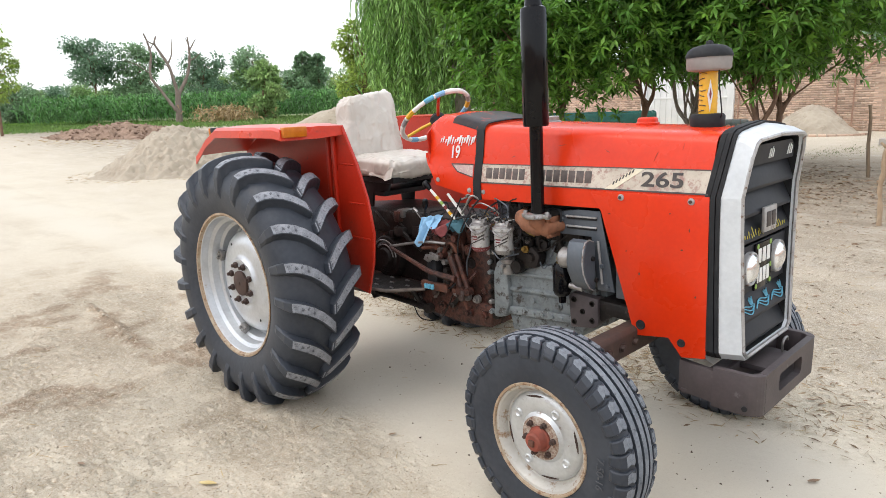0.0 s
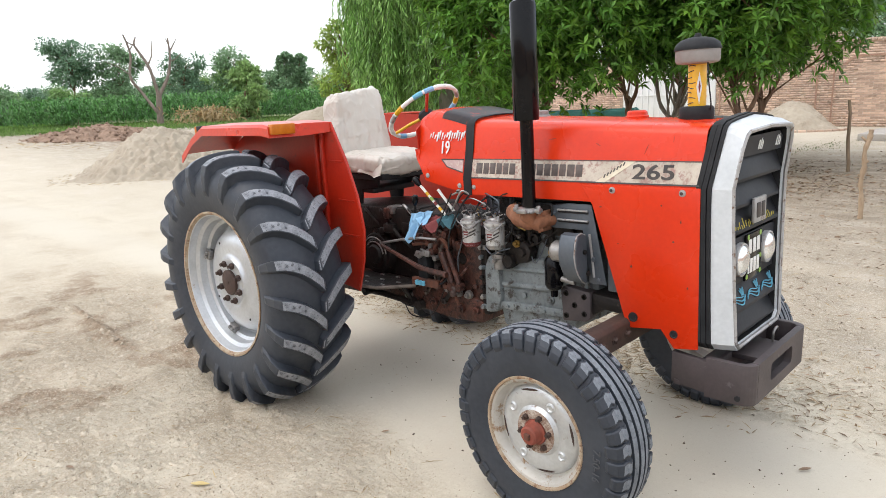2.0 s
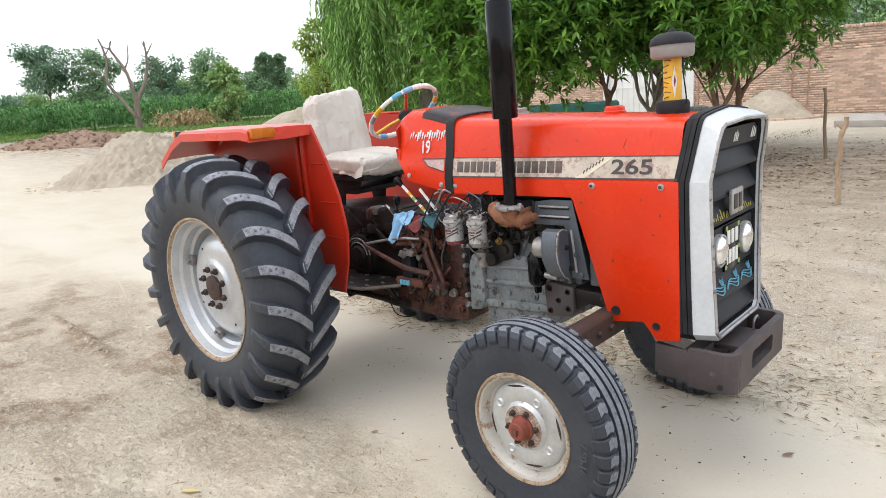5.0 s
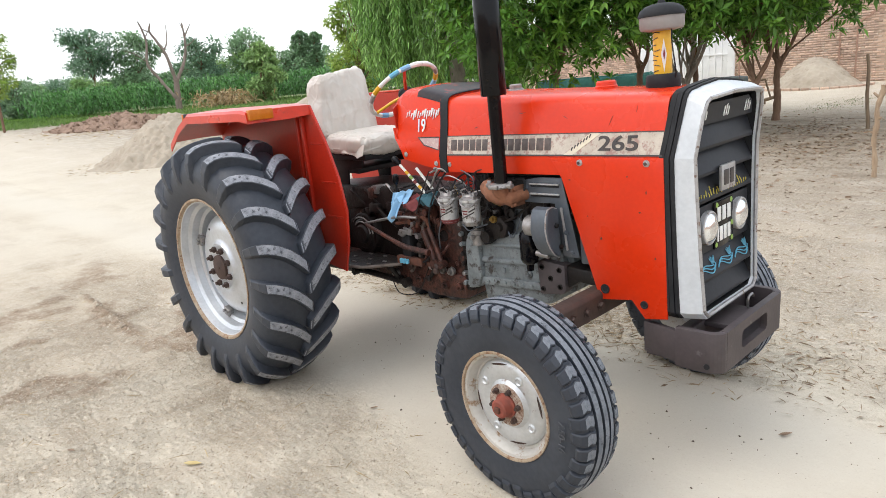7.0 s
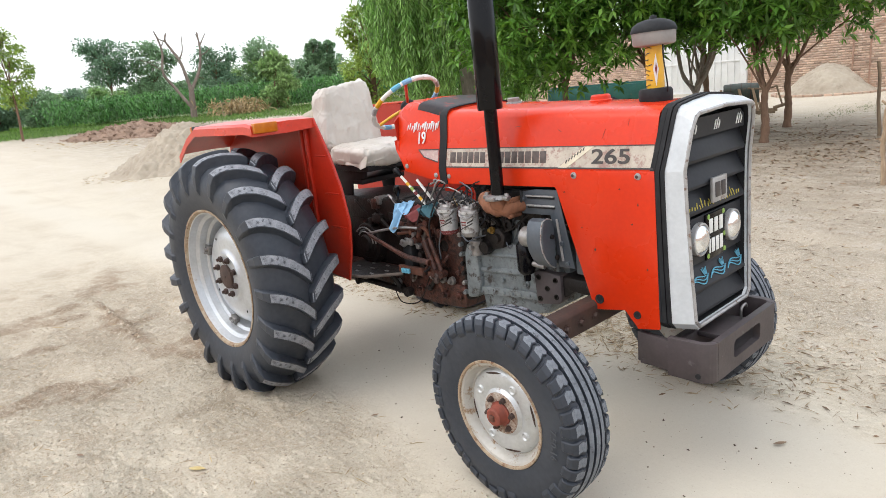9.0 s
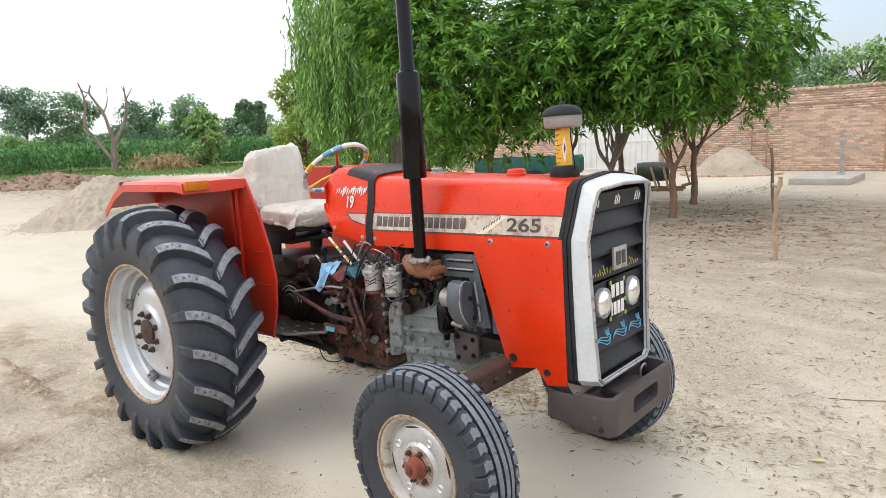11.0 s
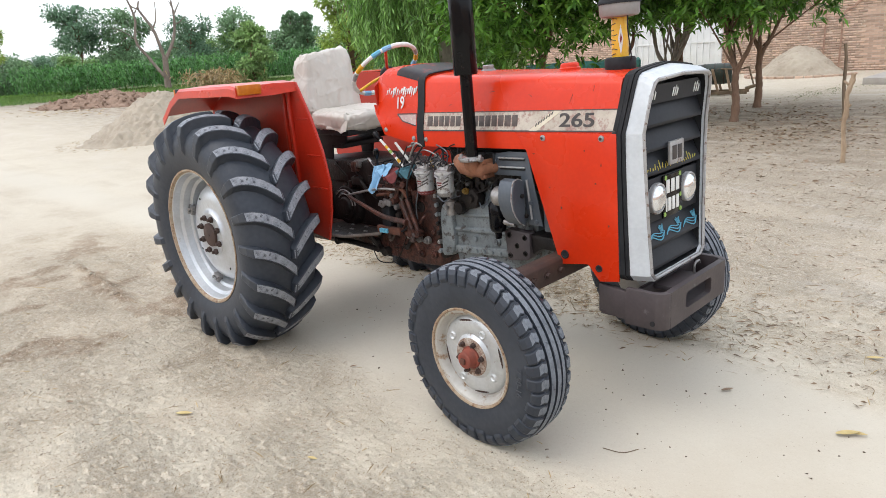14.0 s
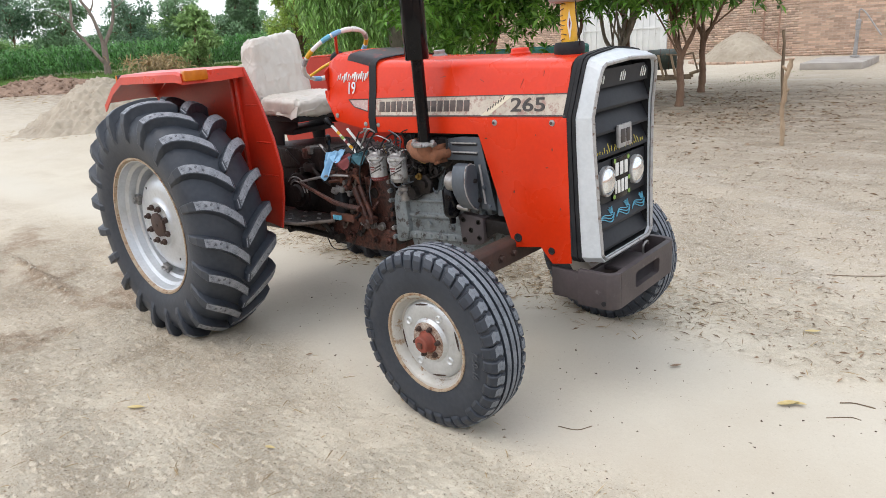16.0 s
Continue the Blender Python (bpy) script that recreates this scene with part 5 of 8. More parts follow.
slab(bm, [(1.275, 0.50), (1.28, 0.74), (1.30, 0.80), (1.34, 0.82), (1.375, 0.78), (1.385, 0.60), (1.36, 0.52)], "y", -0.255, -0.18, 0.022)
tp("flywheel_cover", bm, GREY_CAST, "grey rounded flywheel cover", block)
bm = bm_new()
slab(bm, [(1.235, 0.48), (1.235, 0.95), (1.28, 0.95), (1.28, 0.48)], "y", -0.225, 0.225, 0.01)
tp("joint_flange", bm, DARK_CAST, "", block)
for k in range(8):
    bm = bm_new()
    box(bm, (1.238, -0.24, 0.517 + 0.052 * k), (1.28 - 0.01 * (k % 3), -0.222, 0.54 + 0.052 * k), 0.006)
    nut(bm, (1.258, -0.242, 0.53 + 0.052 * k), (0, -1, 0), 0.012, 0.016)
    tp("flange_bolt", bm, (GREY_CAST, DARK_CAST, GREY_CAST, STEEL, DARK_CAST)[(k * 3) % 5], "", block)
# cylinder head, push-rod covers, ports
bm = bm_new()
slab(bm, [(1.35, 0.93), (1.35, 1.09), (1.92, 1.09), (1.92, 0.93)], "y", -0.20, 0.20, 0.012)
for k in range(4):
    rod(bm, (1.42 + 0.12 * k, -0.20, 0.86), (1.42 + 0.12 * k, -0.20, 1.05), 0.017, seg=10)
    nut(bm, (1.47 + 0.12 * k, -0.20, 1.0), (0, -1, 0), 0.014, 0.016)
tp("cylinder_head", bm, DARK_CAST, "greasy dark cylinder head")
for k in range(4):
    bm = bm_new()
    turned(bm, [(0, 0), (0, 0.03), (0.02, 0.028), (0.022, 0.016), (0.01, 0.014), (0.01, 0)], (1.40 + 0.085 * k, -0.20, 0.905), (0, -1, 0.1), 16)
    tp("injector_port", bm, DARK_CAST, "", block)
# fuel pump with pipes
bm = bm_new()
turned(bm, [(0, 0), (0, 0.03), (0.05, 0.03), (0.055, 0.036), (0.075, 0.036), (0.08, 0.02), (0.1, 0.018), (0.1, 0)], (1.395, -0.265, 0.755), (0, 0, 1), 16)
nut(bm, (1.395, -0.295, 0.80), (0, -1, 0), 0.012, 0.02)
tp("lift_pump", bm, STEEL, "dirty steel fuel lift pump")
bm = bm_new()
slab(bm, [(1.42, 0.77), (1.42, 0.88), (1.54, 0.90), (1.58, 0.86), (1.56, 0.80)], "y", -0.255, -0.19, 0.012)
turned(bm, [(0, 0), (0, 0.034), (0.03, 0.03), (0.03, 0)], (1.455, -0.252, 0.80), (0, -1, 0), 16)
turned(bm, [(0, 0), (0, 0.024), (0.02, 0.02), (0.02, 0)], (1.53, -0.252, 0.85), (0, -1, 0), 12)
tp("injection_pump", bm, DARK_CAST, "greasy injection pump")
bm = bm_new()
turned(bm, [(0, 0), (0, 0.018), (0.014, 0.018), (0.014, 0.012), (0.03, 0.01), (0.03, 0)], (1.50, -0.25, 0.885), (0, -1, 0.2), 12)
BRASS = mat("dull_brass", (0.4, 0.26, 0.07), (0.25, 0.16, 0.05), 20, 0.45, 0.7, 0.1)
tp("brass_union", bm, BRASS)
for x, z in ((1.70, 0.865), (1.715, 0.90)):
    bm = bm_new()
    turned(bm, [(0, 0), (0, 0.014), (0.02, 0.012), (0.02, 0)], (x, -0.25, z), (0, -1, 0.2), 12)
    tp("brass_union", bm, BRASS)
pipes = [
    [(1.405, -0.30, 0.86), (1.44, -0.31, 0.90), (1.50, -0.30, 0.95), (1.50, -0.29, 1.02), (1.46, -0.31, 1.03)],
    [(1.36, -0.33, 0.87), (1.40, -0.33, 0.84), (1.42, -0.30, 0.85), (1.46, -0.26, 0.86)],
    [(1.21, -0.31, 1.03), (1.17, -0.30, 1.08), (1.21, -0.28, 1.13), (1.26, -0.27, 1.14)],
    [(1.28, -0.30, 1.04), (1.30, -0.28, 1.08), (1.36, -0.27, 1.105), (1.40, -0.30, 1.03)],
    [(1.42, -0.30, 1.03), (1.44, -0.31, 1.09), (1.38, -0.30, 1.12), (1.32, -0.28, 1.13)],
    [(1.52, -0.24, 0.87), (1.60, -0.25, 0.89), (1.68, -0.27, 0.93), (1.76, -0.28, 0.985)],
    [(1.46, -0.25, 0.90), (1.50, -0.24, 0.80), (1.44, -0.26, 0.76), (1.42, -0.26, 0.79)],
    [(1.55, -0.23, 0.86), (1.59, -0.24, 0.80), (1.63, -0.24, 0.85), (1.66, -0.23, 0.93)],
    [(1.13, -0.30, 1.12), (1.10, -0.31, 1.06), (1.06, -0.32, 0.98), (1.03, -0.33, 0.90)],
    [(1.26, -0.28, 1.14), (1.20, -0.31, 1.06), (1.14, -0.32, 0.96), (1.10, -0.31, 0.88), (1.07, -0.28, 0.80)],
    [(1.20, -0.31, 0.90), (1.17, -0.30, 0.84), (1.13, -0.28, 0.78), (1.11, -0.26, 0.70)],
    [(0.62, -0.22, 0.46), (0.72, -0.26, 0.40), (0.85, -0.27, 0.41), (0.93, -0.27, 0.46), (1.0, -0.25, 0.60)],
    [(0.90, -0.30, 0.635), (0.97, -0.30, 0.62), (1.03, -0.29, 0.64), (1.06, -0.27, 0.70)],
    [(1.33, -0.20, 1.10), (1.31, -0.24, 1.05), (1.32, -0.26, 0.98), (1.34, -0.25, 0.9)],
]
for k, c in enumerate(pipes):
    bm = bm_new()
    tube(bm, curve_pts(c, 6), 0.0034 if k % 3 else 0.0048, 6)
    tp("fuel_pipe", bm, (BLACK_MATT, GREY_STEEL, DARK_CAST)[k % 3])
DUSTY = mat("dusty_worn_steel", (0.16, 0.13, 0.11), (0.08, 0.062, 0.052), 14, 0.7, 0.2, 0.3, fine=60)
# loose wires and thin pipes round the filters and the pump
wire_rnd = random.Random(23)
for k in range(16):
    x0, z0 = wire_rnd.uniform(1.18, 1.68), wire_rnd.uniform(0.84, 1.1)
    pts, q = [], Vector((x0, -0.245, z0))
    for j in range(4):
        pts.append(q.copy())
        q += Vector((wire_rnd.uniform(-0.07, 0.09), wire_rnd.uniform(-0.03, 0.02), wire_rnd.uniform(-0.07, 0.05)))
        q.y = max(-0.285, min(-0.225, q.y))
        q.z = max(0.78, min(1.13, q.z))
    bm = bm_new()
    tube(bm, curve_pts(pts, 5), wire_rnd.choice((0.003, 0.004, 0.0055)), 6)
    nut(bm, pts[0], (0, -1, 0), 0.009, 0.018)
    tp("wire", bm, (BLACK_MATT, DARK_CAST, STEEL, BLACK_MATT, BRASS)[k % 5])
for k in range(18):
    q = Vector((wire_rnd.uniform(0.92, 1.5), -0.29, wire_rnd.uniform(0.97, 1.12)))
    pts = []
    for j in range(4):
        pts.append(q.copy())
        q += Vector((wire_rnd.uniform(-0.05, 0.09), wire_rnd.uniform(-0.03, 0.03), wire_rnd.uniform(-0.06, 0.05)))
        q.y, q.z = max(-0.315, min(-0.24, q.y)), max(0.9, min(1.135, q.z))
    bm = bm_new()
    tube(bm, curve_pts(pts, 5), wire_rnd.choice((0.0025, 0.0035, 0.005)), 6)
    tp("wire", bm, (BLACK_MATT, DARK_CAST, BLACK_MATT, STEEL)[k % 4])
# oily links and levers crowded before the clutch housing
for k in range(22):
    q = Vector((wire_rnd.uniform(0.86, 1.12), wire_rnd.uniform(-0.285, -0.235), wire_rnd.uniform(0.60, 0.95)))
    d = Vector((wire_rnd.uniform(-0.08, 0.1), wire_rnd.uniform(-0.02, 0.02), wire_rnd.uniform(-0.11, 0.06)))
    r = wire_rnd.choice((0.006, 0.008, 0.012))
    bm = bm_new()
    tube(bm, curve_pts([q, q + d * 0.5 + Vector((0.02, -0.01, 0.015)), q + d], 5), r, 7)
    turned(bm, [(-0.012, 0), (-0.012, r * 1.7), (0.012, r * 1.7), (0.012, 0)], q, (0, 1, 0), 12)
    if k % 2:
        nut(bm, q + d, (0, -1, 0), r * 1.5, 0.02)
    tp("control_link", bm, (BROWN_CAST, DARK_RUST, BROWN_CAST, DARK_CAST, RUST, DUSTY)[k % 6])
# fuel filters
for x in (1.283, 1.432):
    bm = bm_new()
    turned(bm, [(0.875, 0), (0.875, 0.03), (0.882, 0.043), (0.89, 0.045), (0.982, 0.046), (0.988, 0.052), (1.0, 0.052), (1.0, 0)], (x, -0.335, 0), (0, 0, 1), 28)
    filt = tp("fuel_filter", bm, FILTER_WHITE, "white fuel filter can with red and dark print")
    bm = bm_new()
    turned(bm, [(0.998, 0), (0.998, 0.048), (1.008, 0.046), (1.014, 0.03), (1.024, 0.024), (1.024, 0)], (x, -0.335, 0), (0, 0, 1), 20)
    box(bm, (x - 0.03, -0.36, 1.005), (x + 0.045, -0.31, 1.018), 0.005)
    for dx, dy, h in ((0.0, 0.0, 0.022), (0.034, -0.012, 0.02), (-0.026, -0.014, 0.016)):
        nut(bm, (x + dx, -0.335 + dy, 1.014), (0, 0, 1), 0.009, h)
    tp("filter_head", bm, STEEL, "", filt)
    bm = bm_new()
    turned(bm, [(0.872, 0), (0.872, 0.036), (0.887, 0.0462), (0.894, 0.0466), (0.894, 0.03)], (x, -0.335, 0), (0, 0, 1), 28)
    tp("filter_ring", bm, RED_CLOTH if x < 1.35 else STEEL, "", filt)
    for a0, a1, z0, z1, m in ((-1.9, -1.2, 0.944, 0.951, RED_CLOTH), (-1.8, -1.25, 0.932, 0.938, RED_CLOTH), (-1.5, -0.5, 0.918, 0.925, INK), (-1.1, -0.4, 0.940, 0.948, INK), (-2.2, -1.2, 0.905, 0.910, INK), (-1.2, -0.4, 0.958, 0.964, INK), (-2.6, -2.0, 0.93, 0.937, INK)):
        bm = bm_new()
        skin(bm, [[(x + 0.0468 * math.cos(a), -0.335 + 0.0468 * math.sin(a), z0 + (0.02 * (a - a0) if m is INK else 0)) for a in np.linspace(a0, a1, 6)], [(x + 0.0468 * math.cos(a), -0.335 + 0.0468 * math.sin(a), z1 + (0.02 * (a - a0) if m is INK else 0)) for a in np.linspace(a0, a1, 6)]])
        tp("print_bar", thicken(bm, 0.0008), m, "", filt)
    bm = bm_new()
    tube(bm, curve_pts([(x - 0.05, -0.33, 1.0), (x - 0.02, -0.384, 0.985), (x + 0.025, -0.38, 0.965), (x + 0.052, -0.34, 1.0)], 6), 0.005, 6)
    tp("filter_band", bm, STEEL, "", filt)
    for k, (dx, dz) in enumerate(((-0.03, 0.018), (0.005, 0.026), (0.04, 0.018))):
        bm = bm_new()
        tube(bm, curve_pts([(x + dx, -0.345, 1.02), (x + dx - 0.012, -0.352, 1.02 + dz), (x + dx + 0.018, -0.345, 1.03 + dz), (x + dx + 0.03, -0.335, 1.015), (x + dx + 0.05, -0.32, 1.03), (x + dx + 0.07, -0.30, 1.035 + 0.015 * k)], 5), 0.003, 6)
        tp("bleed_pipe", bm, (STEEL, BLACK_MATT, DARK_CAST)[k], "", filt)
# exhaust manifold
bm = bm_new()
tube(bm, curve_pts([(1.47, -0.20, 1.06), (1.52, -0.30, 1.055), (1.575, -0.335, 1.035), (1.635, -0.345, 1.022), (1.68, -0.325, 1.018), (1.71, -0.25, 1.02)], 6), 0, 14, [0.021 + 0.018 * math.sin(math.pi * i / 31) ** 0.8 + 0.003 * math.sin(i * 1.1) for i in range(31)])
tube(bm, curve_pts([(1.652, -0.362, 1.072), (1.652, -0.360, 1.05), (1.66, -0.345, 1.022), (1.68, -0.325, 1.015)], 5), 0, 14, [0.036 + 0.004 * math.sin(i * 0.5) for i in range(16)])
box(bm, (1.688, -0.345, 0.972), (1.700, -0.25, 1.066), 0.005)
for z in (0.985, 1.055):
    nut(bm, (1.68, -0.33, z), (1, 0, 0), 0.010, 0.03)
tp("exhaust_manifold", bm, MANIFOLD, "rusty orange-brown exhaust manifold", angle=62)
bm = bm_new()
rod(bm, (1.38, -0.22, 1.115), (1.92, -0.22, 1.125), 0.026, seg=14)
tp("hose", bm, BLACK_MATT)
# louvred baffle plates
bm = bm_new()
slab(bm, [(1.705, 0.985), (1.705, 1.085), (1.80, 1.10), (1.915, 1.10), (1.985, 0.75), (1.90, 0.75), (1.87, 0.985)], "y", -0.262, -0.256, 0.001)
baffle = tp("baffle_plate", bm, GREY_STEEL, "grey steel baffle plate with louvre slots")
for z in (1.062, 1.018):
    bm = bm_new()
    box(bm, (1.745, -0.268, z - 0.006), (1.90, -0.258, z + 0.006), 0.005)
    tp("louvre_slot", bm, BLACK_MATT, "", baffle)
    bm = bm_new()
    box(bm, (1.742, -0.274, z + 0.004), (1.902, -0.262, z + 0.012), 0.004)
    tp("louvre_lip", bm, CHROME_WORN, "", baffle)
bm = bm_new()
rod(bm, (1.905, -0.264, 0.97), (1.925, -0.264, 0.78), 0.006, seg=8)
tp("plate_crease", bm, CHROME_WORN, "", baffle)
for x, z in ((1.925, 0.86), (1.95, 0.77), (1.72, 1.055)):
    bm = bm_new()
    nut(bm, (x, -0.262, z), (0, -1, 0), 0.011, 0.01)
    tp("plate_screw", bm, GREY_STEEL, "", baffle)
# dynamo with its bevelled guard
bm = bm_new()
turned(bm, [(1.758, 0), (1.758, 0.038), (1.768, 0.047), (1.83, 0.048), (1.83, 0)], (0, -0.325, 0.895), (1, 0, 0), 24)
tp("dynamo", bm, STEEL, "bare steel dynamo end")
bm = bm_new()
guard = [(-0.298, 0.972), (-0.33, 0.985), (-0.362, 0.978), (-0.378, 0.945), (-0.385, 0.89), (-0.376, 0.845), (-0.355, 0.805), (-0.325, 0.77), (-0.298, 0.755)]
rows = skin(bm, [[(1.815, y * 0.97, 0.87 + (z - 0.87) * 0.97) for y, z in guard], [(1.825, y, z) for y, z in guard], [(1.897, y, z) for y, z in guard], [(1.905, 0.97 * y, 0.87 + (z - 0.87) * 0.97) for y, z in guard]])
for r in (rows[0], rows[-1][::-1]):
    bm.faces.new(r)
bmesh.ops.recalc_face_normals(bm, faces=bm.faces)
guard_ob = tp("belt_guard", bm, GREY_STEEL, "rounded grey sheet belt guard with worn edges", angle=25)
bm = bm_new()
tube(bm, [(1.903, y, z) for y, z in guard], 0.0032, 5)
tp("worn_edge", bm, CHROME_WORN, "", guard_ob)
bm = bm_new()
nut(bm, (1.905, -0.31, 0.90), (1, 0, 0), 0.012, 0.01)
nut(bm, (1.905, -0.285, 0.80), (1, 0, 0), 0.012, 0.01)
tp("guard_bolt", bm, DARK_CAST, "", guard_ob)
# oil filter bottle
bm = bm_new()
turned(bm, [(0.672, 0), (0.672, 0.016), (0.70, 0.018), (0.712, 0.034), (0.73, 0.042), (0.84, 0.042), (0.86, 0.03), (0.86, 0)], (1.735, -0.295, 0), (0, 0, 1), 22)
tp("oil_bottle", bm, BLACK, "glossy black oil bottle with a narrow drain")
bm = bm_new()
rod(bm, (1.78, -0.30, 0.762), (1.85, -0.30, 0.755), 0.014, seg=12, bevel=0.003)
tp("hose_end", bm, STEEL)
# front support bracket and bolster
bm = bm_new()
slab(bm, [(1.755, 0.55), (1.745, 0.70), (1.77, 0.72), (1.90, 0.705), (1.90, 0.585), (1.88, 0.565)], "y", -0.262, -0.20, 0.008)
bracket = tp("side_bracket", bm, BUMPER, "brown-grey cast bracket with bolt holes")
for x, z in ((1.775, 0.685), (1.87, 0.68), (1.82, 0.635), (1.775, 0.58), (1.87, 0.60)):
    bm = bm_new()
    turned(bm, [(0, 0), (0, 0.014), (0.003, 0.013), (0.003, 0.008), (-0.002, 0.008), (-0.002, 0)], (x, -0.262, z), (0, -1, 0), 14)
    tp("bolt_hole", bm, DARK_CAST, "", bracket)
bm = bm_new()
slab(bm, [(1.88, 0.70), (2.06, 0.69), (2.30, 0.66), (2.32, 0.58), (2.2, 0.60), (2.06, 0.62), (1.96, 0.63), (1.90, 0.59)], "y", -0.245, 0.245, 0.012)
tp("front_bolster", bm, DARK_CAST, "dark cast front bolster")
bm = bm_new()
slab(bm, [(2.03, 0.605), (2.03, 0.70), (2.045, 0.715), (2.10, 0.715), (2.115, 0.70), (2.115, 0.605)], "y", -0.60, 0.55, 0.006)
axle = part("front_axle", bm, DARK_RUST, tractor, "rusty brown front axle beam with clamp bolts")
for y in (-0.52, -0.42, -0.32, 0.32, 0.42):
    bm = bm_new()
    turned(bm, [(0, 0), (0, 0.022), (0.004, 0.022), (0.004, 0.016), (0.018, 0.015), (0.018, 0)], (2.115, y, 0.655), (1, 0, 0), 6)
    part("clamp_bolt", bm, DARK_RUST, axle)
for s in (-1, 1):
    bm = bm_new()
    box(bm, (2.035, min(s * 0.5, s * (0.68 if s < 0 else 0.585)), 0.615), (2.105, max(s * 0.5, s * (0.68 if s < 0 else 0.585)), 0.695), 0.01)
    k = 0.665 if s < 0 else 0.565
    rod(bm, (2.055, s * k, 0.33), (2.06, s * (k - 0.01), 0.74), 0.036, seg=16, bevel=0.005)
    rod(bm, (2.055, s * k, 0.40), (2.06, s * (k + 0.115), 0.39), 0.04, seg=16)
    part("kingpin", bm, RUST, tractor)
    bm = bm_new()
    tube(bm, [(2.03, s * (0.66 if s < 0 else 0.56), 0.72), (1.88, s * 0.58, 0.68), (1.80, s * 0.5, 0.60)], 0.017, 8)
    rod(bm, (1.80, s * 0.5, 0.575), (1.80, s * 0.5, 0.63), 0.024, seg=12, bevel=0.004)
    part("track_rod", bm, BROWN_CAST, tractor)
# under-bonnet tank and radiator: black boxes fill the dark interior and stop light leaks
bm = bm_new()
box(bm, (1.28, -0.20, 1.13), (2.0, 0.20, 1.38), 0.03)
tp("tank_dark_fill", bm, BLACK_MATT)
bm = bm_new()
box(bm, (2.16, -0.25, 0.66), (2.30, 0.25, 1.36), 0.01)
tp("radiator", bm, BLACK_MATT)
bm = bm_new()
slab(bm, [(1.98, 0.72), (1.98, 0.90), (2.1, 0.92), (2.1, 0.72)], "y", -0.25, 0.25, 0.01)
tp("radiator_shroud", bm, GREY_STEEL)

# clutch housing and gearbox
bm = bm_new()
slab(bm, [(1.0, 0.47), (1.02, 0.90), (1.08, 0.95), (1.21, 0.95), (1.24, 0.92), (1.24, 0.47)], "y", -0.215, 0.215, 0.028)
clutch = tp("clutch_housing", bm, BROWN_CAST, "oily red-brown clutch housing")
bm = bm_new()
turned(bm, [(0, 0), (0, 0.032), (0.004, 0.03), (0.004, 0.02), (0.001, 0.018), (0.001, 0)], (1.10, -0.216, 0.76), (0, -1, 0), 18)
tp("inspection_cover", bm, DARK_CAST, "", clutch)
for x, z in ((1.20, 0.86), (1.05, 0.88), (1.19, 0.62)):
    bm = bm_new()
    nut(bm, (x, -0.214, z), (0, -1, 0), 0.016, 0.016)
    tp("housing_bolt", bm, BROWN_CAST, "", clutch)
bm = bm_new()
slab(bm, [(-0.25, 0.48), (-0.25, 0.96), (0.25, 1.0), (0.9, 0.98), (1.02, 0.93), (1.02, 0.47)], "y", -0.165, 0.165, 0.02)
gearbox = tp("gearbox", bm, DARK_CAST, "greasy dark gearbox casting")
bm = bm_new()
slab(bm, [(-0.1, 0.45), (0.6, 0.455), (1.03, 0.42), (1.24, 0.432), (1.25, 0.55), (0.98, 0.60), (0.70, 0.58), (-0.1, 0.60)], "y", -0.235, 0.2, 0.012)
tp("lower_frame", bm, BROWN_CAST, "oily brown lower casting")
for x, z in ((1.02, 0.59), (1.09, 0.58), (1.16, 0.578), (1.10, 0.492), (1.205, 0.498), (0.9, 0.50), (0.7, 0.51)):
    bm = bm_new()
    turned(bm, [(0, 0), (0, 0.024), (0.018, 0.022), (0.02, 0.014), (0.034, 0.012), (0.034, 0)], (x, -0.236, z), (0, -1, 0), 14)
    tp("stud", bm, STEEL if z > 0.5 else BROWN_CAST, "", gearbox)
rnd = random.Random(17)
for k in range(26):
    x, z = rnd.uniform(0.22, 0.80), rnd.uniform(0.83, 1.0)
    bm = bm_new()
    if k % 3 == 0:
        box(bm, (x, -0.215 - rnd.uniform(0, 0.03), z - 0.03), (x + rnd.uniform(0.03, 0.09), -0.15, z + rnd.uniform(0.01, 0.04)), 0.008)
    elif k % 3 == 1:
        nut(bm, (x, -0.17, z), (0, -1, 0.2), rnd.uniform(0.012, 0.02), rnd.uniform(0.02, 0.05))
    else:
        p0 = Vector((x, -0.19, z))
        tube(bm, curve_pts([p0, p0 + Vector((0.05, -0.04, 0.03)), p0 + Vector((0.11, -0.03, -0.03)), p0 + Vector((0.15, 0.0, -0.08))], 5), rnd.uniform(0.005, 0.01), 6)
    tp("valve_fitting", bm, (DARK_CAST, BROWN_CAST, STEEL)[0 if k % 4 else (2 if k % 8 else 1)], "", gearbox)
bm = bm_new()
box(bm, (0.18, -0.21, 0.86), (0.72, 0.2, 1.0), 0.02)
tp("lift_cover", bm, DARK_CAST, "", gearbox)
bm = bm_new()
turned(bm, [(0.14, 0), (0.14, 0.13), (0.20, 0.13), (0.215, 0.12), (0.215, 0.095), (0.225, 0.085), (0.225, 0.06), (0.24, 0.05), (0.24, 0)], (0.40, 0, 0.71), (0, -1, 0), 32)
tp("brake_drum", bm, DARK_CAST, "greasy black brake drum")
for r in (0.105, 0.078):
    bm = bm_new()
    tube(bm, [(0.40 + r * math.cos(a), -0.228, 0.71 + r * math.sin(a)) for a in np.linspace(0.1, 2.4, 14)], 0.004, 6)
    tp("brake_spring", bm, STEEL)
bm = bm_new()
for s in (-1, 1):
    rod(bm, (0, s * 0.16, 0.676), (0, s * 0.74, 0.676), 0.13, 0.095, 24)
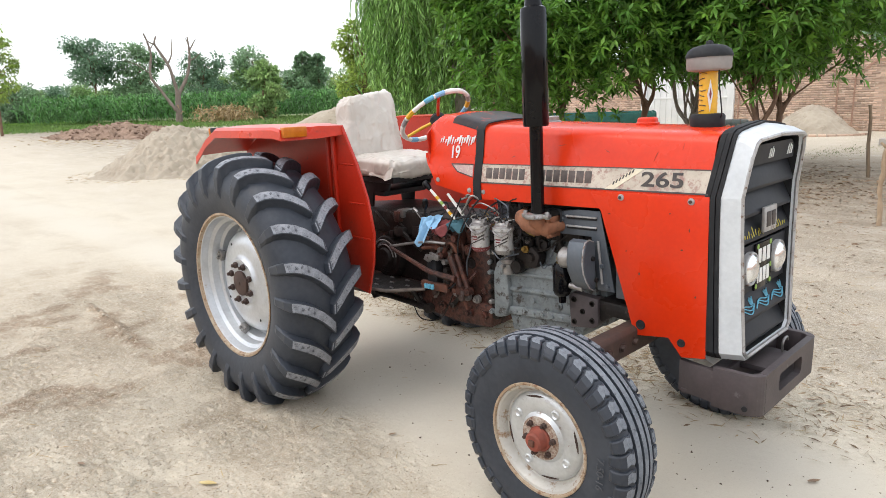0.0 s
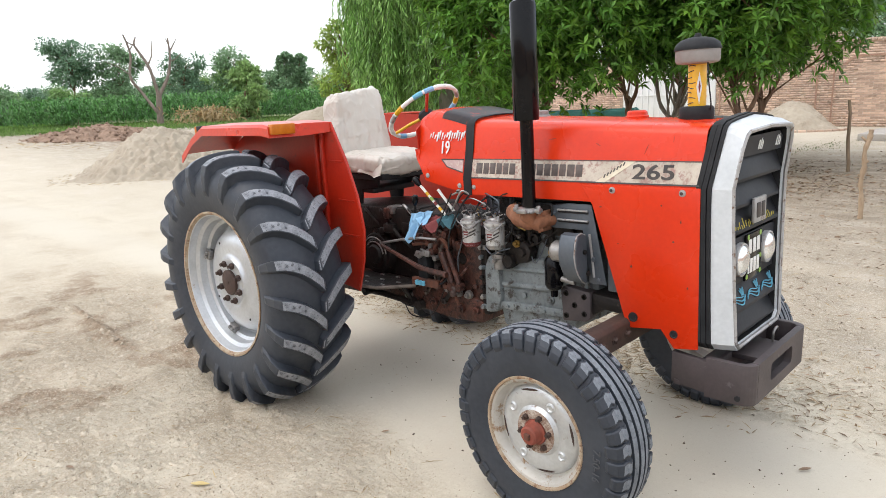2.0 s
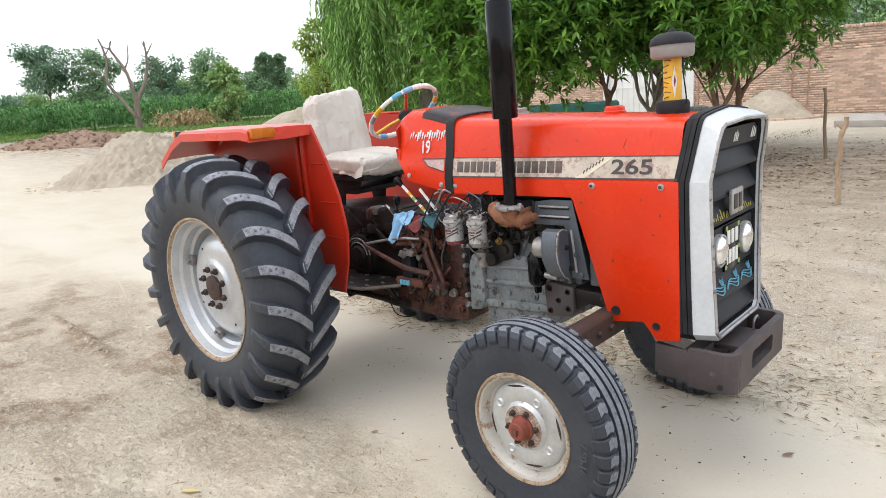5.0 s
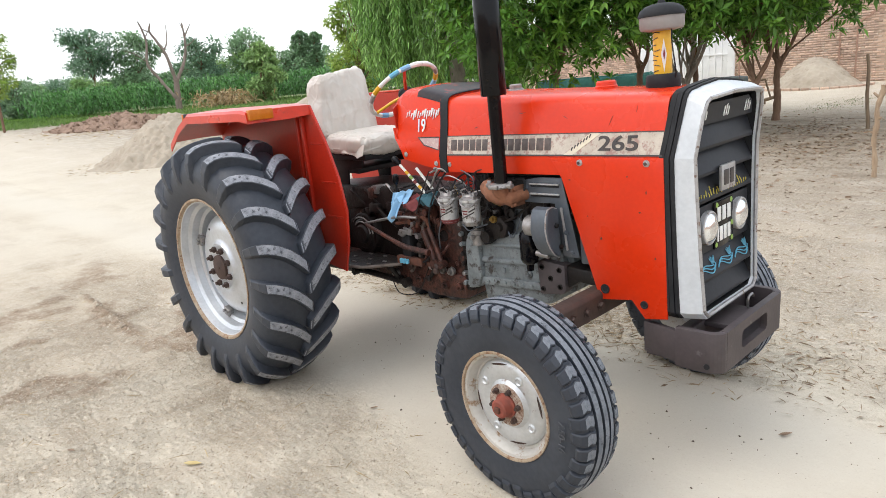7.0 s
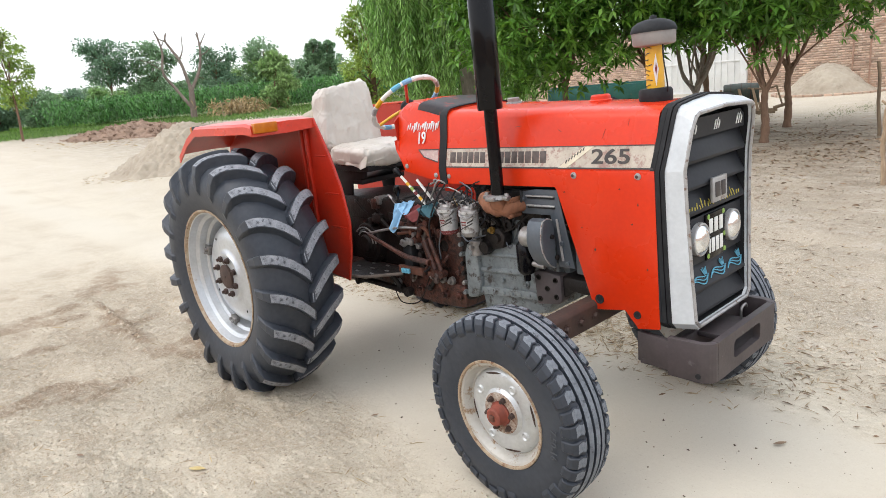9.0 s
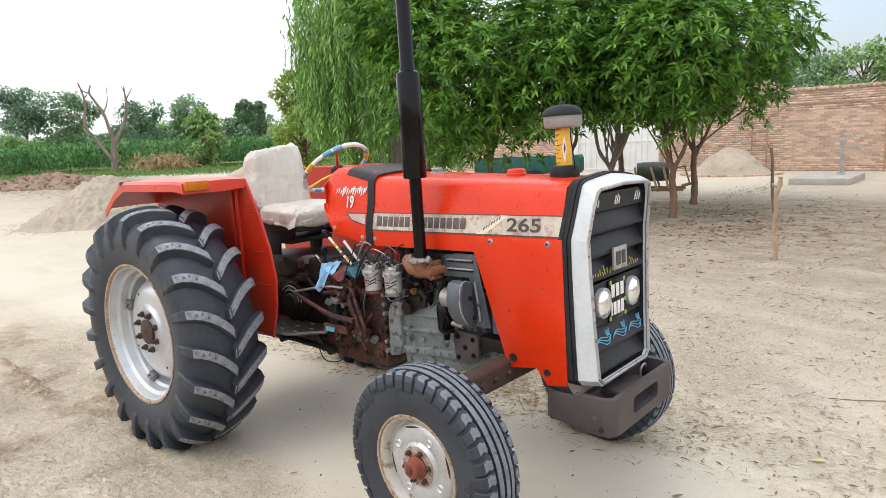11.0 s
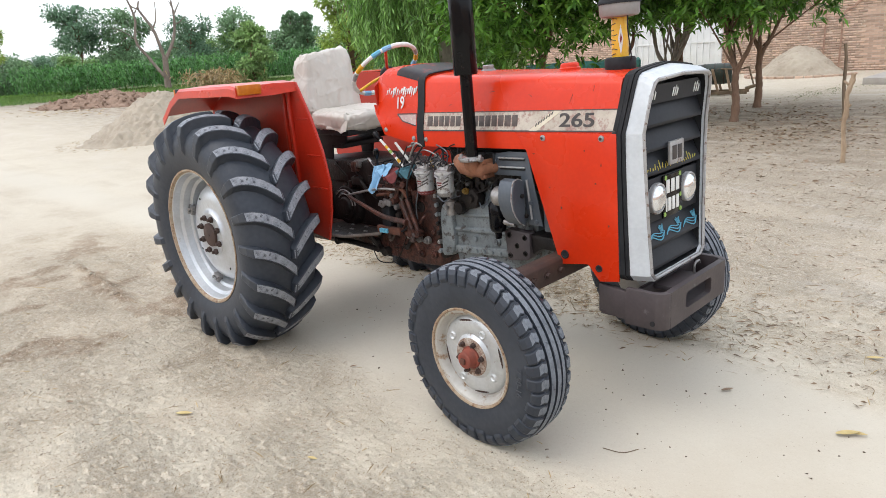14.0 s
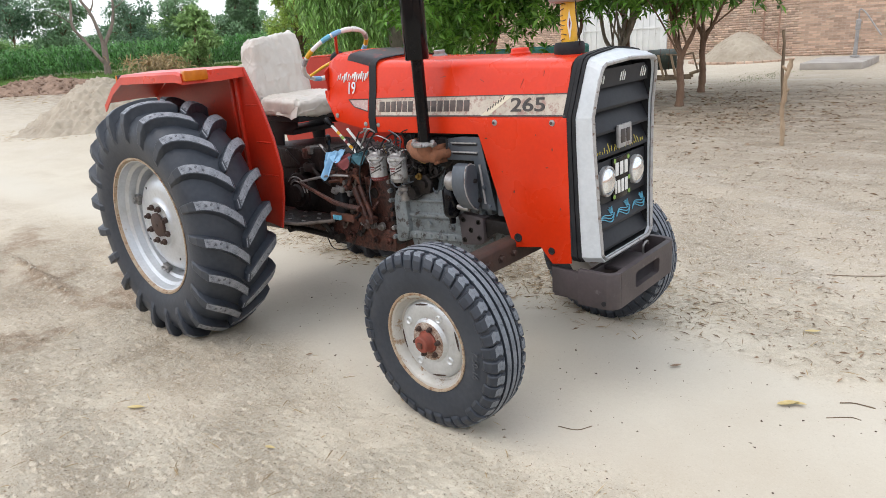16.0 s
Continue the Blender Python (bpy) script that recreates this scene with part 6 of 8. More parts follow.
part("rear_axle", bm, DARK_CAST, tractor)
# pedals, levers and linkages
bm = bm_new()
tube(bm, curve_pts([(0.58, -0.33, 0.815), (0.63, -0.34, 0.80), (0.80, -0.34, 0.745), (0.92, -0.34, 0.712), (1.08, -0.32, 0.69)], 6), 0, 8, [0.008 + 0.0004 * i for i in range(25)])
tp("pedal_lever", bm, BROWN_CAST, "long brown pedal lever")
bm = bm_new()
tube(bm, curve_pts([(0.585, -0.33, 0.815), (0.75, -0.34, 0.85), (0.90, -0.34, 0.875), (1.02, -0.32, 0.875)], 6), 0.0075, 8)
tp("linkage_rod", bm, STEEL, "thin steel linkage rod")
for (x0, z0), (x1, z1), r, mm in (((1.017, 0.80), (1.09, 0.62), 0.02, BROWN_CAST), ((1.06, 0.82), (1.138, 0.625), 0.013, BROWN_CAST), ((0.86, 0.80), (0.98, 0.765), 0.009, STEEL), ((0.88, 0.77), (0.95, 0.83), 0.008, STEEL), ((0.92, 0.86), (1.06, 0.90), 0.012, BROWN_CAST), ((1.02, 0.9), (0.96, 0.80), 0.012, BROWN_CAST), ((0.80, 0.82), (0.93, 0.84), 0.009, RUST), ((0.99, 0.60), (0.99, 0.72), 0.01, DARK_CAST)):
    bm = bm_new()
    rod(bm, (x0, -0.285, z0), (x1, -0.285, z1), r, seg=10, bevel=0.003)
    turned(bm, [(-0.02, 0), (-0.02, r * 1.6), (0.02, r * 1.6), (0.02, 0)], (x1, -0.285, z1), (0, 1, 0), 12)
    tp("control_link", bm, mm)
bm = bm_new()
slab(bm, [(0.84, 0.77), (0.86, 0.80), (0.90, 0.795), (0.93, 0.81), (0.96, 0.80), (0.95, 0.77), (0.91, 0.775), (0.88, 0.755)], "y", -0.32, -0.305, 0.003)
tp("link_plate", bm, STEEL)
bm = bm_new()
turned(bm, [(0, 0), (0, 0.055), (0.03, 0.05), (0.035, 0.03), (0.05, 0.026), (0.05, 0)], (0.93, -0.25, 0.875), (0, -1, 0), 20)
turned(bm, [(0, 0), (0, 0.045), (0.03, 0.04), (0.03, 0)], (1.03, -0.23, 0.855), (0, -1, 0), 18)
tp("pivot_boss", bm, BROWN_CAST)
bm = bm_new()
slab(bm, [(0.98, 0.83), (0.90, 0.90), (0.97, 0.97), (1.06, 0.97), (1.08, 0.86)], "y", -0.27, -0.2, 0.014)
tp("steering_box", bm, BROWN_CAST, "oily brown steering box")
bm = bm_new()
box(bm, (0.80, -0.31, 0.60), (1.0, -0.285, 0.645), 0.004)
tp("step_bracket", bm, RUST)
bm = bm_new()
box(bm, (0.845, -0.30, 0.63), (0.915, -0.24, 0.78), 0.006)
tp("black_box", bm, BLACK_MATT, "small black box above the foot step")
bm = bm_new()
for k in range(3):
    rod(bm, (0.868 + 0.024 * k, -0.335, 0.615), (0.868 + 0.024 * k, -0.335, 0.64), 0.0105, seg=10, bevel=0.002)
tp("wire_terminal", bm, BLUE_INK, "small blue and white cable terminals")
for a, b, r in (((0.28, -0.30, 0.52), (0.80, -0.26, 0.47), 0.018), ((0.36, -0.34, 0.575), (0.40, -0.31, 0.50), 0.014), ((0.70, -0.30, 0.585), (0.74, -0.26, 0.48), 0.014)):
    bm = bm_new()
    rod(bm, a, b, r, seg=10, bevel=0.003)
    turned(bm, [(-0.02, 0), (-0.02, r * 1.5), (0.02, r * 1.5), (0.02, 0)], b, (0, 1, 0), 12)
    tp("lower_link", bm, DARK_CAST, "greasy link under the foot step")
bm = bm_new()
out = [(0.30, -0.20), (0.30, -0.44), (0.36, -0.49), (0.66, -0.45), (0.82, -0.30), (0.82, -0.20)]
slab(bm, out, "z", 0.582, 0.594, 0.002)
step = tp("foot_step", bm, DARK_CAST, "dusty worn steel foot step")
bm = bm_new()
tube(bm, [(x, y, 0.592) for x, y in out[1:5]], 0.010, 8)
tp("step_edge", bm, DUSTY, "", step)
for k in range(9):
    bm = bm_new()
    x, y = 0.36 + 0.045 * k, -0.40 + 0.08 * (k % 3)
    box(bm, (x, y, 0.592), (x + 0.03, y + 0.012, 0.6), 0.002)
    tp("tread_bar", bm, STEEL, "", step)
for (x0, z0), (x1, z1), mm in (((0.885, 1.17), (1.06, 1.0), WHITE_INK), ((1.035, 1.135), (1.125, 1.02), WHITE_INK), ((0.86, 1.07), (0.83, 0.99), DARK_CAST)):
    bm = bm_new()
    rod(bm, (x0, -0.30, z0), (x1, -0.28, z1), 0.0075, seg=8)
    lever = tp("gear_lever", bm, mm, "slim lever wrapped in white tape" if mm is WHITE_INK else "")
    if x0 < 0.9:
        bm = bm_new()
        turned(bm, [(-0.03, 0), (-0.026, 0.014), (-0.01, 0.019), (0.01, 0.016), (0.03, 0.009), (0.03, 0)], (x0, -0.30, z0), (x1 - x0, 0.02, z1 - z0), 14)
        tp("lever_knob", bm, BLACK, "", lever)
    if x0 == 0.885:
        d = Vector((x1 - x0, 0.02, z1 - z0))
        for s0, m2 in ((0.33, YELLOW), (0.48, GREEN_INK), (0.62, RED_CLOTH), (0.78, YELLOW)):
            bm = bm_new()
            rod(bm, Vector((x0, -0.30, z0)) + d * s0, Vector((x0, -0.30, z0)) + d * (s0 + 0.09), 0.0084, seg=8)
            tp("tape_band", bm, m2, "", lever)


def cloth(name, corner, along, fall, n_fold, amp, material, label, seed):
    """A limp cloth: a folded sheet that hangs from an edge."""
    bm = bm_new()
    c, a, f = Vector(corner), Vector(along), Vector(fall)
    side = a.cross(f).normalized()
    rows = []
    nu, nv = 18, 12
    for i in range(nv + 1):
        v = i / nv
        row = []
        for j in range(nu + 1):
            u = j / nu
            w = amp * math.sin(u * n_fold * math.pi + 2 * v) * (0.4 + v) + 0.5 * amp * noise.noise(Vector((u * 4 + seed, v * 4, 0)))
            row.append(c + a * u * (1 - 0.25 * v * math.sin(3 * u)) + f * v * (0.85 + 0.3 * noise.noise(Vector((u * 3, seed, 0)))) + side * w)
        rows.append(row)
    skin(bm, rows)
    ob = part(name, thicken(bm, 0.003), material, None, "", 60, TILT)
    return tagged(ob, label, "cloth", "cloths on the tractor")


cloth("rag", (0.83, -0.305, 0.998), (0.10, 0.0, 0.01), (-0.035, -0.05, -0.165), 3, 0.012, BLUE_CLOTH, "pale blue rag draped over the gear linkage", 2)
cloth("rag", (0.81, -0.23, 0.995), (0.14, -0.03, 0.015), (0.02, -0.1, -0.05), 2, 0.012, BLUE_CLOTH, "pale blue rag bunched over the linkage", 4)
cloth("rag", (0.92, -0.24, 0.985), (0.11, -0.02, 0.0), (-0.01, -0.1, -0.06), 4, 0.016, RED_CLOTH, "maroon rag bunched on the tractor's linkage", 6)
cloth("rag", (1.02, -0.24, 1.0), (0.12, -0.02, 0.01), (0.0, -0.09, -0.05), 4, 0.018, TEAL_CLOTH, "dark teal rag bunched on the tractor's linkage", 8)

# ---- vegetation helpers ----
def leaf_cloud(name, pos, direc, length, width, material, parent=None, droop=0.15, seed=1):
    """Many folded leaves in one mesh: positions, directions, lengths and widths."""
    rng = np.random.default_rng(seed)
    pos, d = np.asarray(pos, float), np.asarray(direc, float)
    n = len(pos)
    d = d / np.maximum(np.linalg.norm(d, axis=1, keepdims=True), 1e-9)
    side = np.cross(d, rng.normal(size=(n, 3)) * 0.45 + np.array([0, 0, 1.0]))
    side /= np.maximum(np.linalg.norm(side, axis=1, keepdims=True), 1e-9)
    up = np.cross(side, d)
    ln, w = np.broadcast_to(length, n)[:, None], np.broadcast_to(width, n)[:, None]
    mid = pos + d * ln * 0.45
    tip = pos + d * ln - np.array([0, 0, 1.0]) * droop * ln
    v = np.stack([pos, mid - side * w / 2 + up * w * 0.18, mid, mid + side * w / 2 + up * w * 0.18, tip], 1).reshape(-1, 3)
    base = (np.arange(n) * 5)[:, None, None]
    f = np.array([[0, 1, 2], [0, 2, 3], [1, 4, 2], [2, 4, 3]])[None] + base
    return fast_mesh(name, v, f.reshape(-1, 3), material, parent)


def fast_mesh(name, v, f, material, parent=None, smooth=False):
    v, f = np.asarray(v, np.float32), np.asarray(f, np.int32)
    k = f.shape[1]
    me = bpy.data.meshes.new(name)
    me.vertices.add(len(v))
    me.vertices.foreach_set("co", v.ravel())
    me.loops.add(f.size)
    me.loops.foreach_set("vertex_index", f.ravel())
    me.polygons.add(len(f))
    me.polygons.foreach_set("loop_start", np.arange(0, f.size, k, dtype=np.int32))
    me.update(calc_edges=True)
    me.validate()
    me.materials.append(material)
    if smooth:
        me.polygons.foreach_set("use_smooth", [True] * len(me.polygons))
    ob = new(name, me)
    if parent is not None:
        ob.parent = parent
    return ob


def shell_points(rng, n, centre, radii, inner=0.55, lump=0.25, low=-1.0):
    """Points in the outer part of a lumpy ellipsoid, with their outward directions."""
    out, dirs = [], []
    while len(out) < n:
        d = rng.normal(size=3)
        d /= np.linalg.norm(d)
        if d[2] < low:
            continue
        k = 1 + lump * noise.noise(Vector(d * 2.2) + Vector(centre)) + 0.5 * lump * noise.noise(Vector(d * 5.5) + Vector(centre))
        r = k * (inner + (1 - inner) * rng.random() ** 0.6)
        out.append(np.array(centre) + d * r * np.array(radii))
        dirs.append(d)
    return np.array(out), np.array(dirs)


def yard_tree(base, stems, crown, radii, seed, n_ros=1050, leaf=0.2, bark=BARK, label="", lean=(0, 0)):
    """A small multi-stemmed tree with leaf rosettes at its twig ends."""
    rng = np.random.default_rng(seed)
    rr = random.Random(seed)
    root = tagged(new("tree"), label or "leafy young tree with several slim brown stems", "tree", "trees in front of the wall")
    b = Vector(base)
    c = Vector(crown)
    bm = bm_new()
    for k, (dx, dy, fork) in enumerate(stems):
        top = c + Vector((dx * 1.3, dy * 1.3, -0.1))
        f = b + Vector((dx * 0.07, dy * 0.07, fork))
        g = f + Vector((dx * 0.45, dy * 0.45, 0.42 + rr.uniform(-.05, .05)))
        ctrl = [b + Vector((dx * 0.01, 0, -0.05)), b + Vector((dx * 0.015 + 0.02, 0, fork * 0.35)), b + Vector((dx * 0.02 - 0.012, 0, fork * 0.7)), f, g, g.lerp(top, 0.5) + Vector((rr.uniform(-.1, .1), rr.uniform(-.1, .1), 0)), top]
        pts = curve_pts(ctrl, 5)
        tube(bm, pts, 0, 8, [0.082 * (1 - 0.75 * i / (len(pts) - 1)) * (0.9 if k else 1.0) * (1.25 if i == 0 else 1.0) * (1 + 0.13 * math.sin(i * 2.1 + k)) for i in range(len(pts))])
        for j in range(7):
            s0 = pts[int(len(pts) * rr.uniform(0.45, 0.9))]
            e = c + Vector((rr.uniform(-1, 1) * radii[0] * 0.75, rr.uniform(-1, 1) * radii[1] * 0.75, rr.uniform(-0.5, 0.7) * radii[2]))
            tube(bm, curve_pts([s0, s0.lerp(e, 0.5) + Vector((0, 0, 0.08)), e], 4), 0, 5, [0.022 * (1 - 0.8 * i / 8) for i in range(9)])
    part("trunk", bm, bark, root, "", 60)
    p, d = shell_points(rng, n_ros, crown, radii, 0.45, 0.4)
    P, D, L, counts = [], [], [], []
    for q, o in zip(p, d):
        m = rng.integers(8, 13)
        counts.append(m)
        ang = rng.random() * 6.28 + np.arange(m) * 6.28 / m
        axis = o * 0.6 + np.array([0, 0, 0.55]) + rng.normal(size=3) * 0.25
        axis /= np.linalg.norm(axis)
        u = np.cross(axis, rng.normal(size=3))
        u /= np.linalg.norm(u)
        w = np.cross(axis, u)
        for a in ang:
            dd = (u * np.cos(a) + w * np.sin(a)) * 0.95 + axis * rng.uniform(-0.15, 0.55)
            P.append(q + axis * rng.uniform(-0.05, 0.02))
            D.append(dd)
            L.append(leaf * rng.uniform(0.7, 1.2))
    P, D, L = np.array(P), np.array(D), np.array(L)
    young = np.repeat(rng.random(len(p)) < 0.2, counts)
    leaf_cloud("leaves", P[~young], D[~young], L[~young], L[~young] * 0.31, LEAF, root, 0.10, seed)
    leaf_cloud("young_leaves", P[young], D[young], L[young], L[young] * 0.31, LEAF_YOUNG, root, 0.08, seed + 1)
    return root


def far_tree(base, height, spread, seed, material, label, trunk=0.16, lumps=20, leaves=2600, leaf=0.3, low=0.3, flat=0.55, group="trees beyond the field"):
    """A tree seen from afar: trunk, limbs and flattened clumps of leaves."""
    rng = np.random.default_rng(seed)
    root = tagged(new("tree"), label, "tree", group)
    b = Vector(base)
    bm = bm_new()
    tube(bm, curve_pts([b, b + Vector((rng.normal() * 0.2, rng.normal() * 0.2, height * 0.4)), b + Vector((rng.normal() * 0.3, rng.normal() * 0.3, height * 0.85))], 4), 0, 7, [trunk * (1 - 0.8 * i / 8) for i in range(9)])
    P, D = [], []
    for k in range(lumps):
        z = height * (low + (0.96 - low) * (k + rng.random()) / lumps)
        taper = math.sin(math.pi * min(1, max(0.05, (z / height - low * 0.6) / (1.06 - low * 0.6)))) ** 0.6
        a = rng.random() * 6.28
        r = spread * taper * rng.uniform(0.2, 0.9)
        c = b + Vector((r * math.cos(a), r * math.sin(a), z))
        s0 = b + Vector((0, 0, z * 0.75))
        tube(bm, [s0, s0.lerp(c, 0.6) + Vector((0, 0, 0.15)), c], 0, 5, [trunk * 0.3, trunk * 0.2, trunk * 0.08])
        g = spread * rng.uniform(0.22, 0.42)
        p, d = shell_points(rng, leaves // lumps, c, (g, g, g * flat), 0.2, 0.6)
        P.append(p)
        D.append(d + rng.normal(size=d.shape) * 0.6)
    part("trunk", bm, BARK, root, "", 60)
    P, D = np.concatenate(P), np.concatenate(D)
    L = leaf * rng.uniform(0.6, 1.3, len(P))
    leaf_cloud("crown", P, D, L, L * 0.5, material, root, 0.1, seed)
    return root


# ---- trees in the yard ----
yard_tree((-1.23, 9.9, 0), [(-0.35, 0.1, 0.95), (0.45, 0.0, 0.95)], (-1.25, 9.7, 3.00), (1.38, 1.5, 1.40), 11)
yard_tree((-1.72, 12.3, 0), [(-0.5, 0.1, 1.2), (0.4, 0.2, 1.1)], (-1.2, 12.3, 3.40), (1.9, 1.8, 1.65), 12, 1150)
yard_tree((-3.0, 10.9, 0), [(-0.6, 0.0, 0.9), (0.1, 0.3, 1.0), (0.65, -0.2, 0.95)], (-2.6, 10.2, 3.20), (1.7, 1.6, 1.55), 13, bark=BARK_PALE, label="leafy tree with pale forking stems")
yard_tree((-3.7, 10.3, 0), [(-0.4, 0.1, 1.3), (0.3, 0.1, 1.2)], (-3.6, 8.9, 3.10), (1.75, 1.6, 1.60), 14)
yard_tree((-5.0, 9.2, 0), [(-0.35, 0.0, 1.2), (0.35, 0.1, 1.3)], (-5.0, 8.0, 2.85), (1.8, 1.6, 1.70), 15)
yard_tree((-6.3, 8.6, 0), [(-0.35, 0.0, 1.5), (0.35, 0.1, 1.6)], (-6.0, 7.8, 4.10), (1.35, 1.4, 1.55), 16, 850)
yard_tree((-3.6, 12.6, 0), [(-0.35, 0.0, 1.5), (0.35, 0.1, 1.5)], (-3.6, 11.6, 4.20), (2.6, 2.0, 1.85), 17, 1250)

# ---- willow ----
def willow(base, seed):
    rng = np.random.default_rng(seed)
    root = tagged(new("willow_tree"), "weeping willow with long hanging green strands", "tree")
    b = Vector(base)
    bm = bm_new()
    main = curve_pts([b, b + Vector((-0.15, 0, 1.5)), b + Vector((-0.5, 0.1, 3.2)), b + Vector((-0.9, 0.2, 5.5))], 6)
    tube(bm, main, 0, 10, [0.27 * (1 - 0.6 * i / (len(main) - 1)) for i in range(len(main))])
    P, D = [], []
    for k in range(1150):
        if k % 8 == 0:
            a = rng.random() * 6.28
            r = 2.5 * math.sqrt(rng.random()) * (1 + 0.28 * noise.noise(Vector((2 * math.cos(a), 2 * math.sin(a), 3))))
            whorl = b + Vector((-0.9 + r * math.cos(a), 0.2 + r * math.sin(a), 6.6 - 0.55 * r + rng.normal() * 0.5))
            reach = rng.uniform(2.6, 5.7)
            lean_out = rng.normal(size=2) * 0.3
            s0 = main[-1 - int(rng.random() * 8)]
            tube(bm, curve_pts([s0, s0.lerp(whorl, 0.5) + Vector((0, 0, 0.5)), whorl], 4), 0, 5, [0.05 * (1 - 0.85 * i / 8) for i in range(9)])
        top = whorl + Vector(rng.normal(size=3) * 0.13)
        ln = reach * rng.uniform(0.75, 1.08)
        sway = lean_out + rng.normal(size=2) * 0.1
        for s in np.arange(0, ln, 0.072):
            q = np.array(top) + np.array([sway[0] * s / ln + 0.05 * math.sin(3 * s + k // 8), sway[1] * s / ln, -s])
            o = q - np.array(b)
            open_side = 0.68 * o[0] - 0.73 * o[1] > 0 and abs(0.73 * o[0] + 0.68 * o[1]) < 0.42
            left = -0.72 * o[0] - 0.69 * o[1]
            if q[2] > (2.5 if open_side else 0.9 + 0.75 * max(0.0, left - 1.2)):
                P.append(q)
                d = rng.normal(size=3)
                D.append([d[0] * 0.42, d[1] * 0.42, -1.0])
    part("trunk", bm, BARK_PALE, root, "", 60)
    leaf_cloud("hanging_foliage", P, D, 0.24, 0.042, LEAF_WILLOW, root, 0.0, seed)
    return root


willow((-10.1, 11.7, 0), 21)

# ---- wall, gate ----
def wall():
    w = tagged(new("wall_north"), "weathered pink-brown brick compound wall with recessed arched panels", "wall", kind="structure")
    for lo, hi in (((-7.2, 23.1, -0.1), (14.0, 23.35, 2.72)), ((-17.6, 23.1, -0.1), (-10.75, 23.35, 2.6)), ((-3.9, 22.98, 2.7), (-2.92, 23.42, 3.08))):
        bm = bm_new()
        box(bm, lo, hi)
        part("wall_core", bm, MORTAR, w)
    # proud frames of the arched panels; their darker brick colour paints recess shadow lines
    for x0, x1 in ((-6.95, -3.63), (-3.17, 0.42), (0.88, 4.4), (4.86, 8.4)):
        bm = bm_new()
        arch = [(x0, 0.0), (x0, 1.75)] + [(x0 + 0.3 - 0.3 * math.cos(radians(a)), 1.75 + 0.3 * math.sin(radians(a))) for a in (30, 60, 90)] + [(x0 + 0.42, 2.18), (x0 + 0.62, 2.31), (x1 - 0.62, 2.31), (x1 - 0.42, 2.18)] + [(x1 - 0.3 + 0.3 * math.cos(radians(a)), 1.75 + 0.3 * math.sin(radians(a))) for a in (90, 60, 30)] + [(x1, 1.75), (x1, 0.0)]
        inner = [(x + (0.045 if x < (x0 + x1) / 2 else -0.045), z - (0.045 if z > 1.8 else 0)) for x, z in arch]
        skin(bm, [[(x, 23.10, z) for x, z in arch], [(x, 23.055, z) for x, z in arch], [(x, 23.055, z) for x, z in inner], [(x, 23.10, z) for x, z in inner]])
        part("panel_frame", bm, BRICK_SHADOW_LINE, w)
    return w


# unseen walls added behind the camera to darken reflections on exhaust and paint
for name, lo, hi in (("wall_south", (-16.0, -13.25, -0.1), (17.0, -13.0, 3.1)), ("wall_east", (17.0, -13.25, -0.1), (17.25, 23.35, 2.9))):
    bm = bm_new()
    box(bm, lo, hi, 0.01)
    tagged(part(name, bm, BRICKWORK), "plain brick wall added out of view to darken reflections", "wall", kind="structure")

BRICK_BOX = np.array([(x, y, z) for x in (-0.5, 0.5) for y in (-0.5, 0.5) for z in (-0.5, 0.5)])
BRICK_FACES = np.array([(0, 1, 3, 2), (4, 6, 7, 5), (0, 4, 5, 1), (2, 3, 7, 6), (0, 2, 6, 4), (1, 5, 7, 3)])


def brickwork(w):
    """Courses of single bricks on the wall's face: the barest stretch as pieces, the rest joined."""
    rng = np.random.default_rng(61)
    shapes = []
    for k in range(6):
        me = bpy.data.meshes.new("brick")
        me.from_pydata([tuple(v * np.array([0.226, 0.05, 0.066]) + rng.normal(size=3) * 0.003) for v in BRICK_BOX], [], [tuple(int(i) for i in f) for f in BRICK_FACES])
        me.materials.append(BRICK)
        shapes.append(me)
    V, F = [], []

    def lay(x, y, z, ln, piece):
        if piece:
            ob = new("brick", shapes[int(rng.integers(6))])
            ob.parent = w
            ob.matrix_basis = pose(x, y + rng.normal() * 0.003, z, 0, rng.normal() * 0.7, rng.normal() * 0.8)
        else:
            F.append(BRICK_FACES + 8 * len(V))
            V.append(BRICK_BOX * np.array([ln, 0.05, 0.066]) + rng.normal(size=(8, 3)) * 0.003 + np.array([x, y + rng.normal() * 0.003, z]))

    for row in range(36):
        z = -0.03 + 0.0785 * row
        for x in np.arange(-7.1 + 0.12 * (row % 2), 9.0, 0.238):
            on_pier = False
            lay(x, 22.995 if on_pier else 23.115, z, 0.226, (-2.55 < x < 0.3) and 4 <= row < 27 and not on_pier)
    for row in range(33):
        for x in np.arange(-17.5 + 0.12 * (row % 2), -10.9, 0.238):
            lay(x, 23.115, -0.03 + 0.0785 * row, 0.226, False)
    for row in range(3):
        for x in np.arange(-3.78, -2.95, 0.238):
            lay(x, 22.995, 2.88 + 0.0785 * row, 0.226, False)
    for x in np.arange(-7.1, 14.0, 0.078):
        if not -3.92 < x < -2.9:
            F.append(BRICK_FACES + 8 * len(V))
            V.append(BRICK_BOX * np.array([0.066, 0.3, 0.11]) + rng.normal(size=(8, 3)) * 0.004 + np.array([x, 23.2, 2.765 + rng.normal() * 0.006]))
    rest = fast_mesh("brick_courses", np.concatenate(V), np.concatenate(F), BRICKWORK, w)
    tagged(rest, "weathered brick courses with sandy joints", kind="stuff")


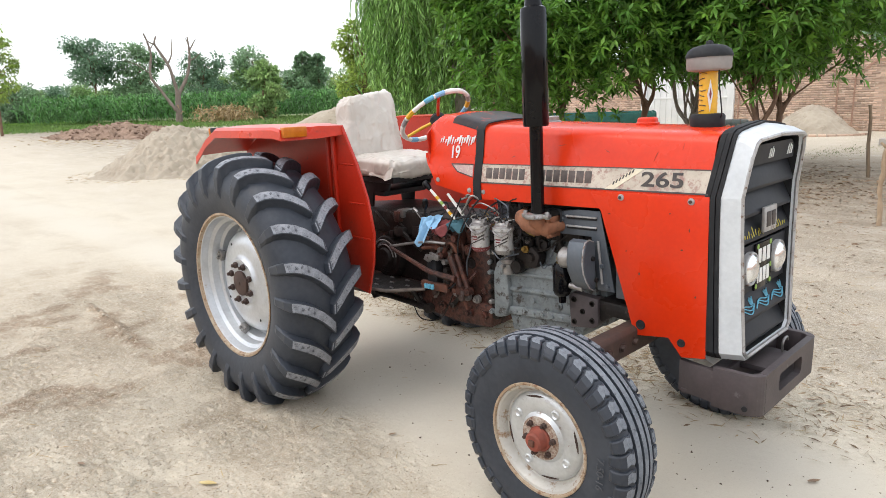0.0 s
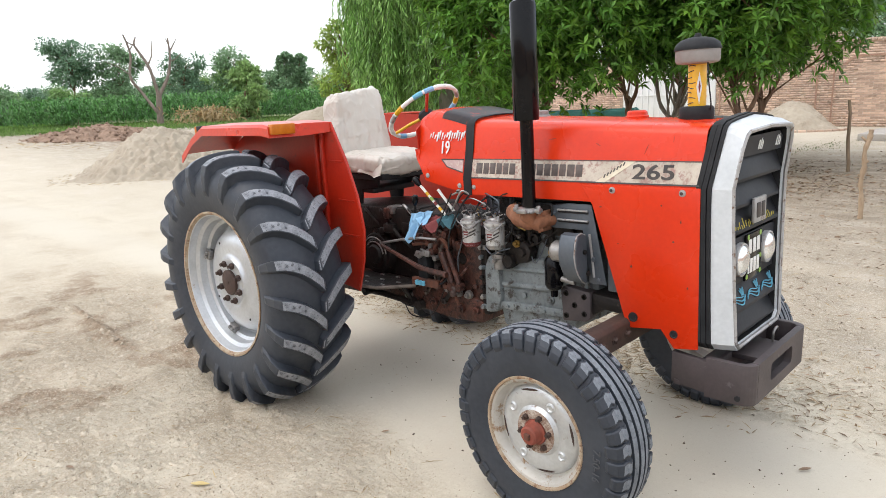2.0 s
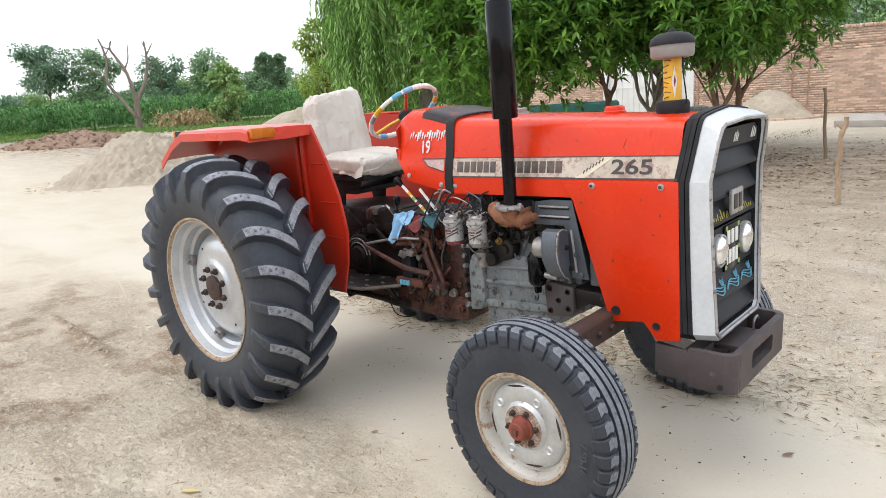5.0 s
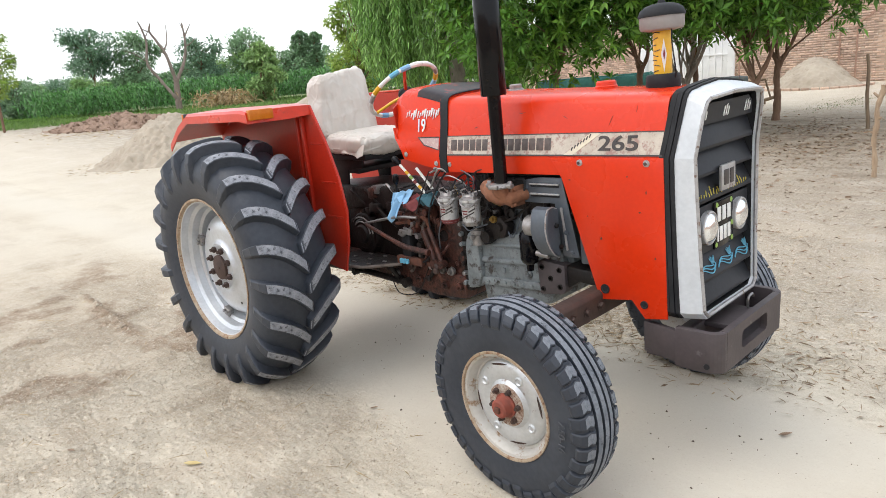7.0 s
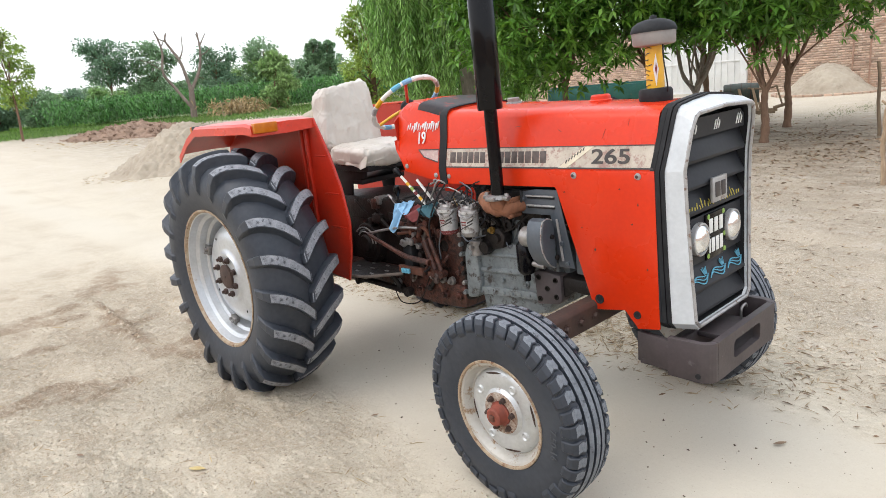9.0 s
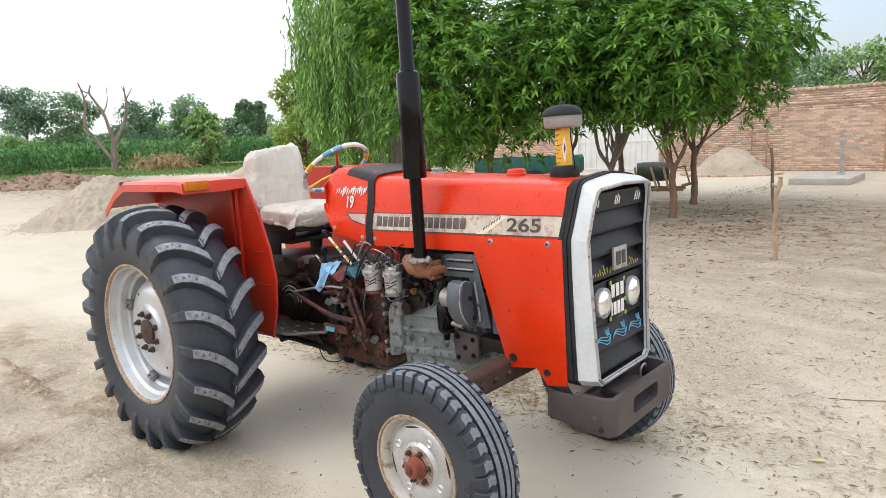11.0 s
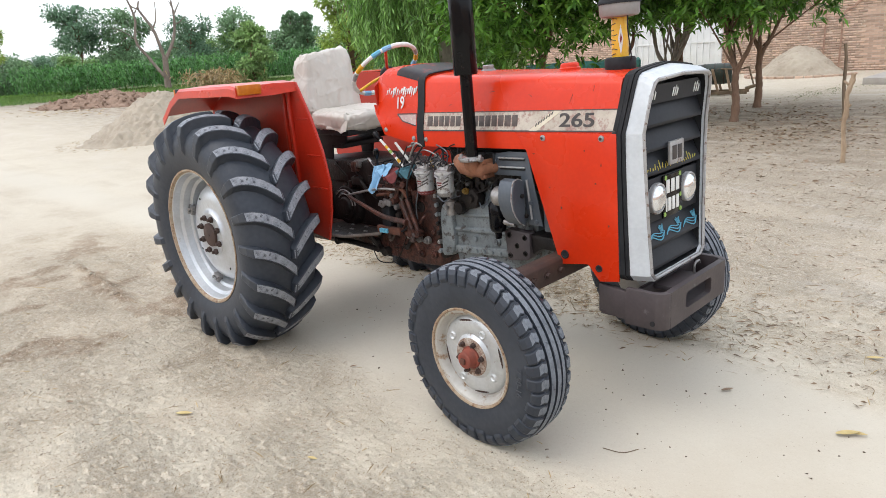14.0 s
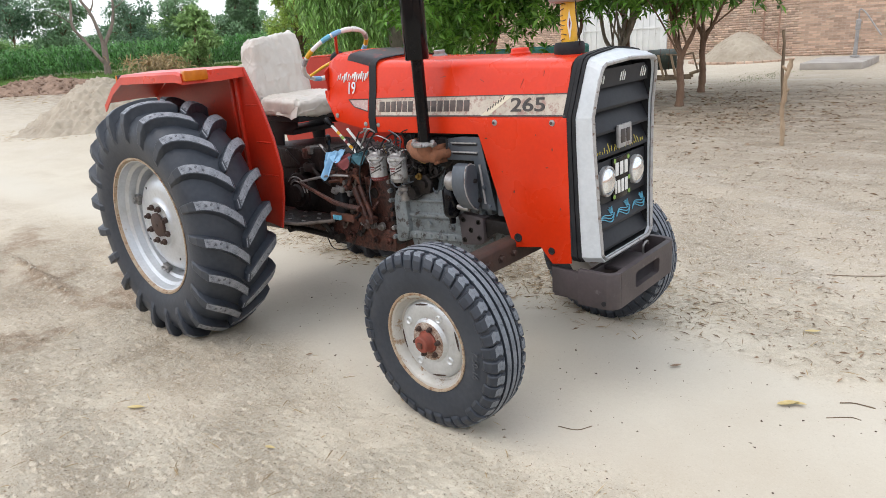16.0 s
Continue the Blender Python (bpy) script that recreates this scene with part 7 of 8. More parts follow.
north_wall = wall()
gate = tagged(new("gate"), "white painted sheet metal double gate in the wall", "gate")
for x0, x1 in ((-10.7, -8.98), (-8.95, -7.25)):
    bm = bm_new()
    box(bm, (x0, 23.12, 0.08), (x1, 23.16, 2.45), 0.004)
    leafp = part("gate_leaf", bm, GATE, gate)
    for k in range(7):
        bm = bm_new()
        xx = x0 + 0.1 + k * (x1 - x0 - 0.2) / 6
        box(bm, (xx - 0.025, 23.09, 0.08), (xx + 0.025, 23.13, 2.45), 0.004)
        part("gate_rib", bm, GATE, leafp)
    for z in (0.1, 1.2, 2.4):
        bm = bm_new()
        box(bm, (x0, 23.08, z - 0.03), (x1, 23.12, z + 0.03), 0.004)
        part("gate_rail", bm, GATE, leafp)
for x in (-10.75, -7.2):
    bm = bm_new()
    box(bm, (x - 0.12, 23.0, -0.05), (x + 0.12, 23.4, 2.75), 0.01)
    part("gate_post", bm, GATE, gate)

# ---- heaps ----
def heap(name, centre, rx, ry, h, seed, material, label, rough=0.04, rz=0.0, res=90, peak=2.2, clods=0, clod=0.05):
    """A tipped heap: a soft mound with slumped sides, small lumps and loose clods."""
    rng = np.random.default_rng(seed)
    c, s = math.cos(rz), math.sin(rz)
    v, keep = [], []
    for j in range(res + 1):
        for i in range(res + 1):
            u, w = 2.6 * (i / res - 0.5), 2.6 * (j / res - 0.5)
            q = Vector((u * rx + seed, w * ry, seed))
            r = math.hypot(u, w) * (1 + 0.16 * noise.noise(q * 0.6))
            body = h * max(0.0, (math.exp(-peak * r * r) - math.exp(-peak)) / (1 - math.exp(-peak)))
            k = max(0.0, min(1.0, (1.12 - r) * 3))
            z = body * (1 + 0.12 * noise.noise(q * 0.9)) + k * rough * (noise.noise(q * 1.7) + 0.9 * abs(noise.noise(q * 4)) + 0.6 * noise.noise(q * 8) + 0.35 * noise.noise(q * 15))
            v.append((centre[0] + c * u * rx - s * w * ry, centre[1] + s * u * rx + c * w * ry, centre[2] + (z if r < 1.1 else -0.1) - 0.02))
            if r < 1.15:
                keep.append(len(v) - 1)
    n = res + 1
    f = [(j * n + i, j * n + i + 1, (j + 1) * n + i + 1, (j + 1) * n + i) for j in range(res) for i in range(res)]
    ob = tagged(fast_mesh(name, v, f, material, smooth=True), label, name.replace("_", " "))
    if clods:
        base = np.array([(1, 0, 0), (-0.4, 0.9, 0.1), (-0.6, -0.8, 0), (0.1, 0.1, 0.8), (0, 0, -0.6)], float)
        tri = np.array([(0, 1, 3), (1, 2, 3), (2, 0, 3), (1, 0, 4), (2, 1, 4), (0, 2, 4)])
        V, F = [], []
        for k in range(clods):
            g = clod * rng.uniform(0.35, 1.0) ** 2 * 2
            p = np.array(v[keep[int(rng.integers(len(keep)))]]) + rng.normal(size=3) * np.array([0.05, 0.05, 0.0])
            p[2] = max(p[2], centre[2])
            V.append(base @ np.linalg.qr(rng.normal(size=(3, 3)))[0] * g + p)
            F.append(tri + 5 * k)
        lumps = fast_mesh("clod_scatter", np.concatenate(V), np.concatenate(F), material, ob)
        tagged(lumps, "loose lumps lying on the heap", kind="stuff")
    return ob


heap("sand_mound", (-13.6, 4.75, 0), 2.1, 2.2, 1.04, 3, SAND_HEAP, "pale grey-brown heap of building sand", 0.14, 0.3, 170, 1.9)
heap("sand_mound", (-17.0, 12.2, 0.03), 3.4, 2.2, 1.25, 5, SAND_HEAP, "pale sand heap with scattered straw", 0.06, 0.5, 90, 2.0)
heap("soil_mound", (-29.2, 8.9, 0.27), 3.9, 2.0, 0.52, 7, SOIL_HEAP, "long low heap of brown earth clods", 0.13, 0.6, 140, 1.0, 900, 0.065)
heap("sand_mound", (-3.87, 21.5, 0), 1.5, 1.15, 0.92, 9, SAND_HEAP, "sand heap against the brick wall", 0.07, 0, 110, 1.5)

# ---- dead tree ----
def dead_tree(b):
    root = tagged(new("dead_tree"), "bare pollarded grey-brown tree trunk with cut limbs", "tree")
    b = Vector(b)
    R = Vector((0.42, 0.9, 0)).normalized()

    def q(u, z, d=0.0):
        return b + R * u + Vector((-R.y, R.x, 0)) * d + Vector((0, 0, z))
    bm = bm_new()
    tube(bm, curve_pts([q(0.0, -0.1), q(0.02, 0.5), q(0.06, 1.2), q(0.12, 1.96)], 6), 0, 10, [0.22 - 0.003 * i for i in range(19)])
    limbs = [([(-0.15, 2.0), (-0.45, 2.9), (-0.87, 3.94), (-1.48, 4.77), (-1.85, 5.3), (-1.78, 5.78)], 0.13),
             ([(-1.85, 5.25), (-2.3, 5.45), (-2.6, 5.9)], 0.05), ([(-0.87, 4.05), (-0.65, 4.62), (-0.68, 5.63)], 0.06), ([(-0.8, 3.75), (-1.2, 4.02)], 0.05),
             ([(-0.12, 2.0), (0.5, 3.26), (0.63, 4.54), (0.44, 5.72)], 0.13), ([(0.62, 4.85), (1.04, 5.6)], 0.06), ([(0.62, 4.2), (1.0, 4.35), (1.39, 4.7)], 0.05), ([(0.5, 5.3), (0.25, 5.75)], 0.04),
             ([(-0.06, 0.75), (-0.5, 1.25), (-1.33, 2.25), (-2.1, 3.26), (-2.08, 4.54), (-2.3, 5.3), (-2.6, 5.93)], 0.13), ([(-2.15, 3.4), (-2.9, 3.9), (-3.7, 4.2)], 0.04), ([(-2.1, 5.0), (-1.85, 5.5)], 0.045)]
    for c, r in limbs:
        r *= 0.82
        pts = curve_pts([q(0.813 * u + 0.115 * z, 0.92 * z, 0.15 * math.sin(3 * u)) for u, z in c], 5)
        tube(bm, pts, 0, 7, [1.1 * r * (1 - 0.62 * i / (len(pts) - 1)) * (1 + 0.1 * math.sin(2.3 * i)) for i in range(len(pts))])
    part("trunk", bm, BARK_DEAD, root, "", 60)


dead_tree((-38.6, 15.85, 0.34))

# ---- maize, grass, far trees ----
rng = np.random.default_rng(5)
P, D, L = [], [], []
e0, e1 = np.array([-48.3, 9.9]), np.array([-24.9, 35.4])
along = (e1 - e0) / np.linalg.norm(e1 - e0)
away = np.array([along[1] * -1, along[0]])
if away @ np.array([-1, 1]) < 0:
    away = -away
for row in range(7):
    for s in np.arange(-0.6, 36, 0.22):
        p = e0 + along * (s + rng.normal() * 0.06) + away * (row * 0.75 + rng.normal() * 0.08)
        h = 1.72 + 0.12 * rng.normal()
        for k in range(11):
            z = h * (0.12 + 0.88 * k / 10)
            a = rng.random() * 6.28
            P.append([p[0], p[1], z + lift(p[0])])
            D.append([math.cos(a), math.sin(a), rng.uniform(0.9, 2.8)])
            L.append(rng.uniform(0.5, 0.95) * (1 if k < 9 else 0.6))
L = np.array(L)
maize = leaf_cloud("maize_field", P, D, L, 0.125, CORN, None, 0.5, 5)
tagged(maize, "dense green maize standing at the field edge", "maize", kind="stuff")
P = np.stack([rng.uniform(-72, -16, 170000), rng.uniform(-6, 42, 170000), np.zeros(170000)], 1)
P[:, 2] = [lift(x) for x in P[:, 0]]
k = (P[:, :2] - e0) @ away
P = P[(k < 3.5) & (k > -11) & (rng.random(len(P)) < np.clip((k + 11) / 3, 0, 1)) & (((P[:, :2] - e0) @ along) > -24)]
D = rng.normal(size=P.shape) * 0.5 + np.array([0, 0, 1.0])
g = leaf_cloud("grass_verge", P, D, rng.uniform(0.12, 0.34, len(P)), 0.06, GRASS, None, 0.2, 6)
tagged(g, "rough green grass along the field", "grass", kind="stuff")

P = np.stack([rng.uniform(-72, -26, 90000), rng.uniform(-16, 16, 90000), np.zeros(90000)], 1)
P[:, 2] = [lift(x) for x in P[:, 0]]
k, u = (P[:, :2] - e0) @ away, (P[:, :2] - e0) @ along
near = -13.5 + 4.0 * np.clip((u + 3.0) / 6.0, 0, 1)
P = P[(u < np.where(k < 0, 3.0, -0.3)) & (rng.random(len(P)) < np.clip((k - near) / 2, 0, 1))]
D = rng.normal(size=P.shape) * 0.5 + np.array([0, 0, 1.0])
g = leaf_cloud("lawn", P, D, rng.uniform(0.1, 0.26, len(P)), 0.06, LAWN, None, 0.2, 9)
tagged(g, "bright green open grass beside the maize", "grass", kind="stuff")

n = 700
P = np.stack([-36.2 + rng.normal(size=n) * 0.75, 17.9 + rng.normal(size=n) * 0.85, 0.36 + rng.uniform(0, 0.9, n)], 1)
D = rng.normal(size=P.shape) * 0.8 + np.array([0, 0, 0.5])
dry = leaf_cloud("dry_stalks", P, D, rng.uniform(0.4, 0.9, n), 0.09, DRY, None, 0.5, 8)
tagged(dry, "patch of yellow dried maize stalks at the field edge", "stalks", kind="stuff")

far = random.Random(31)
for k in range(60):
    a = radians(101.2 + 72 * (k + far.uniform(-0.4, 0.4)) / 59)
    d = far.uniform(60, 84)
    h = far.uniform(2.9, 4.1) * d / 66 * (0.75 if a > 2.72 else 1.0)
    m, lab = far.choice([(LEAF_HAZED, "green broadleaf tree beyond the field"), (LEAF_HAZED_DARK, "dark green tree beyond the field"), (LEAF_HAZED, "green broadleaf tree beyond the field"), (LEAF_HAZED_LIGHT, "light green bushy tree beyond the field")])
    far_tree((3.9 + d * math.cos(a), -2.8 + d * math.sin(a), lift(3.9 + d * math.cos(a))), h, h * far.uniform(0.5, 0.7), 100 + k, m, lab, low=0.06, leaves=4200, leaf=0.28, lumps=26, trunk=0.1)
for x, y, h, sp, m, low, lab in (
        (-58.4, 17.7, 6.7, 2.7, LEAF_HAZED_DARK, 0.5, "tall airy dark green tree standing above the others"),
        (-57.1, 20.9, 6.3, 2.3, LEAF_HAZED, 0.3, "thin airy tree beyond the field"),
        (-55.0, 25.7, 5.4, 2.4, LEAF_HAZED_DARK, 0.25, "dark green round tree beyond the field"),
        (-53.2, 29.0, 5.8, 2.6, LEAF_HAZED, 0.25, "green spreading tree beyond the field"),
        (-36.1, 20.6, 3.6, 1.25, LEAF_HAZED_LIGHT, 0.05, "rounded yellow-green bush at the maize"),
        (-50.8, 33.4, 5.5, 0.8, LEAF_HAZED, 0.1, "narrow upright tree beyond the field"),
        (-50.0, 34.4, 5.3, 0.75, LEAF_HAZED, 0.1, "narrow upright tree beyond the field"),
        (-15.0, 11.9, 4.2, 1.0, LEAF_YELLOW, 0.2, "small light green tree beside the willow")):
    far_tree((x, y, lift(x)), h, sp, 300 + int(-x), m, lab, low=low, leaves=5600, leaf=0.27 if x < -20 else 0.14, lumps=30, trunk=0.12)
far_tree((-36.2, 5.7, lift(-36.2)), 5.8, 1.15, 371, LEAF_YELLOW, "tall airy yellow-green tree at the field corner", low=0.3, leaves=4400, leaf=0.17, lumps=30, trunk=0.07, group="")
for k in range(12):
    far_tree((-15 + 3.6 * k + far.uniform(-1, 1), 46 + far.uniform(0, 8), 0), far.uniform(5.4, 6.8), 3.2, 160 + k, far.choice([LEAF_HAZED, LEAF_HAZED_LIGHT, LEAF_HAZED_LIGHT]), "green tree behind the brick wall", low=0.3, leaves=5200, leaf=0.3, lumps=30, group="trees behind the wall")

# ---- posts, pump, carts ----
def post(a, b, r, label):
    bm = bm_new()
    a, b = Vector(a), Vector(b)
    pts = [a.lerp(b, k / 6) + Vector((0.012 * math.sin(k * 1.7), 0.01 * math.cos(k * 2.3), 0)) for k in range(7)]
    tube(bm, pts, r, 8, [r * (1.1 - 0.04 * k) for k in range(7)])
    ob = part("wooden_post", bm, WOOD, None, "", 60)
    return tagged(ob, label, "post")


post((0.32, 10.86, -0.1), (0.25, 10.84, 1.25), 0.03, "thin upright wooden stake in the ground")
bm = bm_new()
trunk = curve_pts([(1.525, 6.345, -0.1), (1.52, 6.345, 0.2), (1.495, 6.34, 0.45), (1.515, 6.34, 0.62), (1.505, 6.34, 0.8), (1.54, 6.35, 0.95), (1.55, 6.35, 1.05)], 4)
tube(bm, trunk, 0, 9, [0.027 * (1 + 0.16 * math.sin(i * 1.9) + 0.1 * math.sin(i * 0.7)) for i in range(len(trunk))])
for z, dx, ln in ((0.5, -0.05, 0.03), (0.66, 0.05, 0.035), (0.92, -0.05, 0.05)):
    rod(bm, (1.51, 6.34, z), (1.51 + dx, 6.33, z + ln), 0.018, 0.013, 8, 0.003)
tagged(part("wooden_post", bm, WOOD_PALE, None, "", 60), "crooked pale wooden post with cut branch stubs", "post")
bm = bm_new()
box(bm, (-1.08, 17.6, -0.1), (0.38, 19.9, 0.17), 0.02)
part_ob = part("pump_slab", bm, CONCRETE)
tagged(part_ob, "low grey concrete slab round the hand pump", "slab")
pump = tagged(new("hand_pump"), "grey iron hand pump standing on a concrete slab", "pump")
bm = bm_new()
turned(bm, [(0.2, 0), (0.2, 0.12), (0.23, 0.12), (0.24, 0.055), (0.9, 0.045), (0.92, 0.065), (1.15, 0.065), (1.17, 0.05), (1.2, 0)], (-0.1, 19.2, 0), (0, 0, 1), 16)
part("pump_body", bm, IRON, pump)
bm = bm_new()
tube(bm, curve_pts([(-0.1, 19.2, 1.2), (-0.1, 19.2, 1.42), (0.05, 19.15, 1.35), (0.35, 19.05, 0.95), (0.5, 19.0, 0.75)], 5), 0.02, 6)
part("pump_handle", bm, IRON, pump)

# ---- litter on the ground ----
STRAW = leaf_mat("brown_chopped_straw", (0.40, 0.305, 0.185), (0.27, 0.195, 0.115), 3)
def scatter(name, n, area, length, width, material, label, category, seed, thin=1.0, keep=None):
    rng = np.random.default_rng(seed)
    x, y = rng.uniform(area[0], area[1], n), rng.uniform(area[2], area[3], n)
    if keep:
        ok = np.array([rng.random() < keep(a, b) for a, b in zip(x, y)])
        x, y = x[ok], y[ok]
    a = rng.random(len(x)) * 6.28
    z = np.array([relief(p, q) + 0.006 for p, q in zip(x, y)])
    D = np.stack([np.cos(a), np.sin(a), rng.uniform(-0.05, 0.25, len(x))], 1)
    L = length * rng.uniform(0.4, 1.4, len(x))
    ob = leaf_cloud(name, np.stack([x, y, z], 1), D, L, np.minimum(width, L * 0.5), material, None, 0.05, seed)
    return tagged(ob, label, category, kind="stuff")


off_track = lambda x, y: 0.05 + 0.95 * loose_soil(x, y)
under_trees = lambda x, y: math.exp(-((x + 1.2) / 3.2) ** 2) * math.exp(-((y - 9.6) / 2.9) ** 2) * (0.15 + 0.85 * rise((noise.noise(Vector((x * 1.1, y * 0.8, 3))) + 0.4 * noise.noise(Vector((x * 3, y * 2.4, 5)))) / 0.1))
scatter("dry_leaf_litter", 26000, (-8, 4, 4, 15), 0.085, 0.026, BROWN_LEAF, "dense brown leaf litter under the trees", "leaf litter", 44, keep=under_trees)
back = lambda x, y: (0.04 + 0.96 * loose_soil(x, y)) * (0.2 + 0.6 * (noise.noise(Vector((x * 0.8, y * 0.8, 2))) > -0.05))
scatter("dry_leaf_litter", 17000, (-1.5, 8.5, 0.2, 14), 0.05, 0.011, BROWN_LEAF, "scattered dry brown leaf scraps on the soil", "leaf litter", 41, keep=back)
scatter("straw_litter", 4200, (-3, 8, -2.4, 12), 0.09, 0.005, DRY, "scattered pale straw and thin stalks on the soil", "straw", 42, keep=off_track)
scatter("twig_litter", 1500, (-3, 8, -2.4, 12), 0.055, 0.003, BROWN_LEAF, "scattered thin dark twigs on the soil", "twigs", 43, keep=off_track)

foot = lambda x, y: math.exp(-((math.hypot((x + 13.6) / 2.3, (y - 4.75) / 2.4) - 1.0) / 0.16) ** 2)
scatter("straw_scraps", 1500, (-17, -10.5, 1.8, 7.6), 0.16, 0.012, DRY, "straw scraps round the foot of the sand heap", "straw", 49, keep=foot)
far_foot = lambda x, y: math.exp(-((x + 27.5) / 3.2) ** 2 - ((y - 6.6) / 1.5) ** 2)
scatter("straw_scraps", 1600, (-35, -21, 3, 10), 0.28, 0.03, DRY, "pale straw scraps before the earth heap", "straw", 50, keep=far_foot)

weedy = lambda x, y: math.exp(-((x + 1.4 - 0.1 * (y - 15.6)) / 0.5) ** 2) * math.exp(-((y - 15.6) / 1.3) ** 2)
wr = np.random.default_rng(48)
P = np.array([(x, y, relief(x, y)) for x, y in wr.uniform((-3, 12), (0.6, 19), (5000, 2)) if wr.random() < weedy(x, y)])
D = wr.normal(size=P.shape) * 0.8 + np.array([0, 0, 0.8])
tagged(leaf_cloud("weed_patch", P, D, wr.uniform(0.03, 0.08, len(P)), 0.014, WEED, None, 0.2, 48), "thin patch of low green weeds on the soil", "weeds", kind="stuff")


chopped = lambda x, y: loose_soil(x, y) * rise((x - 0.2) / 0.3) * rise((noise.noise(Vector((x * 2.2, y * 2.2, 6))) + 0.1) / 0.12)
scatter("chopped_straw", 3800, (0.0, 3.0, -2.3, -0.75), 0.022, 0.003, STRAW, "short bits of brown chopped straw on the soil", "straw", 45, keep=chopped)
drift = lambda x, y: math.exp(-((y - 0.85 - 0.12 * (x - 2)) / 0.22) ** 2)
scatter("straw_drift", 1500, (0.6, 4.5, 0.4, 2.0), 0.085, 0.005, STRAW, "drift of brown straw beside the trodden lane", "straw", 46, keep=drift)


def pebbles(name, n, area, size, material, label, seed, keep):
    rng = np.random.default_rng(seed)
    base = np.array([(1, 0, 0), (-0.5, 0.87, 0), (-0.5, -0.87, 0), (0.1, 0.1, 0.8), (0, 0, -0.6)], float)
    tri = np.array([(0, 1, 3), (1, 2, 3), (2, 0, 3), (1, 0, 4), (2, 1, 4), (0, 2, 4)])
    V, F = [], []
    for k in range(n):
        x, y = rng.uniform(area[0], area[1]), rng.uniform(area[2], area[3])
        if rng.random() > keep(x, y):
            continue
        s = size * rng.uniform(0.4, 1.0) ** 2 * (1 + rng.random())
        q = base * s * rng.uniform(0.6, 1.3, 3) + rng.normal(size=(5, 3)) * s * 0.15
        t = rng.random() * 6.28
        r = np.array([[math.cos(t), -math.sin(t), 0], [math.sin(t), math.cos(t), 0], [0, 0, 1]])
        F.append(tri + 5 * len(V))
        V.append(q @ r.T + np.array([x, y, relief(x, y) + 0.2 * s]))
    ob = fast_mesh(name, np.concatenate(V), np.concatenate(F), material)
    return tagged(ob, label, "soil clods", kind="stuff")


CLOD = mat("dry_soil_clod", (0.52, 0.455, 0.365), (0.39, 0.325, 0.245), 8, 0.95, 0, 0.4, per_piece=0.3)
pebbles("soil_clods", 30000, (-3.5, 3.2, -2.3, -0.7), 0.0038, CLOD, "small loose crumbs of dry soil", 51, off_track)
pebbles("soil_clods", 17000, (0.3, 7.0, 0.6, 9), 0.0065, CLOD, "small loose crumbs of dry soil", 52, off_track)
pebbles("soil_clods", 420, (-2.5, -0.6, -1.3, -0.5), 0.013, CLOD, "crumbs of brown earth on a scraped ridge", 53, lambda x, y: min(1, sum(scrape(x, y))))


on_lane = lambda x, y: 1.0 - loose_soil(x, y)
CRUMB = mat("dark_seed_crumb", (0.12, 0.085, 0.06), (0.08, 0.055, 0.04), 9, 0.9, 0, 0.2)
pebbles("dark_crumbs", 420, (0.2, 4.2, -0.9, 0.7), 0.0045, CRUMB, "dark seeds and bark crumbs on the trodden lane", 54, on_lane)
hay = lambda x, y: math.exp(-((y - 1.05) / 0.5) ** 2) * rise((2.3 - x) / 0.2)
scatter("hay_drift", 12000, (-1.6, 2.8, 0.4, 2.6), 0.075, 0.008, STRAW, "matted brown straw behind the tractor", "straw", 47, keep=hay)


def fallen_leaf(x, y, a, ln, material, label):
    bm = bm_new()
    c, s = math.cos(a), math.sin(a)
    secs = []
    for k in range(9):
        t = k / 8
        w = 0.16 * ln * math.sin(math.pi * min(1, t + 0.04)) ** 0.8 + 0.001
        zz = relief(x, y) + 0.008 + 0.12 * ln * (t - 0.4) ** 2 * 1.4
        secs.append([(x + c * t * ln - s * d * w, y + s * t * ln + c * d * w, zz + 0.35 * abs(d) * w) for d in (-1, -0.5, 0, 0.5, 1)])
    skin(bm, secs)
    ob = part("fallen_leaf", thicken(bm, 0.0008), material, None, "", 60)
    return tagged(ob, label, "leaf", "fallen leaves on the yard")


for x, y, a, ln, m, lab in (
        (0.68, -1.62, 0.6, 0.09, YELLOW_LEAF, "pale yellow fallen leaf on the soil"),
        (2.68, 0.18, 0.9, 0.06, BROWN_LEAF, "curled dry brown leaf on the soil"),
        (3.19, 0.12, 0.75, 0.10, YELLOW_LEAF, "long yellow fallen leaf on the soil"),
        (3.22, 0.17, 0.2, 0.075, YELLOW_LEAF, "long yellow fallen leaf on the soil"),
        (3.10, 0.95, 0.5, 0.08, YELLOW_LEAF, "pale yellow fallen leaf on the soil"),
        (3.01, 1.60, 1.2, 0.05, BROWN_LEAF, "dry reddish leaf on the soil"),
        (1.55, -1.42, 0.3, 0.05, YELLOW_LEAF, "small yellow leaf on the soil"),
        (1.0, -0.76, 1.1, 0.04, BROWN_LEAF, "dry reddish leaf on the soil"),
        (0.08, -1.95, 0.4, 0.05, BROWN_LEAF, "dry brown leaf on the soil"),
        (2.41, 1.02, 0.4, 0.05, BROWN_LEAF, "dry brown leaf on the soil")):
    fallen_leaf(x, y, a, ln, m, lab)


def stick(pts, r, label):
    bm = bm_new()
    tube(bm, curve_pts([(x, y, relief(x, y) + r) for x, y in pts], 5), r, 6)
    return tagged(part("stick", bm, WOOD, None, "", 60), label, "stick", "sticks on the yard")


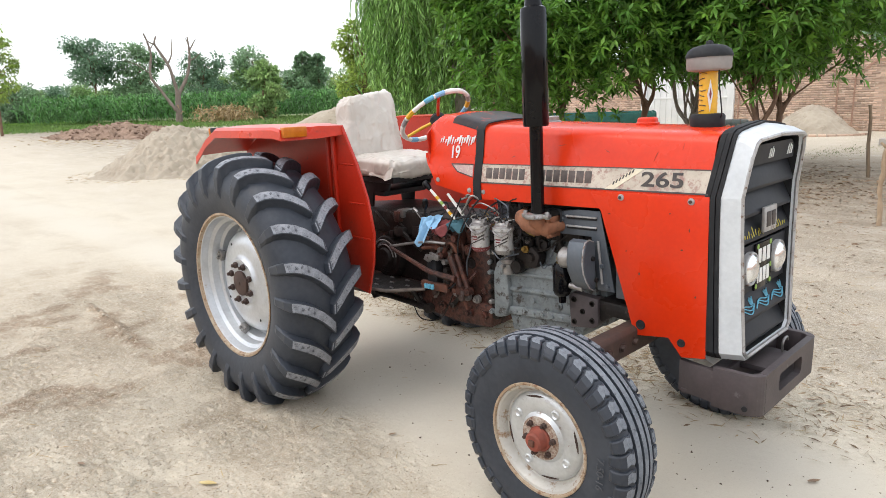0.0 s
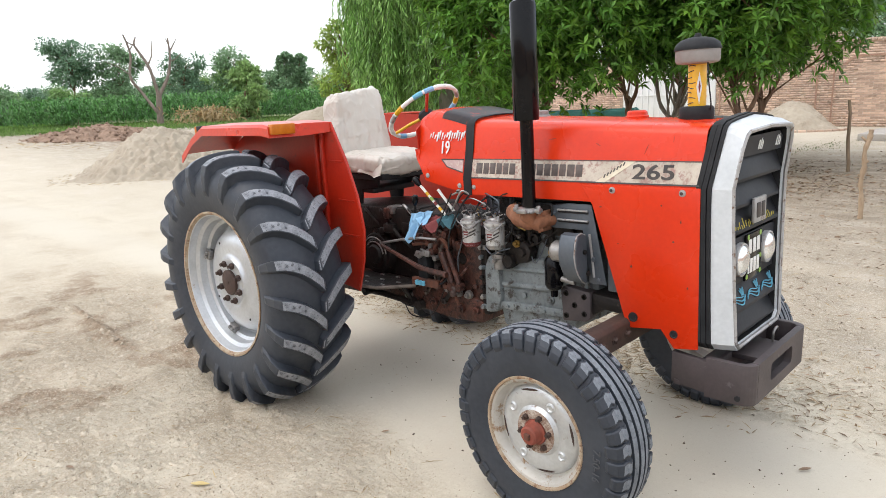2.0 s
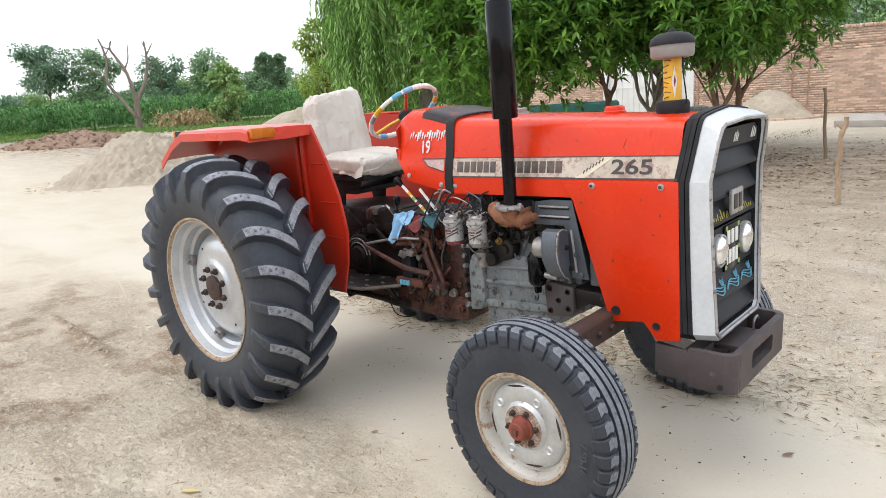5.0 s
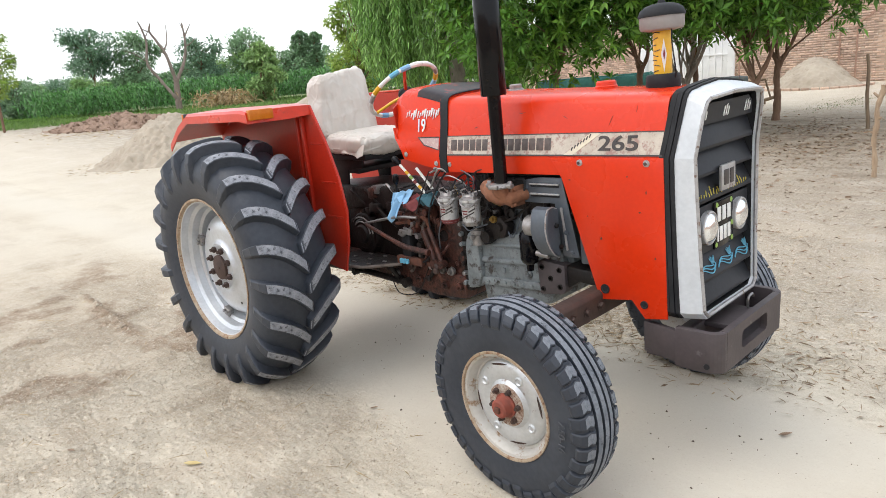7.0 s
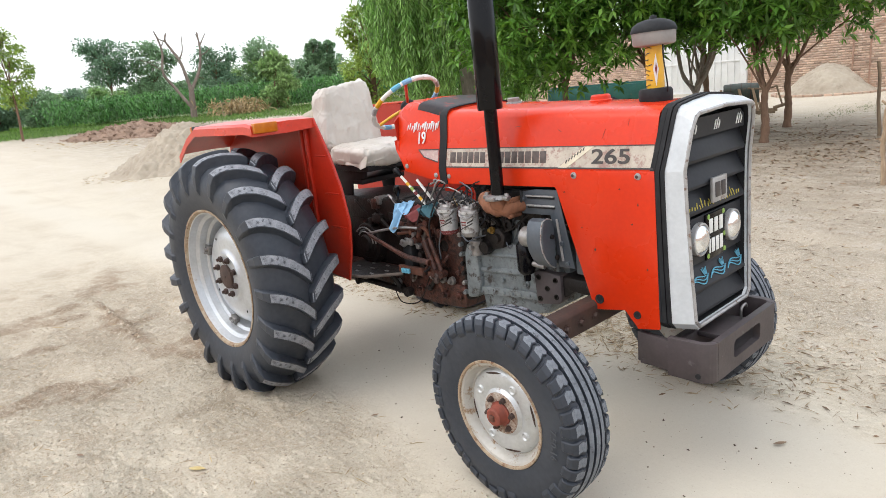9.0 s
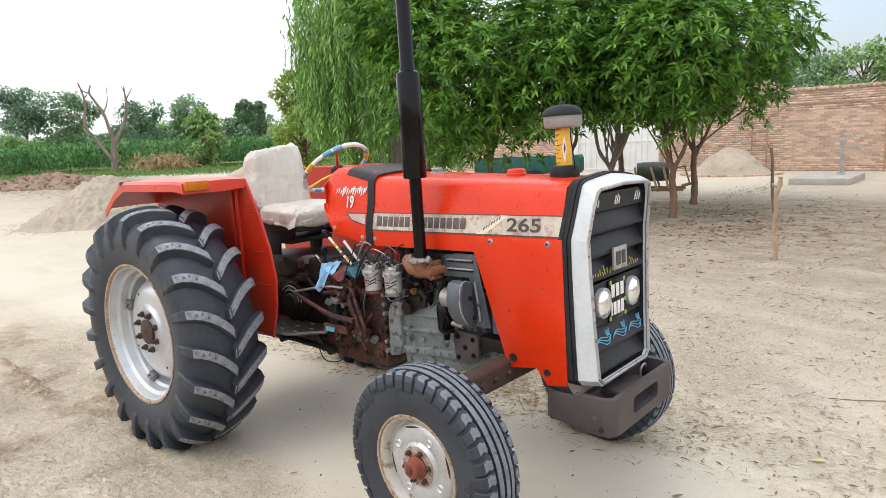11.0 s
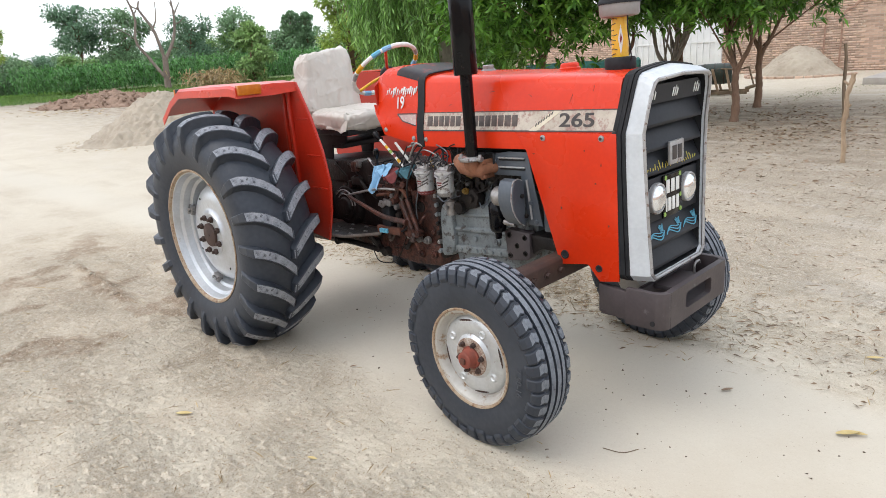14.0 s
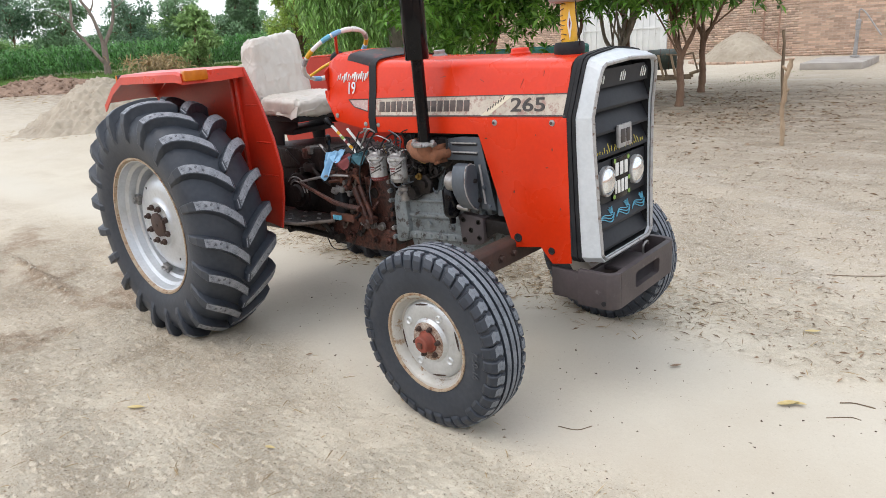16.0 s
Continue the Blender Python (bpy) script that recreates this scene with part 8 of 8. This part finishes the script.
stick([(3.40, 0.30), (3.45, 0.33), (3.53, 0.33)], 0.0028, "thin dry stick lying on the soil")
stick([(3.38, 0.14), (3.46, 0.20), (3.50, 0.20)], 0.002, "thin dry stick lying on the soil")
stick([(2.50, -0.58), (2.58, -0.56), (2.62, -0.50)], 0.002, "thin bent stalk lying on the soil")
stick([(3.0, 1.9), (3.15, 1.95), (3.4, 2.1)], 0.003, "thin dry stick lying on the soil")


# ---- carts by the wall ----
def trailer():
    root = tagged(new("farm_trailer"), "faded teal farm trailer parked under the trees", "trailer")
    m = pose(-7.3, 14.2, 0, 0, 0, 32)
    bm = bm_new()
    box(bm, (-1.5, -0.8, 0.55), (1.5, 0.8, 0.62), 0.01)
    part("bed", bm, TEAL, root, "", 35, m)
    for lo, hi in (((-1.5, -0.82, 0.62), (1.5, -0.78, 1.0)), ((-1.5, 0.78, 0.62), (1.5, 0.82, 1.0)), ((-1.54, -0.8, 0.62), (-1.5, 0.8, 1.0)), ((1.5, -0.8, 0.62), (1.54, 0.8, 1.0))):
        bm = bm_new()
        box(bm, lo, hi, 0.008)
        side = part("side_board", bm, TEAL, root, "", 35, m)
        for k in range(5):
            b2 = bm_new()
            x = lo[0] + (hi[0] - lo[0]) * (k + 0.5) / 5
            y = lo[1] + (hi[1] - lo[1]) * (k + 0.5) / 5
            box(b2, (x - 0.03, y - 0.03, 0.6), (x + 0.03, y + 0.03, 1.02), 0.005)
            part("upright", b2, TEAL, side, "", 35, m)
    for s in (-1, 1):
        bm = bm_new()
        turned(bm, [(-0.09, 0.2), (-0.1, 0.3), (-0.06, 0.36), (0.06, 0.36), (0.1, 0.3), (0.09, 0.2), (0.02, 0.18), (0.02, 0), (-0.02, 0), (-0.02, 0.18)], (0.1, s * 0.75, 0.36), (0, 1, 0), 24)
        part("wheel", bm, RUBBER, root, "", 35, m)


trailer()


def hand_cart():
    """A small water cart: a dark barrel on a splayed pale wooden stand, with a beam on struts."""
    root = tagged(new("water_cart"), "dark barrel on a pale wooden stand by the trees", "cart")
    m = pose(-3.62, 15.2, 0, 0, 0, 16)
    bm = bm_new()
    turned(bm, [(-0.42, 0), (-0.42, 0.23), (-0.40, 0.25), (-0.2, 0.262), (0.0, 0.266), (0.2, 0.262), (0.40, 0.25), (0.42, 0.23), (0.42, 0)], (-0.28, 0, 0.52), (1, 0.12, 0.0), 24)
    barrel = part("barrel", bm, BARREL, root, "dark green dented steel barrel", 35, m)
    for x in (-0.52, -0.28, -0.06):
        bm = bm_new()
        turned(bm, [(-0.008, 0.262), (-0.008, 0.272), (0.008, 0.272), (0.008, 0.262)], (x, 0.12 * (x + 0.28), 0.52), (1, 0.12, 0.0), 24, True)
        part("hoop", bm, DARK_RUST, barrel, "", 35, m)
    for y in (-0.30, 0.30):
        for x0, x1 in ((-0.72, -0.62), (-0.30, -0.12), (0.02, 0.18)):
            bm = bm_new()
            slab(bm, [(x0 - 0.03, 0.66), (x0 + 0.03, 0.66), (x1 + 0.03, 0.0), (x1 - 0.03, 0.0)], "y", y - 0.022, y + 0.022, 0.004)
            part("leg", bm, WOOD_PALE, root, "", 35, m)
        bm = bm_new()
        box(bm, (-0.85, y - 0.06, 0.02), (0.55, y - 0.022, 0.10), 0.006)
        part("rail", bm, WOOD, root, "", 35, m)
    for p, q, r in (((0.30, -0.25, 0.62), (0.58, -0.30, 0.68), 0.022), ((0.56, -0.30, 0.68), (0.70, -0.32, 0.22), 0.022), ((0.50, -0.32, 0.15), (0.86, -0.34, 0.26), 0.042), ((-0.1, -0.3, 0.66), (0.32, -0.25, 0.62), 0.022)):
        bm = bm_new()
        rod(bm, p, q, r, seg=8, bevel=0.004)
        part("strut", bm, WOOD, root, "", 35, m)


hand_cart()
bm = bm_new()
rod(bm, (1.0, 25.0, 0.0), (1.0, 25.0, 5.4), 0.06, 0.05)
rod(bm, (16.0, 31.0, 0.0), (16.0, 31.0, 7.5), 0.08, 0.06)
tube(bm, curve_pts([(1.0, 25.0, 5.4), (6.0, 27.0, 5.6), (16.0, 31.0, 7.4)], 6), 0.018, 6)
tagged(part("power_line", bm, BLACK_MATT, None), "thin dark overhead power cable behind the wall", "cable")


# ---- brick edging of the sand heap ----
for k in range(20):
    a = radians(180 + 180 * k / 19)
    bm = bm_new()
    box(bm, (-0.11, -0.05, -0.03), (0.11, 0.05, 0.06), 0.006, pose(-3.87 + 1.62 * math.cos(a), 21.5 + 1.25 * math.sin(a), 0.0, 0, 0, math.degrees(a) + 90))
    tagged(part("loose_brick", bm, BRICK), "half-buried red brick edging the sand heap", "brick", "bricks round the sand heap")

brickwork(north_wall)
